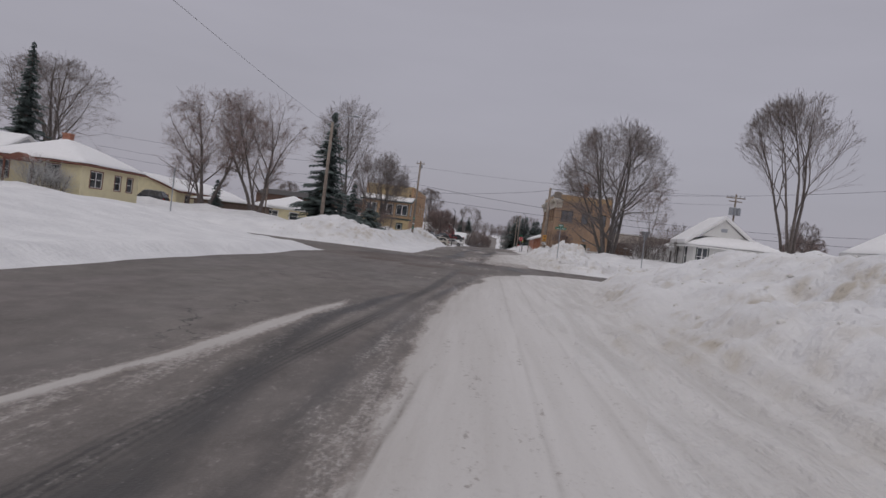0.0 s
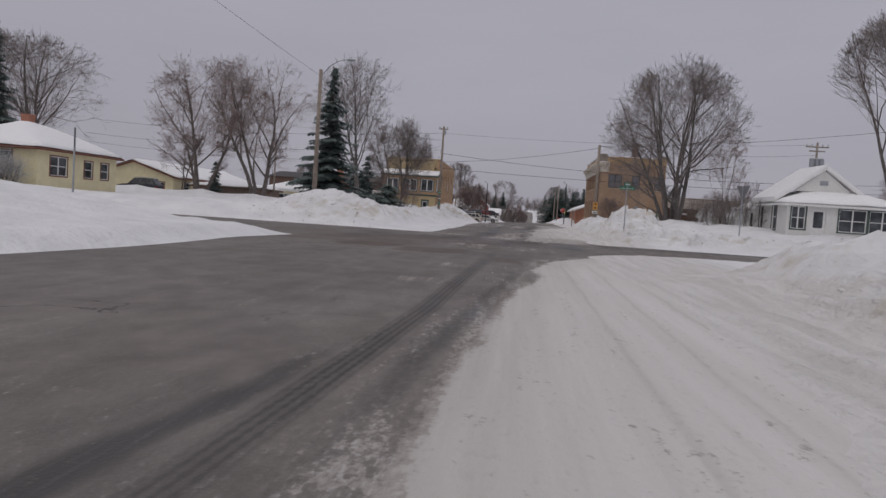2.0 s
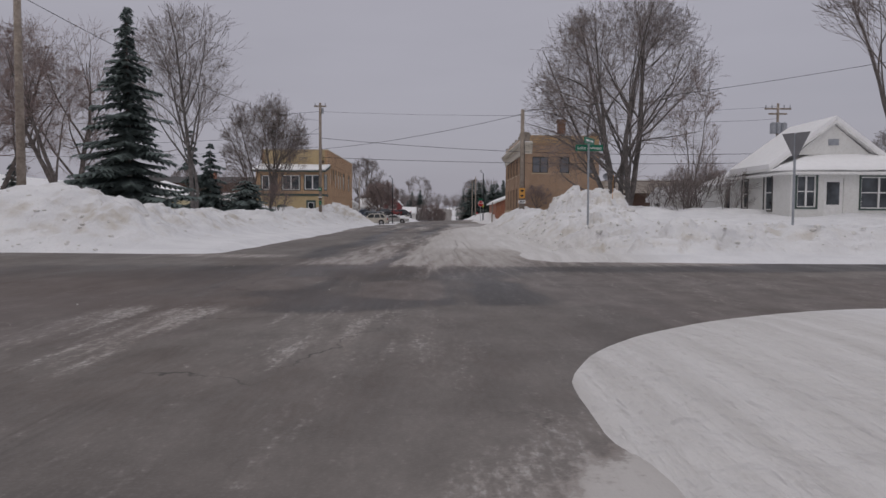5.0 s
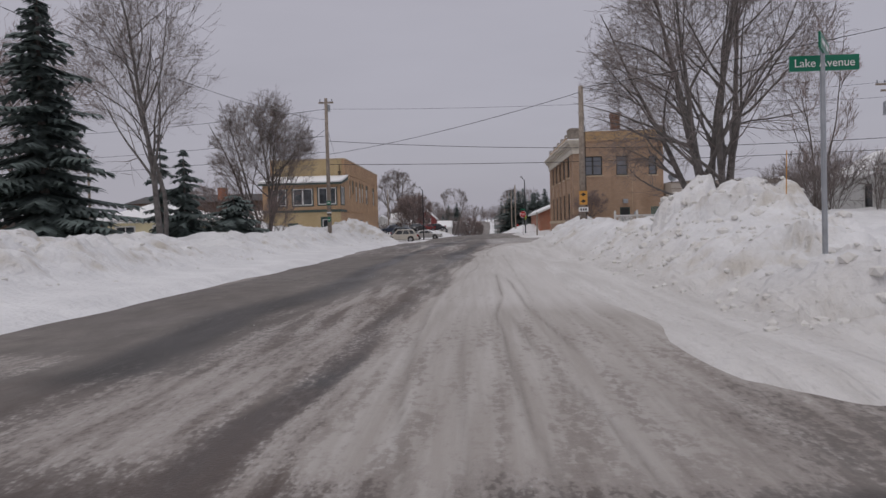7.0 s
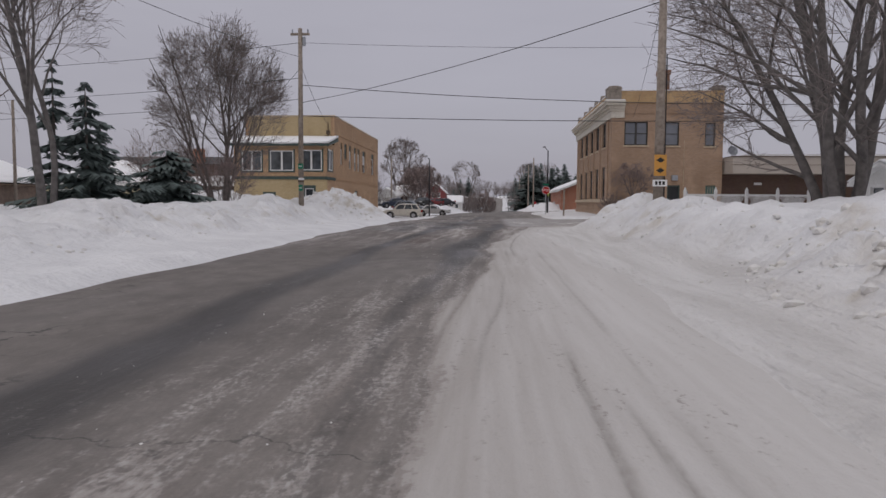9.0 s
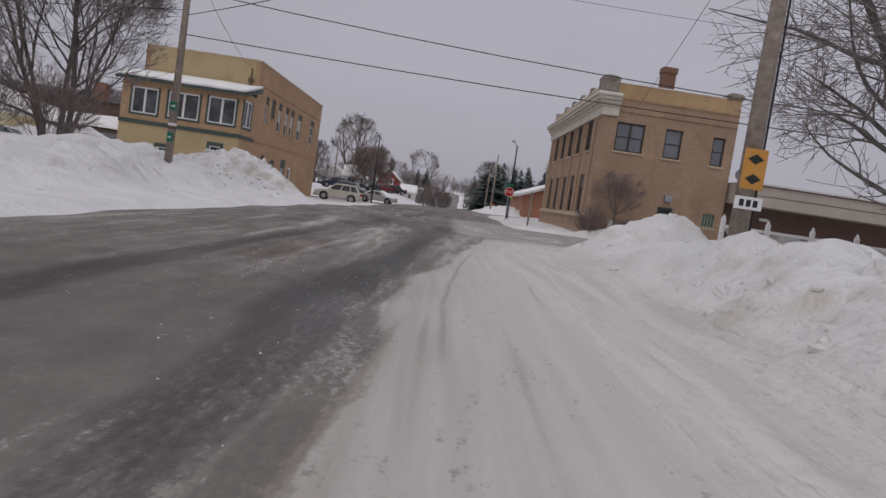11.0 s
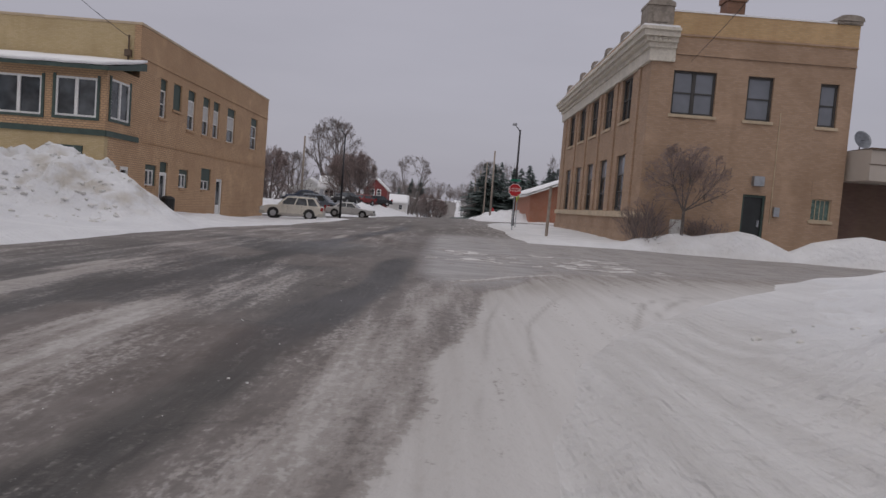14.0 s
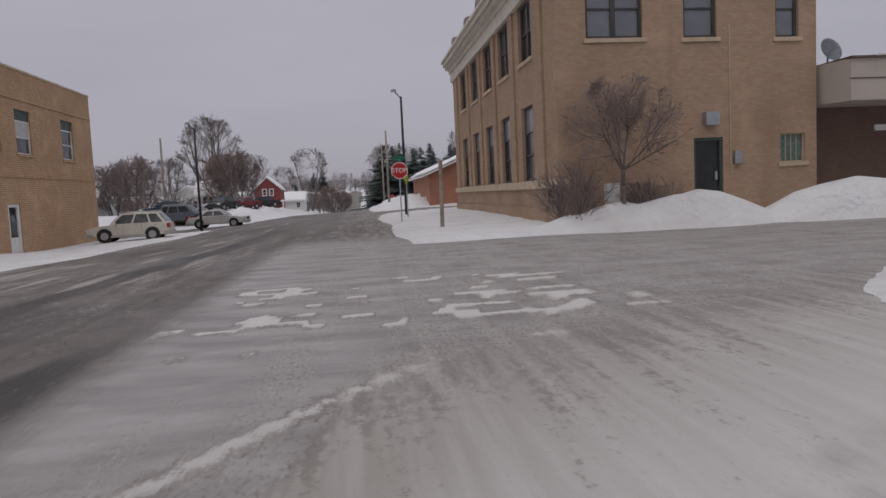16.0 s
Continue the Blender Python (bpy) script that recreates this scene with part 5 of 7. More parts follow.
    # pedestals on the parapet, with rounded caps
    for a0, a1, b0, b1, z0, z1 in ((10.85, 11.95, 120.1, 121.2, 9.62, 10.42), (19.1, 20.16, 120.5, 121.3, 10.36, 10.5)):
        bm = bmesh.new()
        box(bm, a0, a1, b0, b1, z0, z1)
        box(bm, a0 + 0.22, a1 - 0.22, b0 - 0.04, b0, z0 + 0.1, z1 - 0.1)
        part("pedestal", bm, PEDESTAL, t, "weathered stone pedestal")
        bm = bmesh.new()
        mid, half = (a0 + a1) / 2, (a1 - a0) / 2 + 0.04
        prism(bm, [(mid + half * math.cos(a), b0 - 0.05, z1 + 0.002 + 0.26 * math.sin(a) ** 0.6) for a in (math.pi * k / 10 for k in range(11))], (0, b1 - b0 + 0.1, 0))
        part("pedestal_cap", bm, PEDESTAL, t)
    for c in (126.25, 129.85, 133.4, 137.0, 141.8):
        bm = bmesh.new()
        u = y1 - c
        wbox(bm, fw, u - 0.45, u + 0.45, 10.36, 10.75, -0.3, 0.03)
        bmesh.ops.bevel(bm, geom=bm.edges[:], offset=0.1, segments=2)
        part("crenel", bm, PEDESTAL, t)
    bm = bmesh.new()
    wbox(bm, fs, 0.76, 7.74, 10.352, 10.42, -0.4, 0.03)
    wbox(bm, fw, 0.4, L - 0.6, 10.352, 10.42, -0.4, 0.03)
    part("coping", bm, ROOFSNOW, t, "snow on the parapet")
    bm = bmesh.new()
    box(bm, 16.05, 16.95, 125.2, 126.1, 9.5, 12.6)
    box(bm, 15.98, 17.02, 125.13, 126.17, 12.45, 12.85)
    part("chimney", bm, BRICK_CHIMNEY, t, "brown-red brick chimney")


def flat_annex():
    t = thing("low_annex", "low annex with taupe fascia over dark brown brick", "building")
    y = 121.6
    bm = bmesh.new()
    box(bm, 20.15, 40, y, 136, -0.5, 4.3)
    part("wall", bm, BRICK_DARK, t)
    bm = bmesh.new()
    box(bm, 20.6, 42, 119.6, y + 12, 3.75, 5.05)
    bmesh.ops.bevel(bm, geom=bm.edges[:], offset=0.03, segments=1)
    part("fascia", bm, TAUPE, t, "taupe metal fascia")
    bm = bmesh.new()
    prism(bm, [(20.12, 121.55, 3.75), (20.6, 119.6, 3.75), (20.6, 121.55, 3.75)], (0, 0, 1.3))
    part("fascia_return", bm, TAUPE, t)
    bm = bmesh.new()
    box(bm, 20.55, 42, 119.57, 119.6, 4.42, 4.45)
    part("seam", bm, BROWN, t)
    bm = bmesh.new()
    box(bm, 20.55, 42.1, 119.5, 133, 5.054, 5.12)
    part("roof_edge", bm, BROWN, t)
    bm = bmesh.new()
    box(bm, 22, 42, 120.2, 133, 5.12, 5.3)
    bmesh.ops.bevel(bm, geom=bm.edges[:], offset=0.08, segments=2)
    part("snow_cover", bm, ROOFSNOW, t)
    bm = bmesh.new()
    box(bm, 23.0, 23.6, y - 0.06, y, 2.9, 3.1)
    part("vent", bm, SIGNWHITE, t)
    dish = thing("satellite_dish", "round grey satellite dish on the flat roof edge", "satellite dish")
    bm = bmesh.new()
    c = Vector((21.1, 121.3, 5.62))
    n = Vector((0.15, -1, 0.35)).normalized()
    u = n.cross(Vector((0, 0, 1))).normalized()
    v = u.cross(n)
    rings = []
    for r, d in ((0.02, 0.0), (0.2, 0.02), (0.34, 0.06), (0.42, 0.1)):
        rings.append([bm.verts.new(c + n * d + (u * math.cos(a) + v * math.sin(a)) * r) for a in (k * math.pi / 10 for k in range(20))])
    for a, b in zip(rings, rings[1:]):
        for i in range(20):
            bm.faces.new((a[i], a[(i + 1) % 20], b[(i + 1) % 20], b[i]))
    bm.faces.new(rings[0])
    bmesh.ops.solidify(bm, geom=bm.faces[:], thickness=0.02)
    part("reflector", bm, GALV, dish, smooth=True)
    bm = bmesh.new()
    cyl(bm, (21.1, 121.4, 5.12), (21.1, 121.36, 5.62), 0.03, 0.03, 8)
    cyl(bm, c, c + n * 0.5 + Vector((0, 0, -0.15)), 0.015, 0.015, 6)
    part("mast", bm, GALV, dish)


# ---- ochre brick block on the west side ----
def west_block():
    x0, x1, y0, y1 = -20.0, -12.05, 123.8, 147.7
    t = thing("brick_block", "two-storey ochre brick block with glazed upper porch", "building")
    fe, fs = Frame(x1, y0, 90), Frame(x0, y0, 0)
    ups = [(126.3, 127.15, 4.7, 6.68), (128.0, 129.2, 5.32, 6.74), (130.15, 131.35, 4.5, 6.74), (132.6, 133.8, 4.45, 6.74), (134.5, 135.7, 4.45, 6.74), (137.3, 139.05, 4.45, 6.74), (142.95, 144.7, 4.45, 6.78)]
    ups = [(a - y0, b - y0, c, d) for a, b, c, d in ups]
    lows = [(1.15, 2.5, 1.15, 2.2), (5.55, 6.95, 1.15, 2.18), (9.1, 10.85, 1.13, 2.45)]
    doors = [(2.9, 3.95, -0.5, 2.45), (11.95, 13.25, -0.6, 1.9)]
    wall("east_wall", fe, 0, y1 - y0, -1.4, 8.72, ups + lows + doors, BRICK_L, t, 0.32)
    for k, o in enumerate(ups):
        bm = bmesh.new()
        zt = o[3] - (0.55 if k != 1 else 1.2)
        wbox(bm, fe, o[0], o[1], zt, o[3], -0.2, -0.1)
        part("transom_board", bm, GREEN, t, "dark green board over the window")
        if k == 1:
            bm = bmesh.new()
            wbox(bm, fe, o[0], o[1], o[2], zt, -0.2, -0.1)
            part("transom_board", bm, GREEN, t)
            bm = bmesh.new()
            wbox(bm, fe, o[0] - 0.1, o[1] + 0.1, o[2] - 0.13, o[2], -0.1, 0.07)
            part("sill", bm, BRICK_L, t)
        else:
            window(fe, o[0], o[1], o[2], zt, t, WHITE, 1, 2, 0.14, 0.08, BRICK_L, GLASS, "white sash window", CURTAIN if k in (2, 3, 4, 5) else None)
    for o in lows:
        bm = bmesh.new()
        wbox(bm, fe, o[0], o[0] + 0.18, o[2], o[3], -0.2, -0.08)
        wbox(bm, fe, o[1] - 0.18, o[1], o[2], o[3], -0.2, -0.08)
        wbox(bm, fe, o[0] + 0.18, o[1] - 0.18, o[3] - 0.25 - 0.5 * (o is lows[2]), o[3], -0.2, -0.08)
        part("infill_board", bm, GREEN, t, "dark green infill board")
        window(fe, o[0] + 0.18, o[1] - 0.18, o[2], o[3] - 0.25 - 0.5 * (o is lows[2]), t, WHITE, 2, 1, 0.14, 0.07, BRICK_L)
    for k, o in enumerate(doors):
        top = o[3] - (0.55 if k == 0 else 0.0)
        if k == 0:
            bm = bmesh.new()
            wbox(bm, fe, o[0], o[1], top, o[3], -0.2, -0.1)
            part("transom_board", bm, GREEN, t)
        bm = bmesh.new()
        wbox(bm, fe, o[0], o[0] + 0.22, o[2], top, -0.2, -0.06)
        wbox(bm, fe, o[1] - 0.22, o[1], o[2], top, -0.2, -0.06)
        wbox(bm, fe, o[0] + 0.22, o[1] - 0.22, top - 0.18, top, -0.2, -0.06)
        wbox(bm, fe, o[0] + 0.22, o[1] - 0.22, o[2], o[2] + 0.8, -0.19, -0.1)
        d = part("storm_door", bm, WHITE, t, "white storm door with tall glass")
        bm = bmesh.new()
        wbox(bm, fe, o[0] + 0.22, o[1] - 0.22, o[2] + 0.8, top - 0.18, -0.16, -0.13)
        part("pane", bm, GLASS, d)
    wall("south_wall", fs, 0.33, x1 - x0 - 0.33, -1.0, 8.72, [], BRICK_CREAM, t, 0.32)
    wall("west_wall", Frame(x0, y1, -90), 0, y1 - y0, -1.4, 8.72, [], BRICK_L, t, 0.32)
    wall("north_wall", Frame(x1 - 0.33, y1, 180), 0, x1 - x0 - 0.66, -1.4, 8.72, [], BRICK_L, t, 0.32)
    bm = bmesh.new()
    box(bm, x0 + 0.33, x1 - 0.33, y0 + 0.33, y1 - 0.33, 8.3, 8.5)
    part("roof", bm, SHINGLE, t)
    bm = bmesh.new()
    box(bm, x1 - 0.4, x1 + 0.04, y0 - 0.03, y1 + 0.03, 8.722, 8.84)
    box(bm, x0 - 0.03, x1 - 0.4, y0 - 0.03, y0 + 0.4, 8.722, 8.84)
    part("coping", bm, STONE, t, "stone coping with a little snow")
    for z in (7.2, 3.25):
        bm = bmesh.new()
        wbox(bm, fe, 0, y1 - y0, z, z + 0.1, 0, 0.05)
        part("belt_course", bm, BRICK_L, t)
    # porch: cream lower storey, ochre glazed upper storey
    py, px0, px1 = 120.6, -19.9, -12.0
    fp, fq = Frame(px0, py, 0), Frame(px1, py, 90)
    u = lambda x: x - px0  # noqa: E731
    low = [(u(-17.4), u(-16.35), 0.9, 2.05), (u(-14.0), u(-12.95), 1.55, 2.62)]
    top = [(u(-19.2), u(-17.5), 3.84, 5.52), (u(-16.8), u(-14.8), 3.86, 5.54), (u(-14.2), u(-12.4), 3.9, 5.6)]
    wall("porch_lower_wall", fp, 0, px1 - px0 - 0.002, -1.0, 3.15, low, BRICK_CREAM, t, 0.3, "cream painted lower storey")
    wall("porch_upper_wall", fp, 0, px1 - px0 - 0.002, 3.4, 6.2, top, BRICK_L, t, 0.3)
    side = (0.35, 2.15, 3.95, 5.7)
    pdoor = (1.55, 2.45, -0.3, 1.95)
    wall("porch_side_wall", fq, 0.302, y0 - py - 0.004, -1.0, 6.2, [side, pdoor], BRICK_L, t, 0.3)
    bm = bmesh.new()
    wbox(bm, fq, pdoor[0], pdoor[0] + 0.16, pdoor[2], pdoor[3], -0.16, -0.04)
    wbox(bm, fq, pdoor[1] - 0.16, pdoor[1], pdoor[2], pdoor[3], -0.16, -0.04)
    wbox(bm, fq, pdoor[0] + 0.16, pdoor[1] - 0.16, pdoor[3] - 0.16, pdoor[3], -0.16, -0.04)
    wbox(bm, fq, pdoor[0] + 0.16, pdoor[1] - 0.16, pdoor[2], pdoor[2] + 0.7, -0.15, -0.07)
    d = part("storm_door", bm, WHITE, t, "white storm door with tall glass")
    bm = bmesh.new()
    wbox(bm, fq, pdoor[0] + 0.16, pdoor[1] - 0.16, pdoor[2] + 0.7, pdoor[3] - 0.16, -0.12, -0.1)
    part("pane", bm, GLASS, d)
    wall("porch_end_wall", Frame(px0, y0 - 0.004, -90), 0, y0 - py - 0.31, -1.0, 6.2, [], BRICK_L, t, 0.3)
    bm = bmesh.new()
    wbox(bm, fp, -0.04, u(px1) + 0.04, 3.15, 3.4, -0.3, 0.07)
    wbox(bm, fq, 0.0, y0 - py, 3.15, 3.4, 0, 0.07)
    part("trim_band", bm, GREEN, t, "dark green timber band")
    for f, o in [(fp, o) for o in top] + [(fq, side)]:
        bm = bmesh.new()
        wbox(bm, f, o[0] - 0.12, o[1] + 0.12, o[2] - 0.12, o[2], 0, 0.05)
        wbox(bm, f, o[0] - 0.12, o[0], o[2], o[3] + 0.1, 0, 0.05)
        wbox(bm, f, o[1], o[1] + 0.12, o[2], o[3] + 0.1, 0, 0.05)
        part("casing", bm, GREEN, t)
        window(f, *o, t, WHITE, 2, 1, 0.03, 0.09, None, GLASS, "white sliding window")
    for o in low:
        bm = bmesh.new()
        wbox(bm, fp, o[0] - 0.02, o[0] + 0.16, o[2], o[3], -0.1, 0.03)
        wbox(bm, fp, o[1] - 0.16, o[1] + 0.02, o[2], o[3], -0.1, 0.03)
        wbox(bm, fp, o[0] - 0.02, o[1] + 0.02, o[3] - 0.2, o[3] + 0.04, -0.1, 0.034)
        part("casing", bm, GREEN, t)
        window(fp, o[0] + 0.16, o[1] - 0.16, o[2], o[3] - 0.2, t, WHITE, 1, 1, 0.06, 0.07, None, GLASS)
    bm = bmesh.new()
    prism(bm, [(px0 - 0.3, py - 0.5, 5.9), (px0 - 0.3, py - 0.5, 6.07), (px0 - 0.3, y0, 6.9), (px0 - 0.3, y0, 6.55)], (px1 - px0 + 0.6, 0, 0))
    part("porch_roof", bm, GREEN, t, "sloping porch roof with green eaves")
    sheet("snow_cover", np.linspace(px0 - 0.3, px1 + 0.3, 22), np.linspace(py - 0.53, y0, 8), lambda x, y: 6.08 + (y - py + 0.55) * 0.222 + 0.16 * (1 + 0.6 * fbm(x, y, 1.6, 5, 3)), 0.14, ROOFSNOW, t)
    bm = bmesh.new()
    cyl(bm, (-19.95, 123.7, 6.9), (-19.95, 123.7, 9.3), 0.025, 0.02, 6)
    part("service_mast", bm, BROWN, t)
    bm = bmesh.new()
    cyl(bm, (-12.6, 123.72, 6.9), (-12.6, 123.72, 8.2), 0.04, 0.04, 6)
    box(bm, -12.75, -12.45, 123.6, 123.8, 7.2, 7.5)
    part("service_mast", bm, BROWN, t)
    tank = thing("dark_bin", "dark rubbish bin beside the brick wall", "bin")
    bm = bmesh.new()
    cyl(bm, (-11.5, 126.6, -0.7), (-11.5, 126.6, 0.55), 0.32, 0.36, 14)
    part("drum", bm, BLACK, tank)
    bm = bmesh.new()
    cyl(bm, (-11.5, 126.6, 0.55), (-11.5, 126.6, 0.68), 0.38, 0.2, 14)
    part("lid", bm, BLACK, tank)


def grey_shed_row():
    """Low buildings behind the west block."""
    t = thing("low_building", "low grey building with dark roof and icicles", "building")
    bm = bmesh.new()
    box(bm, -36, -20.6, 126, 134, -0.6, 2.6)
    part("wall", bm, GREYSIDING, t)
    roof(t, -36, -20.6, 126, 134, 2.6, 0.9, "ridge_x", 0.5, BROWN, 0.3, 9)
    for c in (-23.0, -26.5):
        f = Frame(c, 126, 0)
        window(f, 0, 1.2, 1.1, 2.0, t, BROWN, 1, 1, -0.08, 0.06)
    b = thing("dark_hall", "tall dark brown hall with red chimney", "building")
    bm = bmesh.new()
    box(bm, -44, -21.5, 140, 152, -0.8, 5.4)
    part("wall", bm, BRICK_DARK, b)
    bm = bmesh.new()
    prism(bm, [(-44.3, 139.7, 5.4), (-44.3, 152.3, 5.4), (-44.3, 146, 6.6)], (23.0, 0, 0))
    part("roof", bm, SHINGLE, b)
    bm = bmesh.new()
    box(bm, -32, -31, 140.5, 141.5, 5.4, 7.2)
    part("chimney", bm, BRICK_RED, b)


# ---- houses ----
def house(name, label, x0, x1, y0, y1, z0, z1, rise, kind, mat, fascia, seed, over=0.45, sides=(), snow=0.22, glass=None):
    """A one-storey house. sides: wall letter, and openings (u0, u1, z0, z1)."""
    t = thing(name, label, "house")
    frames = {"s": (Frame(x0, y0, 0), x1 - x0), "e": (Frame(x1, y0, 90), y1 - y0), "n": (Frame(x1, y1, 180), x1 - x0), "w": (Frame(x0, y1, -90), y1 - y0)}
    wins = dict(sides)
    for key, (f, length) in frames.items():
        ops = wins.get(key, [])
        a, b = (0, length) if key in "sn" else (0.2, length - 0.2)
        wall({"s": "south_wall", "e": "east_wall", "n": "north_wall", "w": "west_wall"}[key], f, a, b, z0, z1, [o[:4] for o in ops], mat, t, 0.2)
        for o in ops:
            if len(o) > 4 and o[4] == "door":
                bm = bmesh.new()
                wbox(bm, f, o[0], o[1], o[2], o[3], -0.14, -0.09)
                d = part("door", bm, WHITE, t, "panelled door with a glass light")
                bm = bmesh.new()
                wbox(bm, f, o[0] + 0.2, o[1] - 0.2, o[2] + 0.9, o[3] - 0.2, -0.088, -0.07)
                part("pane", bm, GLASS, d)
                continue
            trim = o[4] if len(o) > 4 else fascia
            bm = bmesh.new()
            for a0, b0, c0, d0 in ((o[0] - 0.1, o[0], o[2] - 0.1, o[3] + 0.1), (o[1], o[1] + 0.1, o[2] - 0.1, o[3] + 0.1), (o[0], o[1], o[3], o[3] + 0.1), (o[0], o[1], o[2] - 0.1, o[2])):
                wbox(bm, f, a0, b0, c0, d0, 0, 0.04)
            part("casing", bm, trim, t)
            window(f, *o[:4], t, WHITE, o[5] if len(o) > 5 else 1, 2, 0.07, 0.06, None, GLASS)
    roof(t, x0, x1, y0, y1, z1, rise, kind, over, fascia, snow, seed)
    if kind == "ridge_y":
        for f, length in (frames["s"], frames["n"]):
            gable_wall("gable", f, 0, length, z1, rise * (length / 2) / (length / 2 + over) - 0.02, mat, t)
    if kind == "ridge_x":
        for f, length in (frames["e"], frames["w"]):
            gable_wall("gable", f, 0, length, z1, rise * (length / 2) / (length / 2 + over) - 0.02, mat, t)
    return t


def chimney(t, x, y, z0, z1, w=0.7):
    bm = bmesh.new()
    box(bm, x - w / 2, x + w / 2, y - w / 2, y + w / 2, z0, z1)
    box(bm, x - w / 2 - 0.05, x + w / 2 + 0.05, y - w / 2 - 0.05, y + w / 2 + 0.05, z1 - 0.14, z1 + 0.002)
    part("chimney", bm, BRICK_RED, t, "red brick chimney")


# ---- street furniture ----
def seg(bm, a, b, r, sides=6):
    cyl(bm, a, b, r, r, sides)


def wooden_pole(label, x, y, top, r=0.15, lean=(0, 0)):
    z = gz(x, y) - 0.4
    t = thing("utility_pole", label, "utility pole", x, y, z, "utility poles")
    bm = bmesh.new()
    cyl(bm, (0, 0, 0), (lean[0], lean[1], top - z), r, r * 0.72, 14)
    part("shaft", bm, POLE, t, smooth=True)
    return t


def wire(a, b, sag, r=0.012, label="thin black overhead cable"):
    a, b = Vector(a), Vector(b)
    n = 16
    pts = [a.lerp(b, k / n) - Vector((0, 0, sag * 4 * (k / n) * (1 - k / n))) for k in range(n + 1)]
    side = (b - a).cross(Vector((0, 0, 1))).normalized()
    bm = bmesh.new()
    rows = [[bm.verts.new(p + (side * math.cos(w) + Vector((0, 0, 1)) * math.sin(w)) * r) for w in (0, 1.257, 2.513, 3.770, 5.027)] for p in pts]
    for u, v in zip(rows, rows[1:]):
        for k in range(5):
            bm.faces.new((u[k], u[(k + 1) % 5], v[(k + 1) % 5], v[k]))
    me = bpy.data.meshes.new("overhead_cable")
    bm.to_mesh(me)
    bm.free()
    me.materials.append(WIRE)
    tagged(new("overhead_cable", me), label, "cable", "overhead cables")


def text_part(body, size, mat, parent, m):
    cu = bpy.data.curves.new("lettering", "FONT")
    cu.body, cu.size, cu.align_x, cu.align_y, cu.extrude = body, size, "CENTER", "CENTER", 0.002
    tmp = new("lettering", cu)
    me = bpy.data.meshes.new_from_object(tmp.evaluated_get(bpy.context.evaluated_depsgraph_get()))
    bpy.data.objects.remove(tmp)
    me.materials.clear()
    me.materials.append(mat)
    ob = new("lettering", me)
    ob.parent = parent
    ob.matrix_basis = m
    return ob


def disc_sign(name, f_mat, parent, ring, thick, m, back=None):
    bm = bmesh.new()
    prism(bm, [Vector((x, 0, z)) for x, z in ring], (0, thick, 0))
    ob = part(name, bm, f_mat, parent)
    ob.matrix_basis = m
    return ob


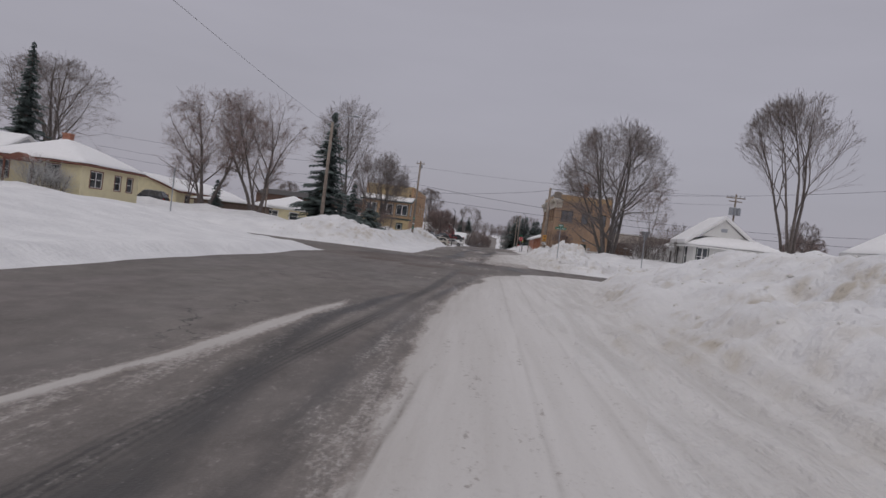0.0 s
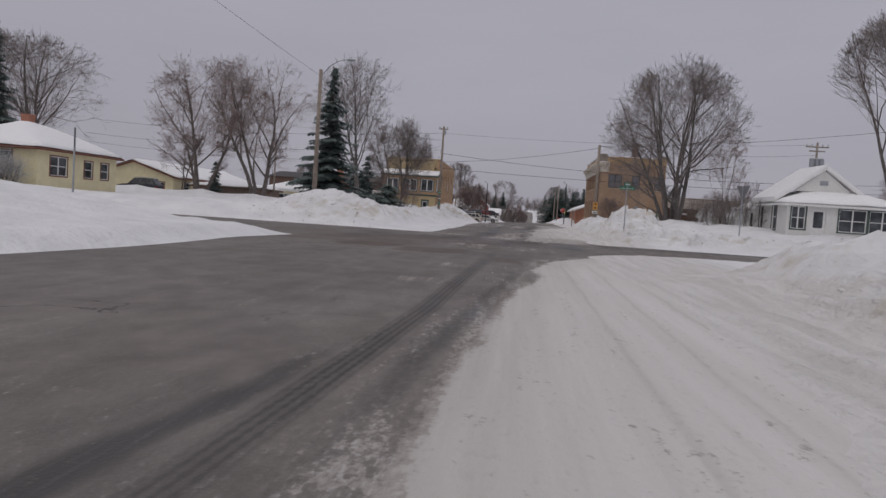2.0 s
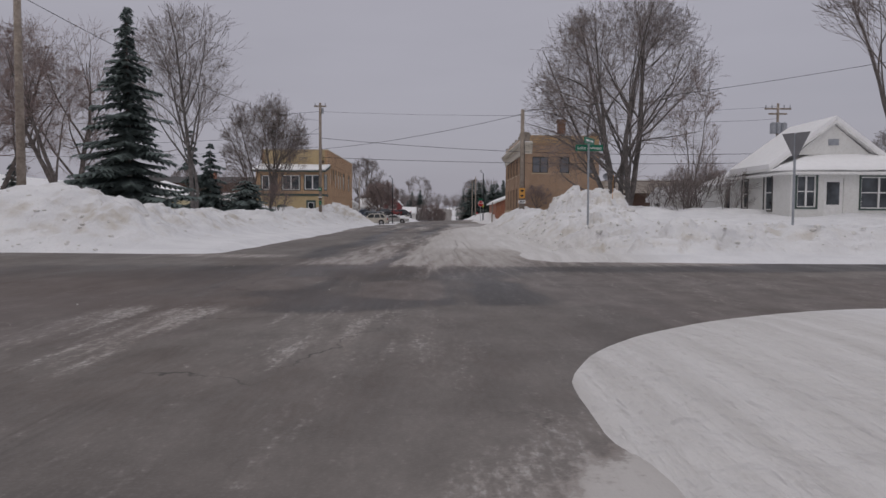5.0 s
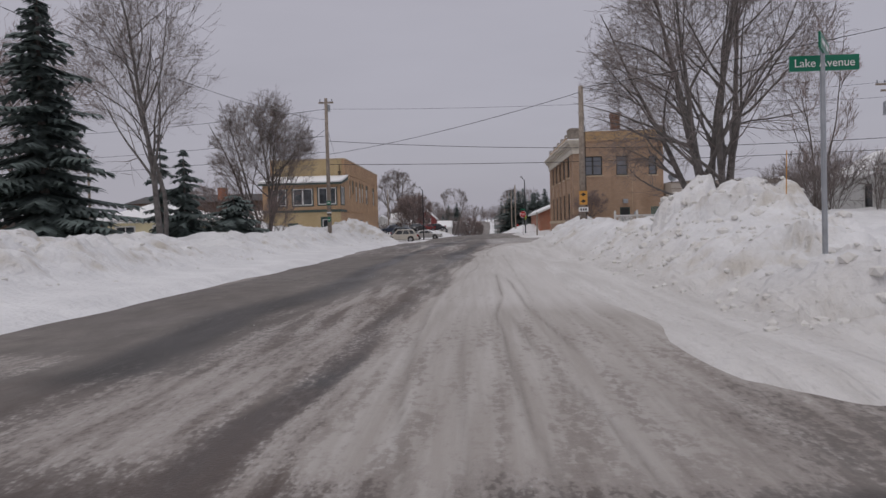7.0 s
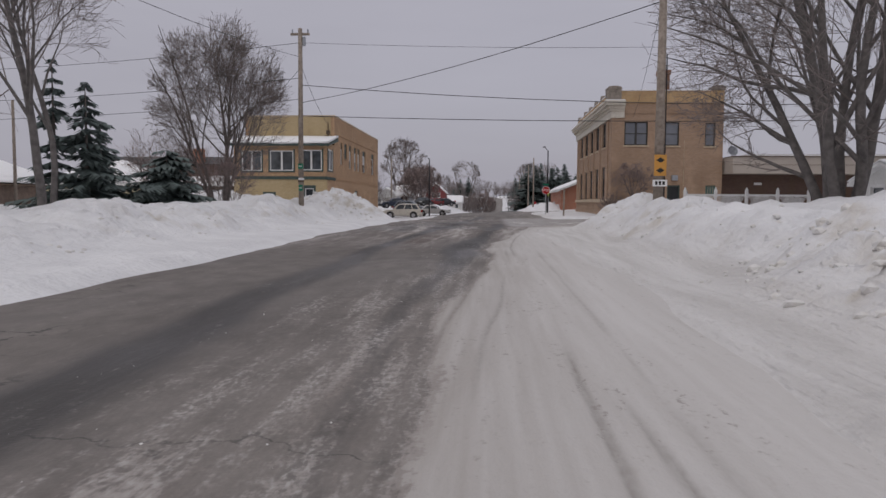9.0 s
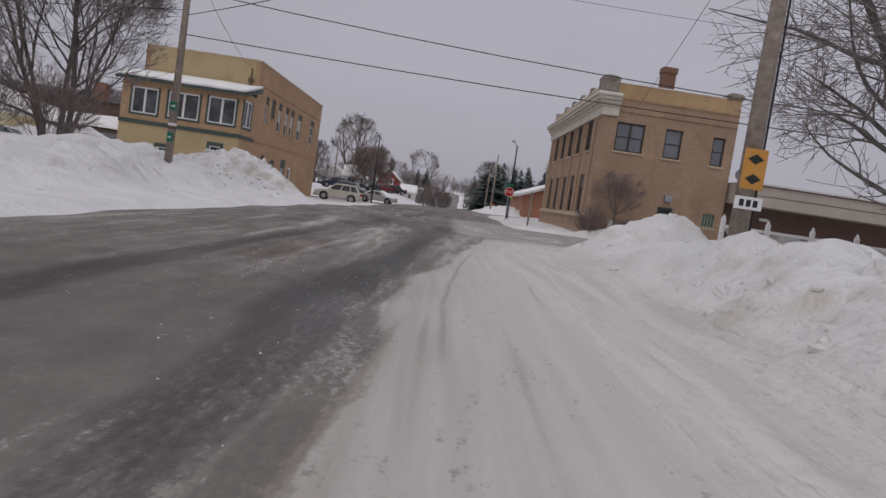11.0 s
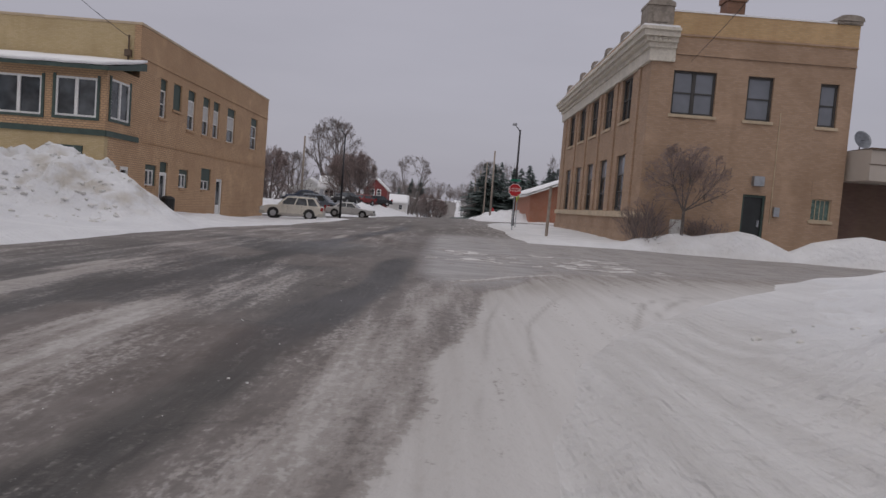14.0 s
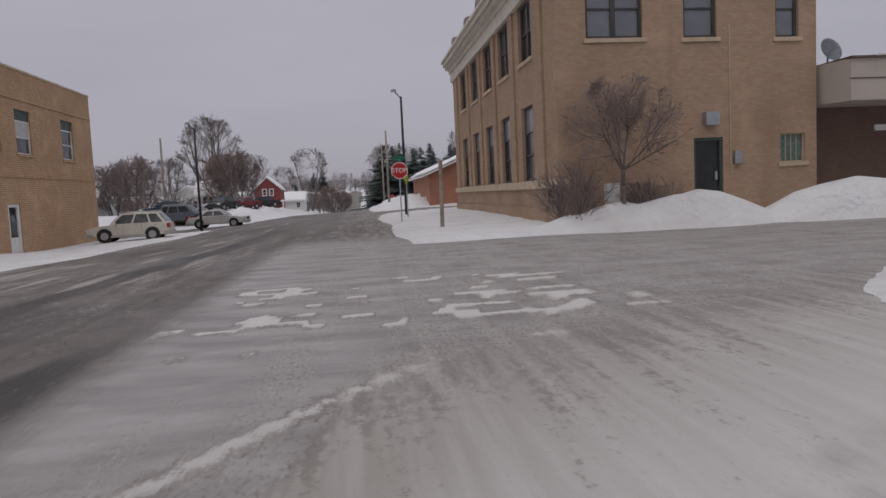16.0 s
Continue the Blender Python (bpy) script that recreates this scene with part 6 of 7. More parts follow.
def poles_and_wires():
    # left far pole
    lp = wooden_pole("weathered wooden utility pole with green sign plates", -9.42, 103.2, 11.2, 0.16)
    bm = bmesh.new()
    box(bm, -0.55, 0.55, -0.06, 0.06, 10.1, 10.22)
    part("crossarm", bm, POLE, lp)
    for x in (-0.45, 0.0, 0.45):
        bm = bmesh.new()
        cyl(bm, (x, 0, 10.22), (x, 0, 10.42), 0.04, 0.05, 8)
        part("insulator", bm, GALV, lp)
    bm = bmesh.new()
    cyl(bm, (0.22, 0, 9.5), (0.22, 0, 10.0), 0.1, 0.1, 10)
    part("switch_can", bm, GALV, lp)
    z = lp.location.z
    for zc, w, h in ((3.35, 0.3, 0.3), (2.1, 0.22, 0.34)):
        bm = bmesh.new()
        box(bm, -w / 2 + 0.02, w / 2 + 0.02, -0.2, -0.17, zc - z - h / 2, zc - z + h / 2)
        bmesh.ops.bevel(bm, geom=bm.edges[:], offset=0.008, segments=1)
        s = part("sign_plate", bm, SIGNGREEN, lp, "green route sign plate")
        bm = bmesh.new()
        box(bm, -w * 0.3 + 0.02, w * 0.25 + 0.02, -0.206, -0.201, zc - z - 0.025, zc - z + 0.025)
        prism(bm, [(w * 0.18, -0.206, zc - z - 0.08), (w * 0.38, -0.206, zc - z), (w * 0.18, -0.206, zc - z + 0.08)], (0, 0.005, 0))
        part("arrow", bm, SIGNWHITE, s)
    for zc in (2.62, 2.48):
        bm = bmesh.new()
        cyl(bm, (0, 0, zc - z - 0.05), (0, 0, zc - z + 0.05), 0.17, 0.17, 14)
        part("band", bm, SIGNWHITE if zc > 2.5 else BROWN, lp)
    # right pole with orange signs
    rp = wooden_pole("thick brown wooden pole with orange sign panel", 7.15, 87.05, 8.3, 0.17)
    z = rp.location.z
    bm = bmesh.new()
    box(bm, -0.2, 0.2, -0.21, -0.19, 2.25 - z, 2.95 - z)
    s = part("sign_panel", bm, SIGNORANGE, rp, "orange warning panel with black marks")
    for zc in (2.43, 2.77):
        bm = bmesh.new()
        prism(bm, [(-0.14, -0.216, zc - z), (0, -0.216, zc - z - 0.09), (0.14, -0.216, zc - z), (0, -0.216, zc - z + 0.09)], (0, 0.005, 0))
        part("mark", bm, BLACK, s)
    bm = bmesh.new()
    box(bm, -0.24, 0.24, -0.21, -0.19, 1.9 - z, 2.12 - z)
    part("number_plate", bm, SIGNWHITE, rp, "small white plate with dark bars")
    bm = bmesh.new()
    for k in range(3):
        box(bm, -0.16 + 0.12 * k, -0.08 + 0.12 * k, -0.216, -0.212, 1.95 - z, 2.07 - z)
    part("bars", bm, BLACK, rp)
    bm = bmesh.new()
    seg(bm, (0.18, -0.05, 0.5), (0.16, -0.05, 5.4), 0.02)
    part("ground_wire", bm, POLEDARK, rp)
    # lamp pole at the first crossing
    p1 = wooden_pole("grey wooden pole with street lamp arm", -12.68, 62.9, 9.4, 0.15)
    p1.name = "street_lamp_pole"
    z = p1.location.z
    bm = bmesh.new()
    pts = [Vector((0.1, 0, 9.1 - z)), Vector((0.6, -0.05, 9.65 - z)), Vector((1.15, -0.1, 9.95 - z)), Vector((1.7, -0.12, 10.05 - z))]
    for a, b in zip(pts, pts[1:]):
        seg(bm, a, b, 0.03, 8)
    seg(bm, (0.1, 0, 8.7 - z), pts[1], 0.015)
    part("lamp_arm", bm, GALV, p1)
    bm = bmesh.new()
    bmesh.ops.create_uvsphere(bm, u_segments=12, v_segments=8, radius=0.2)
    bmesh.ops.scale(bm, vec=(1.5, 0.8, 0.45), verts=bm.verts)
    bmesh.ops.translate(bm, vec=(1.9, -0.12, 10.03 - z), verts=bm.verts)
    part("lamp_head", bm, GALV, p1, smooth=True)
    # transformer pole
    tp = wooden_pole("utility pole with crossarms and grey transformers", 35.0, 108.5, 12.3, 0.16)
    z = tp.location.z
    for k, (w, zz) in enumerate(((1.3, 11.7), (0.9, 11.2))):
        bm = bmesh.new()
        box(bm, -w, w, -0.08, 0.08, zz - z, zz - z + 0.14)
        part("crossarm", bm, POLE, tp)
    for x in (-1.2, -0.6, 0.6, 1.2):
        bm = bmesh.new()
        cyl(bm, (x, 0, 11.84 - z), (x, 0, 12.1 - z), 0.05, 0.06, 8)
        part("insulator", bm, GALV, tp)
    for x in (-0.55, 0.5, -0.05):
        bm = bmesh.new()
        cyl(bm, (x, -0.25, 9.3 - z), (x, -0.25, 10.3 - z), 0.3, 0.3, 12)
        cyl(bm, (x, -0.25, 10.3 - z), (x, -0.25, 10.42 - z), 0.3, 0.12, 12)
        part("transformer", bm, GALV, tp)
    xt = (35.0, 108.5)
    for za, zb, sag in ((8.0, 8.5, 1.8), (6.25, 6.8, 0.85)):
        wire((-9.3, 103.2, za), (58, 96.5, zb), sag, 0.02)
    wire((-9.3, 103.2, 10.4), (*xt, 12.0), 0.6, 0.01)
    wire((-9.4, 103.2, 7.0), (7.15, 87.05, 8.0), 0.3, 0.016)
    for zz in (8.4, 7.2, 10.4):
        wire((-9.5, 103.2, zz), (-60, 112, zz + 0.4), 0.9, 0.014)
    wire((-9.4, 103.2, 9.2), (-12.6, 123.7, 8.1), 0.4, 0.012)
    wire((-9.4, 103.2, 9.0), (-19.95, 123.7, 9.1), 0.5, 0.012)
    wire((-12.68, 62.9, 9.0), (-11.5, -30, 12.5), 1.2, 0.008)
    wire((-12.68, 62.9, 8.4), (-9.42, 103.2, 9.6), 0.9, 0.012)
    wire((7.15, 87.05, 8.2), (35, 108.5, 10.8), 0.5, 0.012)
    wire((7.15, 87.05, 8.2), (30.0, 60, 8.8), 0.6, 0.012)
    wire((7.15, 87.05, 8.1), (13.0, 120.5, 8.3), 0.3, 0.01)
    for x, y, h in ((8.6, 176, 8.5), (8.9, 196, 8.5), (9.2, 220, 8.5), (9.4, 246, 8.5), (-13.5, 170, 8.0), (-33, 112, 8.5), (58, 96.5, 9.2)):
        wooden_pole("distant wooden utility pole", x, y, h, 0.13)
    for x, y, h, s, lab in ((7.79, 139.2, 7.3, 1, "dark metal street lamp with short arm"), (-5.9, 149.6, 7.0, -1, "dark metal street lamp beside parked cars")):
        zz = gz(x, y) - 0.1
        t = thing("street_lamp", lab, "street lamp", x, y, zz, "street lamps")
        bm = bmesh.new()
        cyl(bm, (0, 0, 0), (0, 0, h - zz - 0.3), 0.095, 0.06, 10)
        part("shaft", bm, POLEDARK, t, smooth=True)
        bm = bmesh.new()
        seg(bm, (0, 0, h - zz - 0.4), (-0.35, 0, h - zz), 0.03)
        part("arm", bm, POLEDARK, t)
        bm = bmesh.new()
        box(bm, -0.55, -0.25, -0.1, 0.1, h - zz - 0.03, h - zz + 0.12)
        bmesh.ops.bevel(bm, geom=bm.edges[:], offset=0.03, segments=2)
        part("lamp_head", bm, GALV, t)


def post(t, h, mat=None, r=0.03):
    bm = bmesh.new()
    box(bm, -r, r, -r * 0.6, r * 0.6, -0.6, h)
    part("post", bm, mat or GALV, t)


def signs():
    # street name sign
    z = gz(5.85, 59.55)
    t = thing("street_name_sign", "two green street name plates on grey steel post", "street sign", 5.85, 59.55, z)
    h = 3.32 - z
    bm = bmesh.new()
    cyl(bm, (0, 0, -0.6), (-0.02, 0, h), 0.032, 0.03, 10)
    part("post", bm, GALV, t)
    bm = bmesh.new()
    box(bm, -0.4, 0.4, -0.012, 0.012, h - 0.31, h - 0.13)
    p = part("name_plate", bm, SIGNGREEN, t, "green plate with white lettering")
    text_part("Lake Avenue", 0.135, SIGNWHITE, p, pose(0, -0.016, h - 0.222, 90))
    bm = bmesh.new()
    box(bm, -0.4, 0.4, -0.012, 0.012, h - 0.11, h + 0.07)
    q = part("name_plate", bm, SIGNGREEN, t, "green plate set across the other")
    q.matrix_basis = pose(0, 0, 0, 0, 0, 58)
    bm = bmesh.new()
    for k in range(2):
        box(bm, -0.3 + 0.36 * k, -0.02 + 0.3 * k, -0.018, -0.014, h - 0.045, h + 0.01)
    part("bars", bm, SIGNWHITE, q)
    # yield signs seen from behind
    for x, y, top, lab in ((-17.1, 45.78, 3.45, "back of grey triangular sign on snowbank"), (12.05, 59.9, 3.62, "back of grey triangular sign beside side street")):
        z = gz(x, y)
        t = thing("yield_sign", lab, "road sign", x, y, z, "yield signs")
        post(t, top - z)
        w = 0.44
        disc_sign("plate", SIGNBACK, t, [(-w, 0), (w, 0), (0.04, -w * 1.75), (-0.04, -w * 1.75)], 0.006, pose(0, -0.03, top - z, 0, 0, -58))
    # stop sign at the far crossing
    z = gz(6.96, 131.0)
    t = thing("stop_sign", "red octagonal stop sign on steel post", "road sign", 6.96, 131.0, z)
    post(t, 2.6 - z)
    c = 2.54 - z
    oct8 = lambda r: [(r * math.cos(math.pi / 8 + k * math.pi / 4), r * math.sin(math.pi / 8 + k * math.pi / 4)) for k in range(8)]  # noqa: E731
    s = disc_sign("border", SIGNWHITE, t, oct8(0.40), 0.004, pose(0, -0.034, c))
    disc_sign("face", SIGNRED, t, oct8(0.37), 0.003, pose(0, -0.038, c))
    text_part("STOP", 0.29, SIGNWHITE, t, pose(0, -0.042, c, 90))
    bm = bmesh.new()
    box(bm, -0.28, 0.28, -0.01, 0.01, c + 0.5, c + 0.64)
    part("name_plate", bm, SIGNGREEN, t, "green street name plate")
    t = thing("crossing_sign", "lime green diamond sign turned edge-on", "road sign", 7.55, 135.0, gz(7.55, 135))
    post(t, 2.4)
    disc_sign("plate", SIGNLIME, t, [(-0.42, 0), (0, -0.42), (0.42, 0), (0, 0.42)], 0.006, pose(0, -0.02, 2.0, 0, 0, 68))
    z = gz(7.9, 123.6)
    t = thing("wooden_post", "plain weathered wooden post in the snow", "post", 7.9, 123.6, z)
    bm = bmesh.new()
    cyl(bm, (0, 0, -0.4), (0.03, 0, 2.35), 0.075, 0.07, 10)
    part("shaft", bm, POLE, t)
    # hydrant
    z = gz(9.3, 182.0)
    t = thing("fire_hydrant", "red fire hydrant standing in snow", "hydrant", 9.3, 182.0, z)
    bm = bmesh.new()
    cyl(bm, (0, 0, -0.2), (0, 0, 0.55), 0.13, 0.12, 12)
    cyl(bm, (0, 0, 0.55), (0, 0, 0.72), 0.15, 0.05, 12)
    part("barrel", bm, SIGNRED, t)
    bm = bmesh.new()
    cyl(bm, (-0.24, 0, 0.42), (0.24, 0, 0.42), 0.06, 0.06, 10)
    part("nozzle", bm, SIGNRED, t)


def fence():
    t = thing("picket_fence", "white fence with posts and lattice in deep snow", "fence")
    y = 96.4
    z = 0.98
    xs = [10.6, 12.0, 13.4, 14.8, 16.2]
    for x in xs:
        bm = bmesh.new()
        box(bm, x - 0.06, x + 0.06, y - 0.06, y + 0.06, z - 1.2, z + 0.95)
        cyl(bm, (x, y, z + 0.95), (x, y, z + 1.12), 0.09, 0.02, 8)
        part("post", bm, WHITE, t)
    for a, b in zip(xs, xs[1:]):
        for zz in (z + 0.72, z + 0.1):
            bm = bmesh.new()
            box(bm, a + 0.06, b - 0.06, y - 0.025, y + 0.025, zz, zz + 0.09)
            part("rail", bm, WHITE, t)
        bm = bmesh.new()
        for k in range(14):
            for s in (-1, 1):
                u = a + 0.08 + (b - a - 0.5) * k / 13
                v0, v1 = Vector((u, y + 0.01 * s, z + 0.19)), Vector((u + 0.34, y + 0.01 * s, z + 0.72))
                if s < 0:
                    v0.z, v1.z = v1.z, v0.z
                seg(bm, v0, v1, 0.014, 4)
        part("lattice", bm, WHITE, t)
    for x, y, s in ((9.2, 92.5, 0.3), (10.6, 94.0, 0.26)):
        b = thing("snow_block", "dirty block of hard ploughed snow", "snow block", x, y, gz(x, y), "snow blocks")
        snow_chunk(b, s, int(x * 10))


def snow_chunk(parent, size, seed):
    rng = random.Random(seed)
    bm = bmesh.new()
    bmesh.ops.create_icosphere(bm, subdivisions=2, radius=size)
    ax = [Vector((rng.gauss(0, 1), rng.gauss(0, 1), rng.gauss(0, 1))).normalized() for _ in range(6)]
    for v in bm.verts:
        for a in ax:
            d = v.co.dot(a) - size * 0.62
            if d > 0:
                v.co -= a * d
        v.co.z *= 0.8
    return part("chunk", bm, CLOD, parent)


CLOD = material("clod", (0.68, 0.67, 0.655), 0.8, vary=0.08, scale=4, bump=0.5, bump_scale=9, alt=(0.48, 0.43, 0.36), alt_mix=0.35)


# ---- cars ----
def car_paint(name, color, metal=0.3):
    return material(name, color, 0.3, metal, vary=0.05, alt=(0.3, 0.28, 0.26), alt_mix=0.25)


TYRE = material("tyre", (0.02, 0.02, 0.02), 0.85, vary=0.2)
RIM = material("rim", (0.4, 0.4, 0.41), 0.35, 0.8, vary=0.1)
LAMP = material("lamp_lens", (0.6, 0.6, 0.58), 0.15, vary=0.05)
TAIL = material("tail_lens", (0.3, 0.015, 0.015), 0.2, vary=0.05)


def car(label, x, y, yaw, length, width, height, paint, lower, kind="suv", group="parked cars"):
    z = gz(x, y)
    t = thing("parked_car", label, "car", x, y, z, group)
    t.rotation_euler = (0, 0, radians(yaw))
    L, W, H = length, width, height
    belt = H * (0.60 if kind == "suv" else 0.62)
    # side outline of the body, front at -L/2
    body = [(-L / 2 + 0.04, 0.32), (-L / 2, 0.5), (-L / 2 + 0.05, belt * 0.78), (-L * 0.38, belt * 0.93), (-L * 0.2, belt), (L * 0.36 if kind == "suv" else L * 0.30, belt * 1.01), (L / 2 - (0.06 if kind == "suv" else 0.1), belt * (1.0 if kind == "suv" else 0.95)), (L / 2, 0.62), (L / 2 - 0.05, 0.32)]
    if kind == "suv":
        cab = [(-L * 0.23, belt), (-L * 0.09, H - 0.05), (L * 0.05, H), (L * 0.36, H - 0.03), (L * 0.47, belt)]
    else:
        cab = [(-L * 0.21, belt), (-L * 0.07, H - 0.05), (L * 0.06, H), (L * 0.17, H - 0.04), (L * 0.33, belt)]

    def loft(outline, w0, w1, zmid):
        bm = bmesh.new()
        rows = []
        for k, s in enumerate((-1, -0.86, 0.86, 1)):
            inner = abs(s) < 0.95
            rows.append([bm.verts.new((px if inner else px * 0.985, s * (w0 + (w1 - w0) * np.clip((pz - zmid) / max(0.01, H - zmid), 0, 1)) / 2, pz if inner else pz * 0.985 + 0.008)) for px, pz in outline])
        for a, b in zip(rows, rows[1:]):
            for i in range(len(outline)):
                j = (i + 1) % len(outline)
                bm.faces.new((a[i], a[j], b[j], b[i]))
        bm.faces.new(rows[0][::-1])
        bm.faces.new(rows[-1])
        return bm

    bm = loft(body, W, W * 0.96, 0.3)
    bmesh.ops.bevel(bm, geom=bm.edges[:], offset=0.025, segments=1, affect="EDGES")
    part("body", bm, paint, t, smooth=False)
    part("cabin", loft(cab, W * 0.93, W * 0.74, belt), paint, t)
    # glass: side panes, windscreen, rear window
    frac = lambda zz: (W * 0.93 + (W * 0.74 - W * 0.93) * (zz - belt) / (H - belt)) / 2  # noqa: E731
    z0, z1 = belt + 0.05, H - 0.12
    fx = lambda p, q, zz: p[0] + (q[0] - p[0]) * (zz - p[1]) / (q[1] - p[1])  # noqa: E731
    front = lambda zz: fx(cab[0], cab[1], zz)  # noqa: E731
    rear = lambda zz: fx(cab[4], cab[3], zz)  # noqa: E731
    splits = [0.02, 0.36, 0.40, 0.70, 0.74, 0.97] if kind == "suv" else [0.03, 0.47, 0.51, 0.93]
    for s in (-1, 1):
        for a, b in zip(splits[::2], splits[1::2]):
            bm = bmesh.new()
            ring = []
            for q, zz in ((a, z0), (b, z0), (b, z1), (a, z1)):
                xx = front(zz) + 0.12 + (rear(zz) - front(zz) - 0.24) * q
                ring.append((xx, s * (frac(zz) + 0.004), zz))
            prism(bm, ring, (0, s * 0.012, 0))
            part("side_window", bm, GLASS, t)
    for p, q, name, sg in ((cab[0], cab[1], "windscreen", -1), (cab[4], cab[3], "rear_window", 1)):
        bm = bmesh.new()
        ring = []
        for f in (0.1, 0.9):
            zz = p[1] + (q[1] - p[1]) * f
            xx = p[0] + (q[0] - p[0]) * f
            w = frac(zz) - 0.07
            ring += [(xx, -w, zz), (xx, w, zz)] if f < 0.5 else [(xx, w, zz), (xx, -w, zz)]
        prism(bm, ring, (sg * 0.015, 0, 0.01))
        part(name, bm, GLASS, t)
    # lower cladding and bumpers
    for a, b, name in ((-L / 2 - 0.05, -L / 2 + 0.35, "front_bumper"), (L / 2 - 0.35, L / 2 + 0.05, "rear_bumper")):
        bm = bmesh.new()
        box(bm, a, b, -W / 2 - 0.01, W / 2 + 0.01, 0.28, 0.52)
        bmesh.ops.bevel(bm, geom=bm.edges[:], offset=0.06, segments=2)
        part(name, bm, lower, t)
    bm = bmesh.new()
    box(bm, -L * 0.26, L * 0.26, -W / 2 - 0.012, W / 2 + 0.012, 0.26, 0.40)
    part("rocker_panel", bm, lower, t)
    bm = bmesh.new()
    box(bm, -L / 2 - 0.02, -L / 2 + 0.02, -W * 0.25, W * 0.25, 0.58, 0.74)
    part("grille", bm, BLACK, t)
    for s in (-1, 1):
        bm = bmesh.new()
        box(bm, -L / 2 - 0.015, -L / 2 + 0.3, s * W / 2 - 0.28 * (s > 0), s * W / 2 + 0.28 * (s < 0) + 0.008 * s, 0.6, 0.78)
        part("headlight", bm, LAMP, t)
        bm = bmesh.new()
        box(bm, L / 2 - 0.16, L / 2 + 0.012, s * W / 2 - 0.2 * (s > 0), s * W / 2 + 0.2 * (s < 0) + 0.004 * s, 0.72, 0.98)
        part("tail_light", bm, TAIL, t)
        bm = bmesh.new()
        box(bm, -L * 0.165, -L * 0.165 + 0.12, s * (W / 2 + 0.09) - 0.09, s * (W / 2 + 0.09) + 0.09, belt + 0.02, belt + 0.15)
        bmesh.ops.bevel(bm, geom=bm.edges[:], offset=0.03, segments=1)
        part("wing_mirror", bm, paint, t)
        for wx in (-L * 0.29, L * 0.285):
            r = 0.36 if kind == "suv" else 0.32
            bm = bmesh.new()
            cyl(bm, (wx, s * (W / 2 - 0.12), r + 0.02), (wx, s * (W / 2 + 0.004), r + 0.02), r + 0.07, r + 0.07, 20)
            part("wheel_arch", bm, BLACK, t)
            bm = bmesh.new()
            cyl(bm, (wx, s * (W / 2 - 0.2), r), (wx, s * (W / 2 + 0.015), r), r, r, 22)
            wh = part("tyre", bm, TYRE, t)
            bm = bmesh.new()
            cyl(bm, (wx, s * (W / 2), r), (wx, s * (W / 2 + 0.022), r), r * 0.66, r * 0.6, 16)
            part("rim", bm, RIM, wh)
    for s in (-1, 1):
        for xx in (-L * 0.07, L * 0.16):
            bm = bmesh.new()
            box(bm, xx - 0.004, xx + 0.004, s * (W / 2 + 0.002) - 0.006, s * (W / 2 + 0.002) + 0.006, 0.42, belt)
            part("door_seam", bm, BLACK, t)
    if kind == "suv":
        for s in (-1, 1):
            bm = bmesh.new()
            seg(bm, (-L * 0.08, s * W * 0.33, H + 0.04), (L * 0.36, s * W * 0.33, H + 0.03), 0.02)
            part("roof_rail", bm, GALV, t)
    return t


# ---- build everything ----
east_corner_building()
flat_annex()
west_block()
grey_shed_row()
poles_and_wires()
signs()
fence()

# houses on the near corners
lh = house("yellow_house", "pale yellow bungalow with snow-laden hip roof and red-brown trim", -48.6, -39.0, 73.4, 84.6, 0.6, 4.35, 2.3, "hip", YELLOW, REDTRIM, 3, 0.5,
           (("e", [(1.6, 3.8, 2.0, 3.6, REDTRIM, 2), (6.2, 7.4, 2.0, 3.5, REDTRIM), (8.7, 9.9, 2.0, 3.5, REDTRIM)]), ("s", [(6.0, 7.4, 2.0, 3.8, REDTRIM), (1.0, 2.3, 2.0, 3.7, REDTRIM), (4.2, 5.1, 1.2, 3.4, "door")])), 0.3)
chimney(lh, -44.5, 79.5, 5.8, 7.4, 0.8)
bm = bmesh.new()
box(bm, -46.0, -43.0, 72.0, 73.38, 3.7, 3.85)
prism(bm, [(-46.2, 71.9, 3.85), (-42.8, 71.9, 3.85), (-44.5, 71.9, 4.5)], (0, 1.6, 0))
part("porch_roof", bm, REDTRIM, lh, "small gabled porch roof")
for xx in (-45.9, -43.1):
    bm = bmesh.new()
    box(bm, xx - 0.07, xx + 0.07, 72.05, 72.2, 0.6, 3.7)
    part("porch_post", bm, REDTRIM, lh)
house("yellow_cottage", "long pale yellow cottage with snowy gable roof", -55.0, -44.2, 106.0, 134.0, 0.5, 3.3, 1.9, "ridge_y", YELLOW, REDTRIM, 4, 0.4,
      (("s", [(7.0, 9.6, 1.3, 2.5, REDTRIM, 2)]), ("e", [(3, 4.5, 1.5, 2.7, REDTRIM), (8, 10, 0.9, 2.6, REDTRIM), (14, 15.5, 1.5, 2.6, REDTRIM)])), 0.3)
house("grey_house", "grey gabled house with snow on dark roof", -66, -53.5, 80, 92, 0.8, 4.4, 2.8, "ridge_x", GREYSIDING, WHITE, 5, 0.4,
      (("s", [(9.0, 10.6, 2.2, 4.0, WHITE)]), ("e", [(4, 5.4, 2.2, 3.8, WHITE)])), 0.25)
house("tan_cottage", "low tan cottage with snowy roof behind spruces", -38, -28, 122, 132, 0.3, 2.9, 2.0, "hip", YELLOW, WHITE, 6, 0.5, (("s", [(2, 4, 1.0, 2.2, WHITE, 2), (6, 7.4, 1.0, 2.2, WHITE)]),), 0.3)
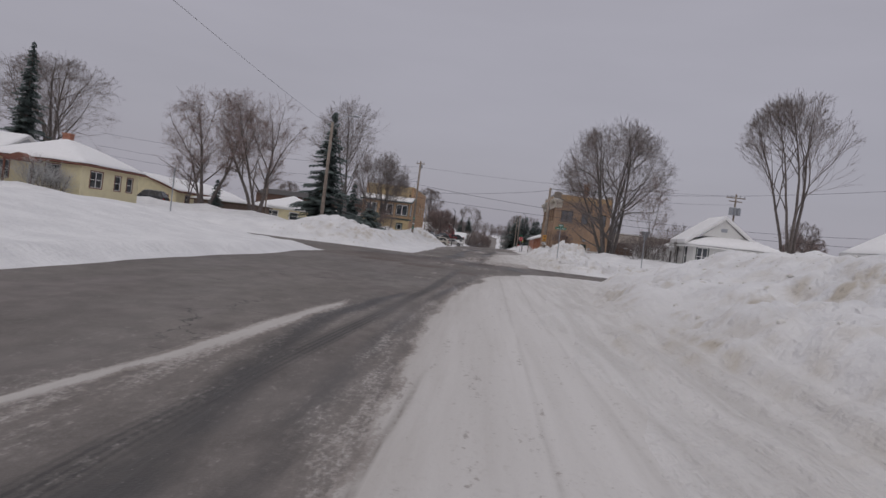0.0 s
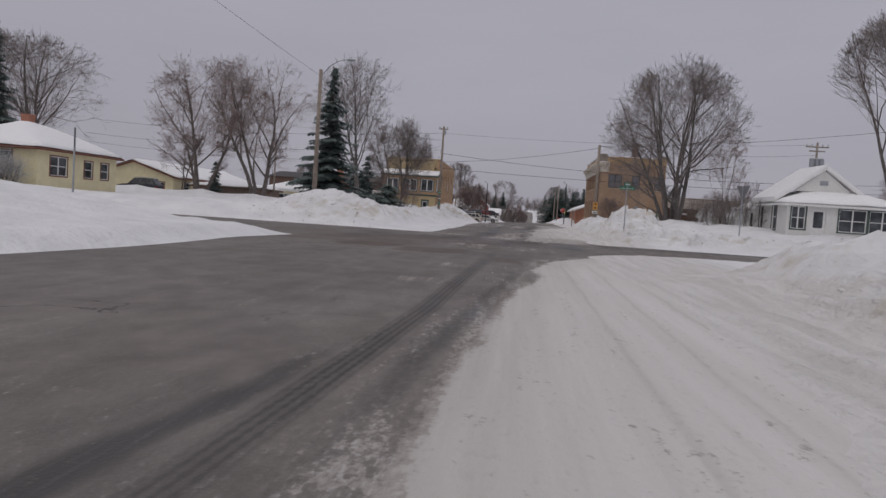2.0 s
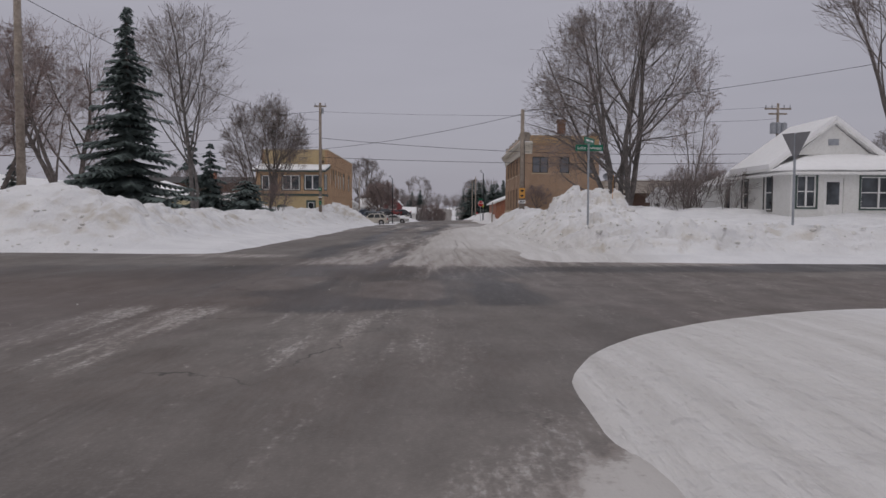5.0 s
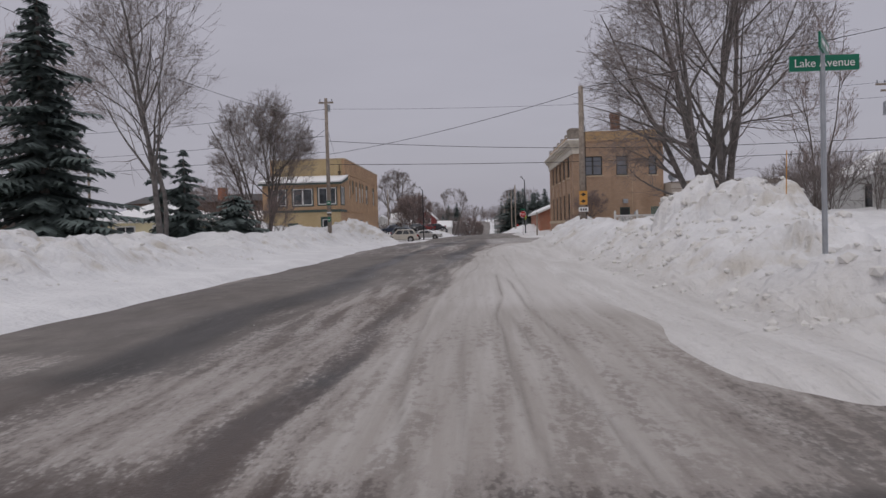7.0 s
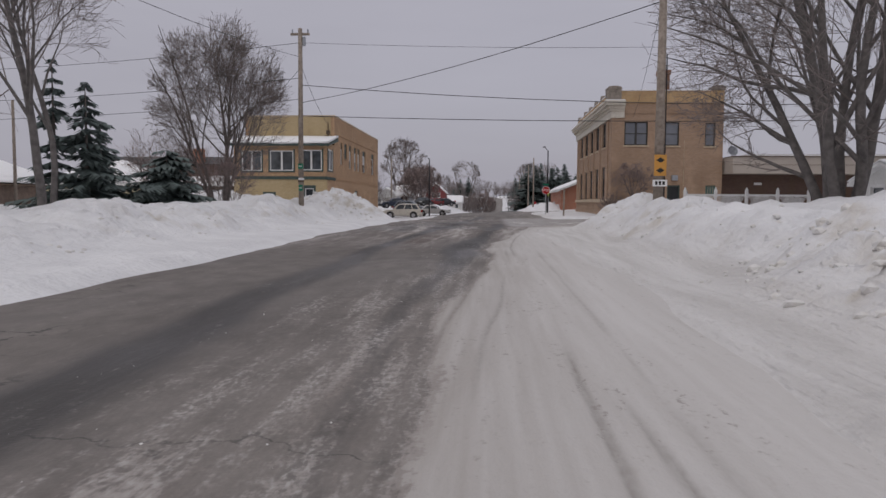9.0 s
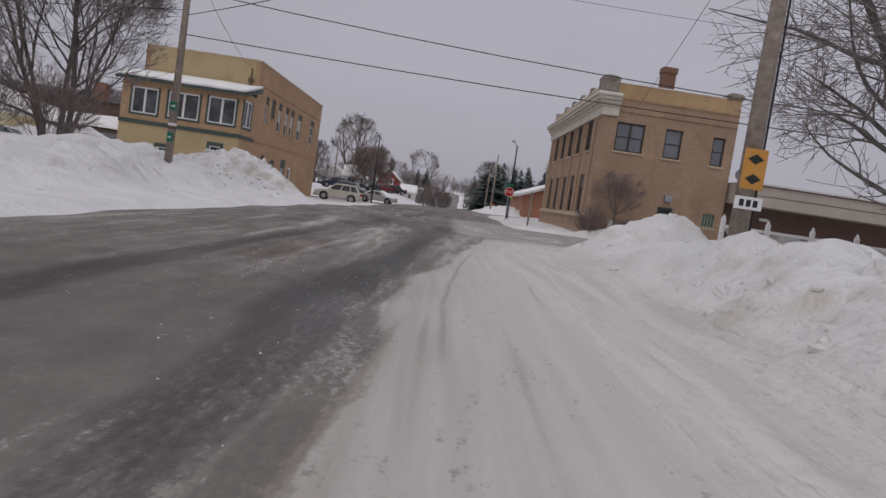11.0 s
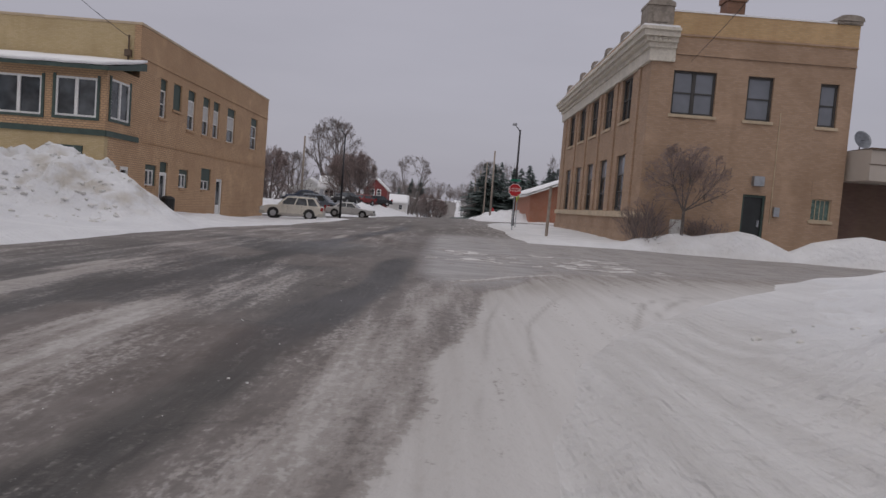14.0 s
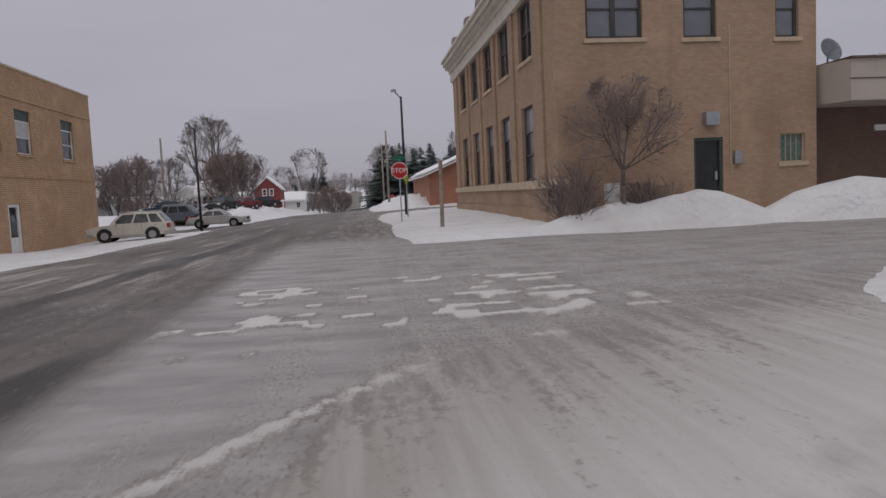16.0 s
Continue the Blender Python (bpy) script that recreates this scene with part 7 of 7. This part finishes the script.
house("brown_shed", "long low brown shed with snowy roof", -42, -33.6, 107, 116, 0.3, 2.5, 0.7, "hip", DULLBROWN, BROWN, 7, 0.4, (), 0.25)
rh = house("white_house", "white clapboard house with windowed porch and snowy roof", 20.9, 29.2, 77.6, 84.6, 0.4, 3.75, 1.5, "hip", SIDING, WHITE, 8, 0.5,
           (("s", [(0.35, 1.4, 1.65, 3.4, GREEN, 2), (3.9, 5.95, 1.6, 3.35, GREEN, 2), (6.15, 8.1, 1.6, 3.35, GREEN, 2), (1.85, 2.95, 0.9, 3.25, "door")]), ("w", [(0.9, 1.65, 1.65, 3.4, SASH), (3.9, 4.85, 1.5, 3.55, SASH)])), 0.3)
g = Frame(22.0, 79.4, 0)
gable_wall("gable", g, 0, 4.4, 4.7, 1.75, SIDING, rh)
bm = bmesh.new()
wbox(bm, g, 1.9, 2.5, 5.25, 5.6, 0, 0.04)
part("gable_vent", bm, GALV, rh)
for u0, u1 in ((-1.6, 2.2), (6.0, 2.2)):
    bm = bmesh.new()
    ring = [g.at(u0, 3.72, 0.3), g.at(u1, 6.5, 0.3), g.at(u1, 6.66, 0.3), g.at(u0, 3.88, 0.3)]
    prism(bm, ring, -g.n * 5.6)
    part("gable_roof", bm, WHITE, rh)
    bm = bmesh.new()
    ring = [g.at(u0, 3.885, 0.26), g.at(u1, 6.665, 0.26), g.at(u1, 6.92, 0.26), g.at(u0, 4.14, 0.26)]
    prism(bm, ring, -g.n * 5.5)
    bmesh.ops.bevel(bm, geom=bm.edges[:], offset=0.06, segments=2)
    part("snow_cover", bm, ROOFSNOW, rh)
fw = Frame(21.2, 91.4, -90)
wall("wing_wall", fw, 0, 6.78, 0.4, 3.2, [(4.3, 5.0, 1.5, 2.9)], SIDING, rh, 0.2, "low rear wing")
window(fw, 4.3, 5.0, 1.5, 2.9, rh, SASH, 1, 2, 0.07, 0.06)
wall("wing_wall", Frame(27.0, 91.4, 180), 0.2, 5.6, 0.4, 3.2, [], SIDING, rh, 0.2)
bm = bmesh.new()
prism(bm, [(20.9, 84.65, 3.2), (27.2, 84.65, 3.2), (27.2, 84.65, 4.3), (24.2, 84.65, 4.9), (20.9, 84.65, 3.35)], (0, 7.0, 0))
part("wing_roof", bm, ROOFSNOW, rh, "rear wing roof under snow")
house("white_garage", "small white garage with snowy roof", 19.6, 23.6, 94.0, 99.0, 0.4, 2.5, 0.9, "ridge_x", SIDING, WHITE, 9, 0.3, (("w", [(1.4, 2.5, 1.4, 2.2, WHITE)]),), 0.2)
house("grey_east_house", "grey house with white-trimmed gable, beyond the bank", 34.5, 44, 66, 76, 0.6, 4.6, 3.0, "ridge_y", GREYSIDING, WHITE, 10, 0.4, (("w", [(2, 3, 2.4, 4.0, WHITE), (6, 7, 2.4, 4.0, WHITE)]),), 0.25)
house("brick_gable_building", "low red brick building with snowy gable roof", 11.2, 22.0, 158, 174, -0.2, 3.2, 2.4, "ridge_y", BRICK_RED, WHITE, 11, 0.5, (), 0.25)
# houses far down the street
red = house("red_house", "dark red house with white porch and snowy roof", -14.4, -9.4, 238, 245, -3.0, 3.9, 2.5, "ridge_y", REDSIDING, WHITE, 12, 0.35, (("s", [(1.6, 2.3, 2.5, 3.7, WHITE), (2.9, 3.6, 2.5, 3.7, WHITE)]),), 0.2)
bm = bmesh.new()
box(bm, -12.8, -8.6, 235.4, 237.98, 1.2, 1.55)
part("porch_roof", bm, ROOFSNOW, red, "porch roof under snow")
for xx in (-12.6, -10.7, -8.8):
    bm = bmesh.new()
    box(bm, xx - 0.12, xx + 0.12, 235.5, 235.7, -3.0, 1.2)
    part("porch_post", bm, WHITE, red)
for k, (x, y, w, mat, lab) in enumerate(((-19.5, 205, 6.5, SIDING, "white house with snowy gable roof"), (-14.6, 196, 3.8, GREYSIDING, "small grey house with snowy roof"), (-30, 190, 8, SIDING, "white house with snowy roof"), (-44, 200, 9, GREYSIDING, "grey house with snowy roof"), (-9, 250, 8, SIDING, "distant white house under snow"), (20, 215, 8, SIDING, "distant white house under snow"), (-4.5, 300, 9, GREYSIDING, "distant grey house under snow"), (17, 270, 9, SIDING, "distant white house under snow"))):
    z = gz(x, y)
    w *= 0.8
    house("far_house", lab, x - w / 2, x + w / 2, y, y + w * 1.1, z - 0.6, z + 2.5, 1.8, "ridge_x" if k % 3 else "ridge_y", mat, WHITE, 20 + k, 0.35, (("s", [(0.7, 1.5, z + 0.9, z + 2.0, WHITE), (w - 1.7, w - 0.9, z + 0.9, z + 2.0, WHITE)]),), 0.25)

# trees
bare_tree("large bare maple with several stems and dense rounded crown", 14.9, 90.8, gz(14.9, 90.8), 6, 16.5, 0.27, (4, 27), (13, 8, 6, 3), (28, 64), 0.02, 3, BARKGREY, TWIG, (6.2, 7.7, 10.4, 5.2), thin=0.010, reach=(0.5, 0.85), foot=0.45, fork=0.1)
bare_tree("bare multi-stemmed maple with spreading crown", -29.8, 98.0, gz(-29.8, 98), 3, 16.5, 0.3, (9, 30), (16, 9, 5, 4), (30, 68), 0.01, 5, BARK, TWIGRED, (9.0, 6.6, 8.4, 6.4), thin=0.012, fork=0.2)
bare_tree("broad bare maple beside the cottage yard", -37.2, 99.0, gz(-37.2, 99), 3, 16.5, 0.3, (9, 30), (16, 9, 5, 4), (30, 68), 0.01, 6, BARK, TWIGRED, (9.0, 6.8, 8.6, 6.6), thin=0.012, fork=0.2)
bare_tree("tall bare tree with open crown beside the spruce", -16.6, 90.6, gz(-16.6, 90.6), 2, 15.2, 0.2, (2, 7), (15, 8, 6, 3), (24, 56), 0.03, 7, BARKGREY, TWIG, (8.6, 5.4, 7.4, 6.6), thin=0.009, fork=0.25, reach=(0.35, 0.6))
bare_tree("bare bushy tree before the brick block", -14.6, 104.2, gz(-14.6, 104.2), 5, 11.2, 0.15, (4, 22), (12, 8, 5, 4), (22, 54), 0.03, 10, BARK, TWIG, (6.4, 4.3, 5.2, 5.4), thin=0.01)
bare_tree("tall bare tree beside the white house", 33.4, 86.0, gz(33.4, 86), 4, 20.0, 0.25, (3, 14), (9, 7, 5, 3), (16, 40), 0.04, 11, BARK, TWIG, (13.0, 6.6, 7.4, 9.5), thin=0.013, fork=0.3)
bare_tree("broad bare oak behind the yellow house", -61, 102, 0.9, 4, 19.0, 0.42, (8, 34), (10, 8, 6, 3), (28, 64), 0.01, 13, BARK, TWIG, (10.5, 10.5, 9.0, 7.5), thin=0.014, fork=0.25)
bare_tree("small bare tree before the yellow cottage", -40.0, 100.0, gz(-40, 100), 2, 7.8, 0.12, (4, 14), (10, 7, 5, 3), (28, 60), 0.03, 15, BARK, TWIGRED, (5.0, 2.9, 3.4, 3.4), fork=0.3)
bare_tree("young bare tree with reddish twigs against the brick wall", 12.68, 118.7, gz(12.68, 118.7), 7, 3.3, 0.035, (12, 62), (8, 6, 5, 3), (28, 66), 0.01, 17, BARK, TWIGRED, (2.2, 1.8, 1.6, 1.3), thin=0.006, fork=0.15, reach=(0.4, 0.75), foot=0.03, bole=0.95)
bare_tree("thin bare tree beside the maple", 18.2, 85.6, gz(18.2, 85.6), 2, 7.6, 0.07, (2, 7), (12, 7, 5, 3), (18, 46), 0.05, 21, BARK, TWIGRED, (5.6, 2.2, 4.0, 4.2), thin=0.008)
spruce("tall dark spruce on the corner lot", -16.4, 79.5, gz(-16.4, 79.5), 12.2, 7.2, 1)
spruce("thin young spruce on the snowy lot", -17.4, 92.5, gz(-17.4, 92.5), 6.6, 3.4, 2, dense=0.5)
spruce("dark spreading yew behind the snowbank", -14.6, 97.2, gz(-14.6, 97.2), 3.0, 6.4, 3, dome=0.45, dense=1.3)
spruce("ragged dark spruce beside the bare tree", -16.0, 92.6, gz(-16, 92.6), 5.6, 4.4, 4, dense=0.7)
spruce("tall spruce behind the yellow house", -58.0, 92.0, 0.9, 18.5, 8.0, 5)
spruce("tall spruce beside the grey house", -66.6, 90.0, 0.9, 19.5, 8.5, 6)
spruce("small spruce before the cottage", -36.6, 101.5, gz(-36.6, 101.5), 4.6, 2.8, 7)

# parked cars
car("champagne-white SUV parked beside the brick block", -8.4, 142.6, 4, 4.58, 1.82, 1.68, car_paint("champagne_paint", (0.62, 0.59, 0.52)), car_paint("taupe_cladding", (0.42, 0.40, 0.36)))
car("silver-white saloon stopped on the far side street", -6.0, 156.5, 178, 4.6, 1.78, 1.42, car_paint("silver_paint", (0.55, 0.55, 0.55)), car_paint("grey_cladding", (0.4, 0.4, 0.4)), "saloon")
car("grey-blue SUV parked behind the saloon", -9.6, 161.0, 172, 4.6, 1.82, 1.72, car_paint("slate_paint", (0.13, 0.16, 0.2)), BLACK)
car("dark blue saloon car parked at the kerb", -12.5, 166.0, 20, 4.6, 1.8, 1.45, car_paint("blue_paint", (0.03, 0.045, 0.08)), BLACK, "saloon")
car("dark saloon car parked down the street", -9.5, 178.0, 70, 4.5, 1.75, 1.42, car_paint("dark_paint", (0.03, 0.032, 0.035)), BLACK, "saloon")
car("dark red car parked down the street", -8.2, 184.0, 60, 4.4, 1.75, 1.42, car_paint("red_paint", (0.22, 0.02, 0.02)), BLACK, "saloon")
car("black car parked down the street", -6.8, 190.0, 40, 4.4, 1.75, 1.42, car_paint("black_paint", (0.02, 0.022, 0.03)), BLACK, "saloon")


# ---- trees down the street and along the skyline ----
def skyline():
    rng = random.Random(4)
    a = bare_tree("large bare tree down the street", -16.2, 208.0, gz(-16.2, 208), 5, 15.0, 0.3, (6, 22), (9, 6, 5, 2), (20, 52), 0.03, 31, BARK, TWIG, (7.6, 5.3, 7.0, 6.0), "far trees", 0.022, 0.2)
    b = bare_tree("round bare tree down the street", -5.3, 262.0, gz(-5.3, 262), 3, 15.5, 0.3, (6, 24), (9, 6, 5, 2), (26, 58), 0.02, 33, BARK, TWIG, (10.5, 4.6, 4.6, 4.6), "far trees", 0.024, 0.35)
    c = bare_tree("slim bare tree on the skyline", 16.0, 232.0, gz(16, 232), 2, 13.0, 0.22, (3, 10), (9, 6, 4), (20, 46), 0.05, 35, BARKGREY, TWIG, (7.5, 3.8, 5.5, 5.0), "far trees", 0.024)
    e = bare_tree("dense brown-twigged tree down the street", -22.0, 190.0, gz(-22, 190), 4, 8.2, 0.16, (8, 30), (10, 7, 6, 2), (25, 62), 0.02, 39, BARK, TWIGRED, (4.4, 3.4, 3.8, 4.2), "far trees", 0.024, 0.15)
    s = spruce("dark conifer on the skyline", 12.6, 214.0, gz(12.6, 214), 10.0, 7.5, 37, "far conifers", dense=0.8)
    for src, spots in ((a, ((-34, 196, 0.62), (-27, 226, 0.75), (-48, 176, 0.7), (58, 95, 0.7), (-30, 160, 0.55), (10.5, 222, 0.78))),
                       (b, ((-13, 285, 0.9), (-22, 300, 1.0), (52, 76, 0.7), (40, 98, 0.6))),
                       (c, ((22, 205, 0.9), (28, 222, 1.0), (33, 190, 0.9), (38, 232, 1.0), (9, 320, 1.0), (30, 112, 0.55), (26.5, 104, 0.5), (-38, 150, 0.6), (2.5, 350, 0.9))),
                       (e, ((-10.6, 194, 1.02), (-12.8, 197, 1.1), (-25.5, 192, 0.9), (-1.5, 290, 1.1), (1.2, 305, 0.9), (-18, 222, 0.9), (45, 108, 1.0), (38, 112, 0.9)))):
        for x, y, k in spots:
            copy_thing(src, pose(x, y, gz(x, y) - 0.2, 0, 0, rng.uniform(0, 360)) @ Matrix.Diagonal((k, k, k * rng.uniform(0.9, 1.1), 1)))
    for x, y, k in ((15.5, 208, 0.85), (17.5, 214, 1.0), (21, 208, 0.85), (24, 200, 0.8), (19, 200, 0.8), (27, 205, 0.85), (15.8, 222, 1.0), (14, 205, 0.8), (22.5, 214, 0.95), (9.4, 206, 0.95), (11.2, 210, 0.9), (16.8, 203, 0.75), (20.2, 204, 0.8), (23, 206, 0.85), (-9.0, 270, 0.7), (-40, 205, 1.0), (-42.5, 208, 0.95), (33, 208, 0.9), (13.0, 330, 1.0), (-9, 420, 1.0), (14, 400, 1.0), (-13.5, 428, 0.9), (18, 420, 1.1)):
        copy_thing(s, pose(x, y, gz(x, y) - 0.2, 0, 0, rng.uniform(0, 360)) @ Matrix.Diagonal((k * 1.4, k * 1.4, k, 1)))


def far_woods():
    """Leafless woods far down the street, too many stems to count."""
    rng = random.Random(19)
    p0, p1, r0, r1 = [], [], [], []
    for x0, x1, y0, y1, lo, hi, count in ((-36, -18, 196, 226, 3, 6.5, 40), (-16, -3, 272, 330, 4, 8, 40), (10, 36, 206, 245, 4, 8.5, 50), (-30, 28, 410, 460, 6, 11, 60), (9, 16, 262, 330, 4, 8, 24)):
        for _ in range(count):
            x, y, h = rng.uniform(x0, x1), rng.uniform(y0, y1), rng.uniform(lo, hi)
            z = float(base_z(np.array([x]), np.array([y]))[0])
            fork = Vector((x + rng.gauss(0, 0.2), y, z + h * rng.uniform(0.18, 0.34)))
            p0.append((x, y, z - 0.3)); p1.append(fork[:]); r0.append(0.10); r1.append(0.07)
            wide = h * rng.uniform(0.26, 0.42)
            for _ in range(11):
                ang, up = rng.uniform(0, 6.283), rng.uniform(-0.15, 1.0)
                flat = math.sqrt(max(0.05, 1 - up * up)) * wide
                tip = Vector((x + math.cos(ang) * flat, y + math.sin(ang) * flat, z + h * 0.58 + up * h * 0.42))
                p0.append(fork[:]); p1.append(tip[:]); r0.append(0.05); r1.append(0.02)
                for _ in range(14):
                    s = fork.lerp(tip, rng.uniform(0.35, 0.95))
                    e = s + Vector((rng.gauss(0, 0.6), rng.gauss(0, 0.6), rng.uniform(0.0, 0.9))) * h * 0.15
                    p0.append(s[:]); p1.append(e[:]); r0.append(0.024); r1.append(0.014)
    me = tube_mesh("far_woods", p0, p1, r0, r1, 3)
    me.materials.append(TWIG)
    tagged(new("far_woods", me), "dense leafless woods on the far rise", "woods", kind="stuff")


skyline()
far_woods()


def snow_clods():
    """Loose lumps of ploughed snow along the banks."""
    rng = random.Random(8)
    verts, faces = [], []
    ico = bmesh.new()
    bmesh.ops.create_icosphere(ico, subdivisions=1, radius=1)
    base = [v.co.copy() for v in ico.verts]
    tris = [[v.index for v in f.verts] for f in ico.faces]
    ico.free()
    areas = ((5.8, 9.4, 63.8, 71.5, 300, 0.16), (4.6, 6.4, 64, 75, 130, 0.13), (-13.5, -6.4, 109.2, 114, 220, 0.15), (5.0, 15, 58.4, 60.5, 120, 0.12), (5.0, 9.5, 63, 74, 160, 0.11), (4.6, 7.0, 57.8, 63, 80, 0.08), (6, 20, 57.8, 60.5, 110, 0.08), (5.2, 9, 76, 98, 160, 0.08), (-10.5, -6.6, 62, 106, 260, 0.08), (-14, -6.4, 108, 115, 220, 0.1), (4.2, 9.5, 12, 36, 160, 0.07), (-16, -8, 58.6, 62, 80, 0.09), (-0.7, 0.4, 10, 38, 120, 0.012), (-1.6, 1.2, 60, 96, 220, 0.012), (0.0, 2.6, 80, 101, 160, 0.012), (-3, 3, 46, 56, 40, 0.012))
    for x0, x1, y0, y1, count, big in areas:
        for _ in range(count):
            x, y = rng.uniform(x0, x1), rng.uniform(y0, y1)
            z = gz(x, y)
            if big > 0.03 and z - float(base_z(x, y)) < 0.06:
                continue
            r = min(big, 0.4 * big * rng.random() + rng.expovariate(16 if big > 0.2 else 30 if big > 0.03 else 300))
            ax = [Vector((rng.gauss(0, 1), rng.gauss(0, 1), rng.gauss(0, 1))).normalized() for _ in range(5)]
            sx, sy, sz = rng.uniform(0.8, 1.4), rng.uniform(0.8, 1.4), rng.uniform(0.6, 0.95)
            k = len(verts)
            for v in base:
                p = v.copy()
                for a in ax:
                    d = p.dot(a) - 0.66
                    if d > 0:
                        p -= a * d
                verts.append((x + p.x * r * sx, y + p.y * r * sy, z + (p.z * sz + (0.3 if r < 0.03 else -0.05)) * r))
            faces += [[k + i for i in t] for t in tris]
    me = bpy.data.meshes.new("snow_clods")
    me.from_pydata(verts, [], faces)
    me.materials.append(CLOD)
    tagged(new("snow_clods", me), "loose lumps of grubby ploughed snow on banks", "snow lumps", kind="stuff")


snow_clods()


# ---- shrubs, hedges and a van in the yard ----
def shrub(label, x, y, h, seed, twig=None, stems=11):
    t = bare_tree(label, x, y, gz(x, y), stems, h, 0.025, (4, 32), (6, 5, 3), (18, 45), 0.03, seed, BARK, twig or TWIGRED, group="shrubs", thin=0.007, foot=0.25)
    t.name = "bare_shrub"
    tagged(t, category="shrub")


for k, (x, y, h) in enumerate(((16.6, 82.6, 2.3), (17.6, 83.6, 2.5), (18.4, 85.2, 2.4), (15.8, 84.4, 2.0), (-17.5, 103.0, 3.2), (-13.2, 101.5, 2.4), (13.9, 119.6, 0.7), (21.5, 93.0, 3.4), (11.3, 119.4, 1.2), (19.4, 82.2, 2.2))):
    thin = y < 90 and x > 0
    shrub("bare brown shrub standing in snow", x, y, h * (0.85 if thin else 1), 60 + k, TWIG if thin else None, 6 if thin else 11)
for k, (x, y, h) in enumerate(((-47.8, 71.8, 1.9), (-46.6, 71.2, 1.5), (-42.2, 71.6, 2.4), (-41.2, 71.9, 2.2), (-40.0, 71.4, 1.8))):
    shrub("leafless snow-dusted hydrangea shrub by the house", x, y, h, 80 + k, CURTAIN)
car("dark van parked before the yellow cottage", -45.5, 100.5, 3, 5.0, 1.9, 1.95, car_paint("van_paint", (0.03, 0.035, 0.045)), BLACK)
spruce("low dark spruce bough cluster by the bank", -17.6, 96.5, gz(-17.6, 96.5), 4.2, 4.4, 12)
spruce("dark spruce behind the lamp pole", -18.5, 84.0, gz(-18.5, 84.0), 4.4, 5.0, 14)

# marker stake on the ploughed pile, and a small cabinet at the wall
t = thing("marker_stake", "thin marker stake standing in ploughed snow pile", "stake", 8.1, 65.8, gz(8.1, 65.8))
bm = bmesh.new()
cyl(bm, (0, 0, -0.5), (0.03, 0, 1.05), 0.012, 0.008, 6)
part("rod", bm, SIGNORANGE, t)
t = thing("meter_cabinet", "narrow pale metal cabinet against the brick wall", "cabinet", 12.8, 119.95, gz(12.8, 119.95))
bm = bmesh.new()
box(bm, -0.2, 0.2, -0.14, 0.14, -0.2, 1.15)
bmesh.ops.bevel(bm, geom=bm.edges[:], offset=0.015, segments=2)
part("body", bm, SIDING, t)
bm = bmesh.new()
box(bm, -0.16, 0.16, -0.155, -0.142, 0.1, 1.05)
part("door", bm, SIDING, t)
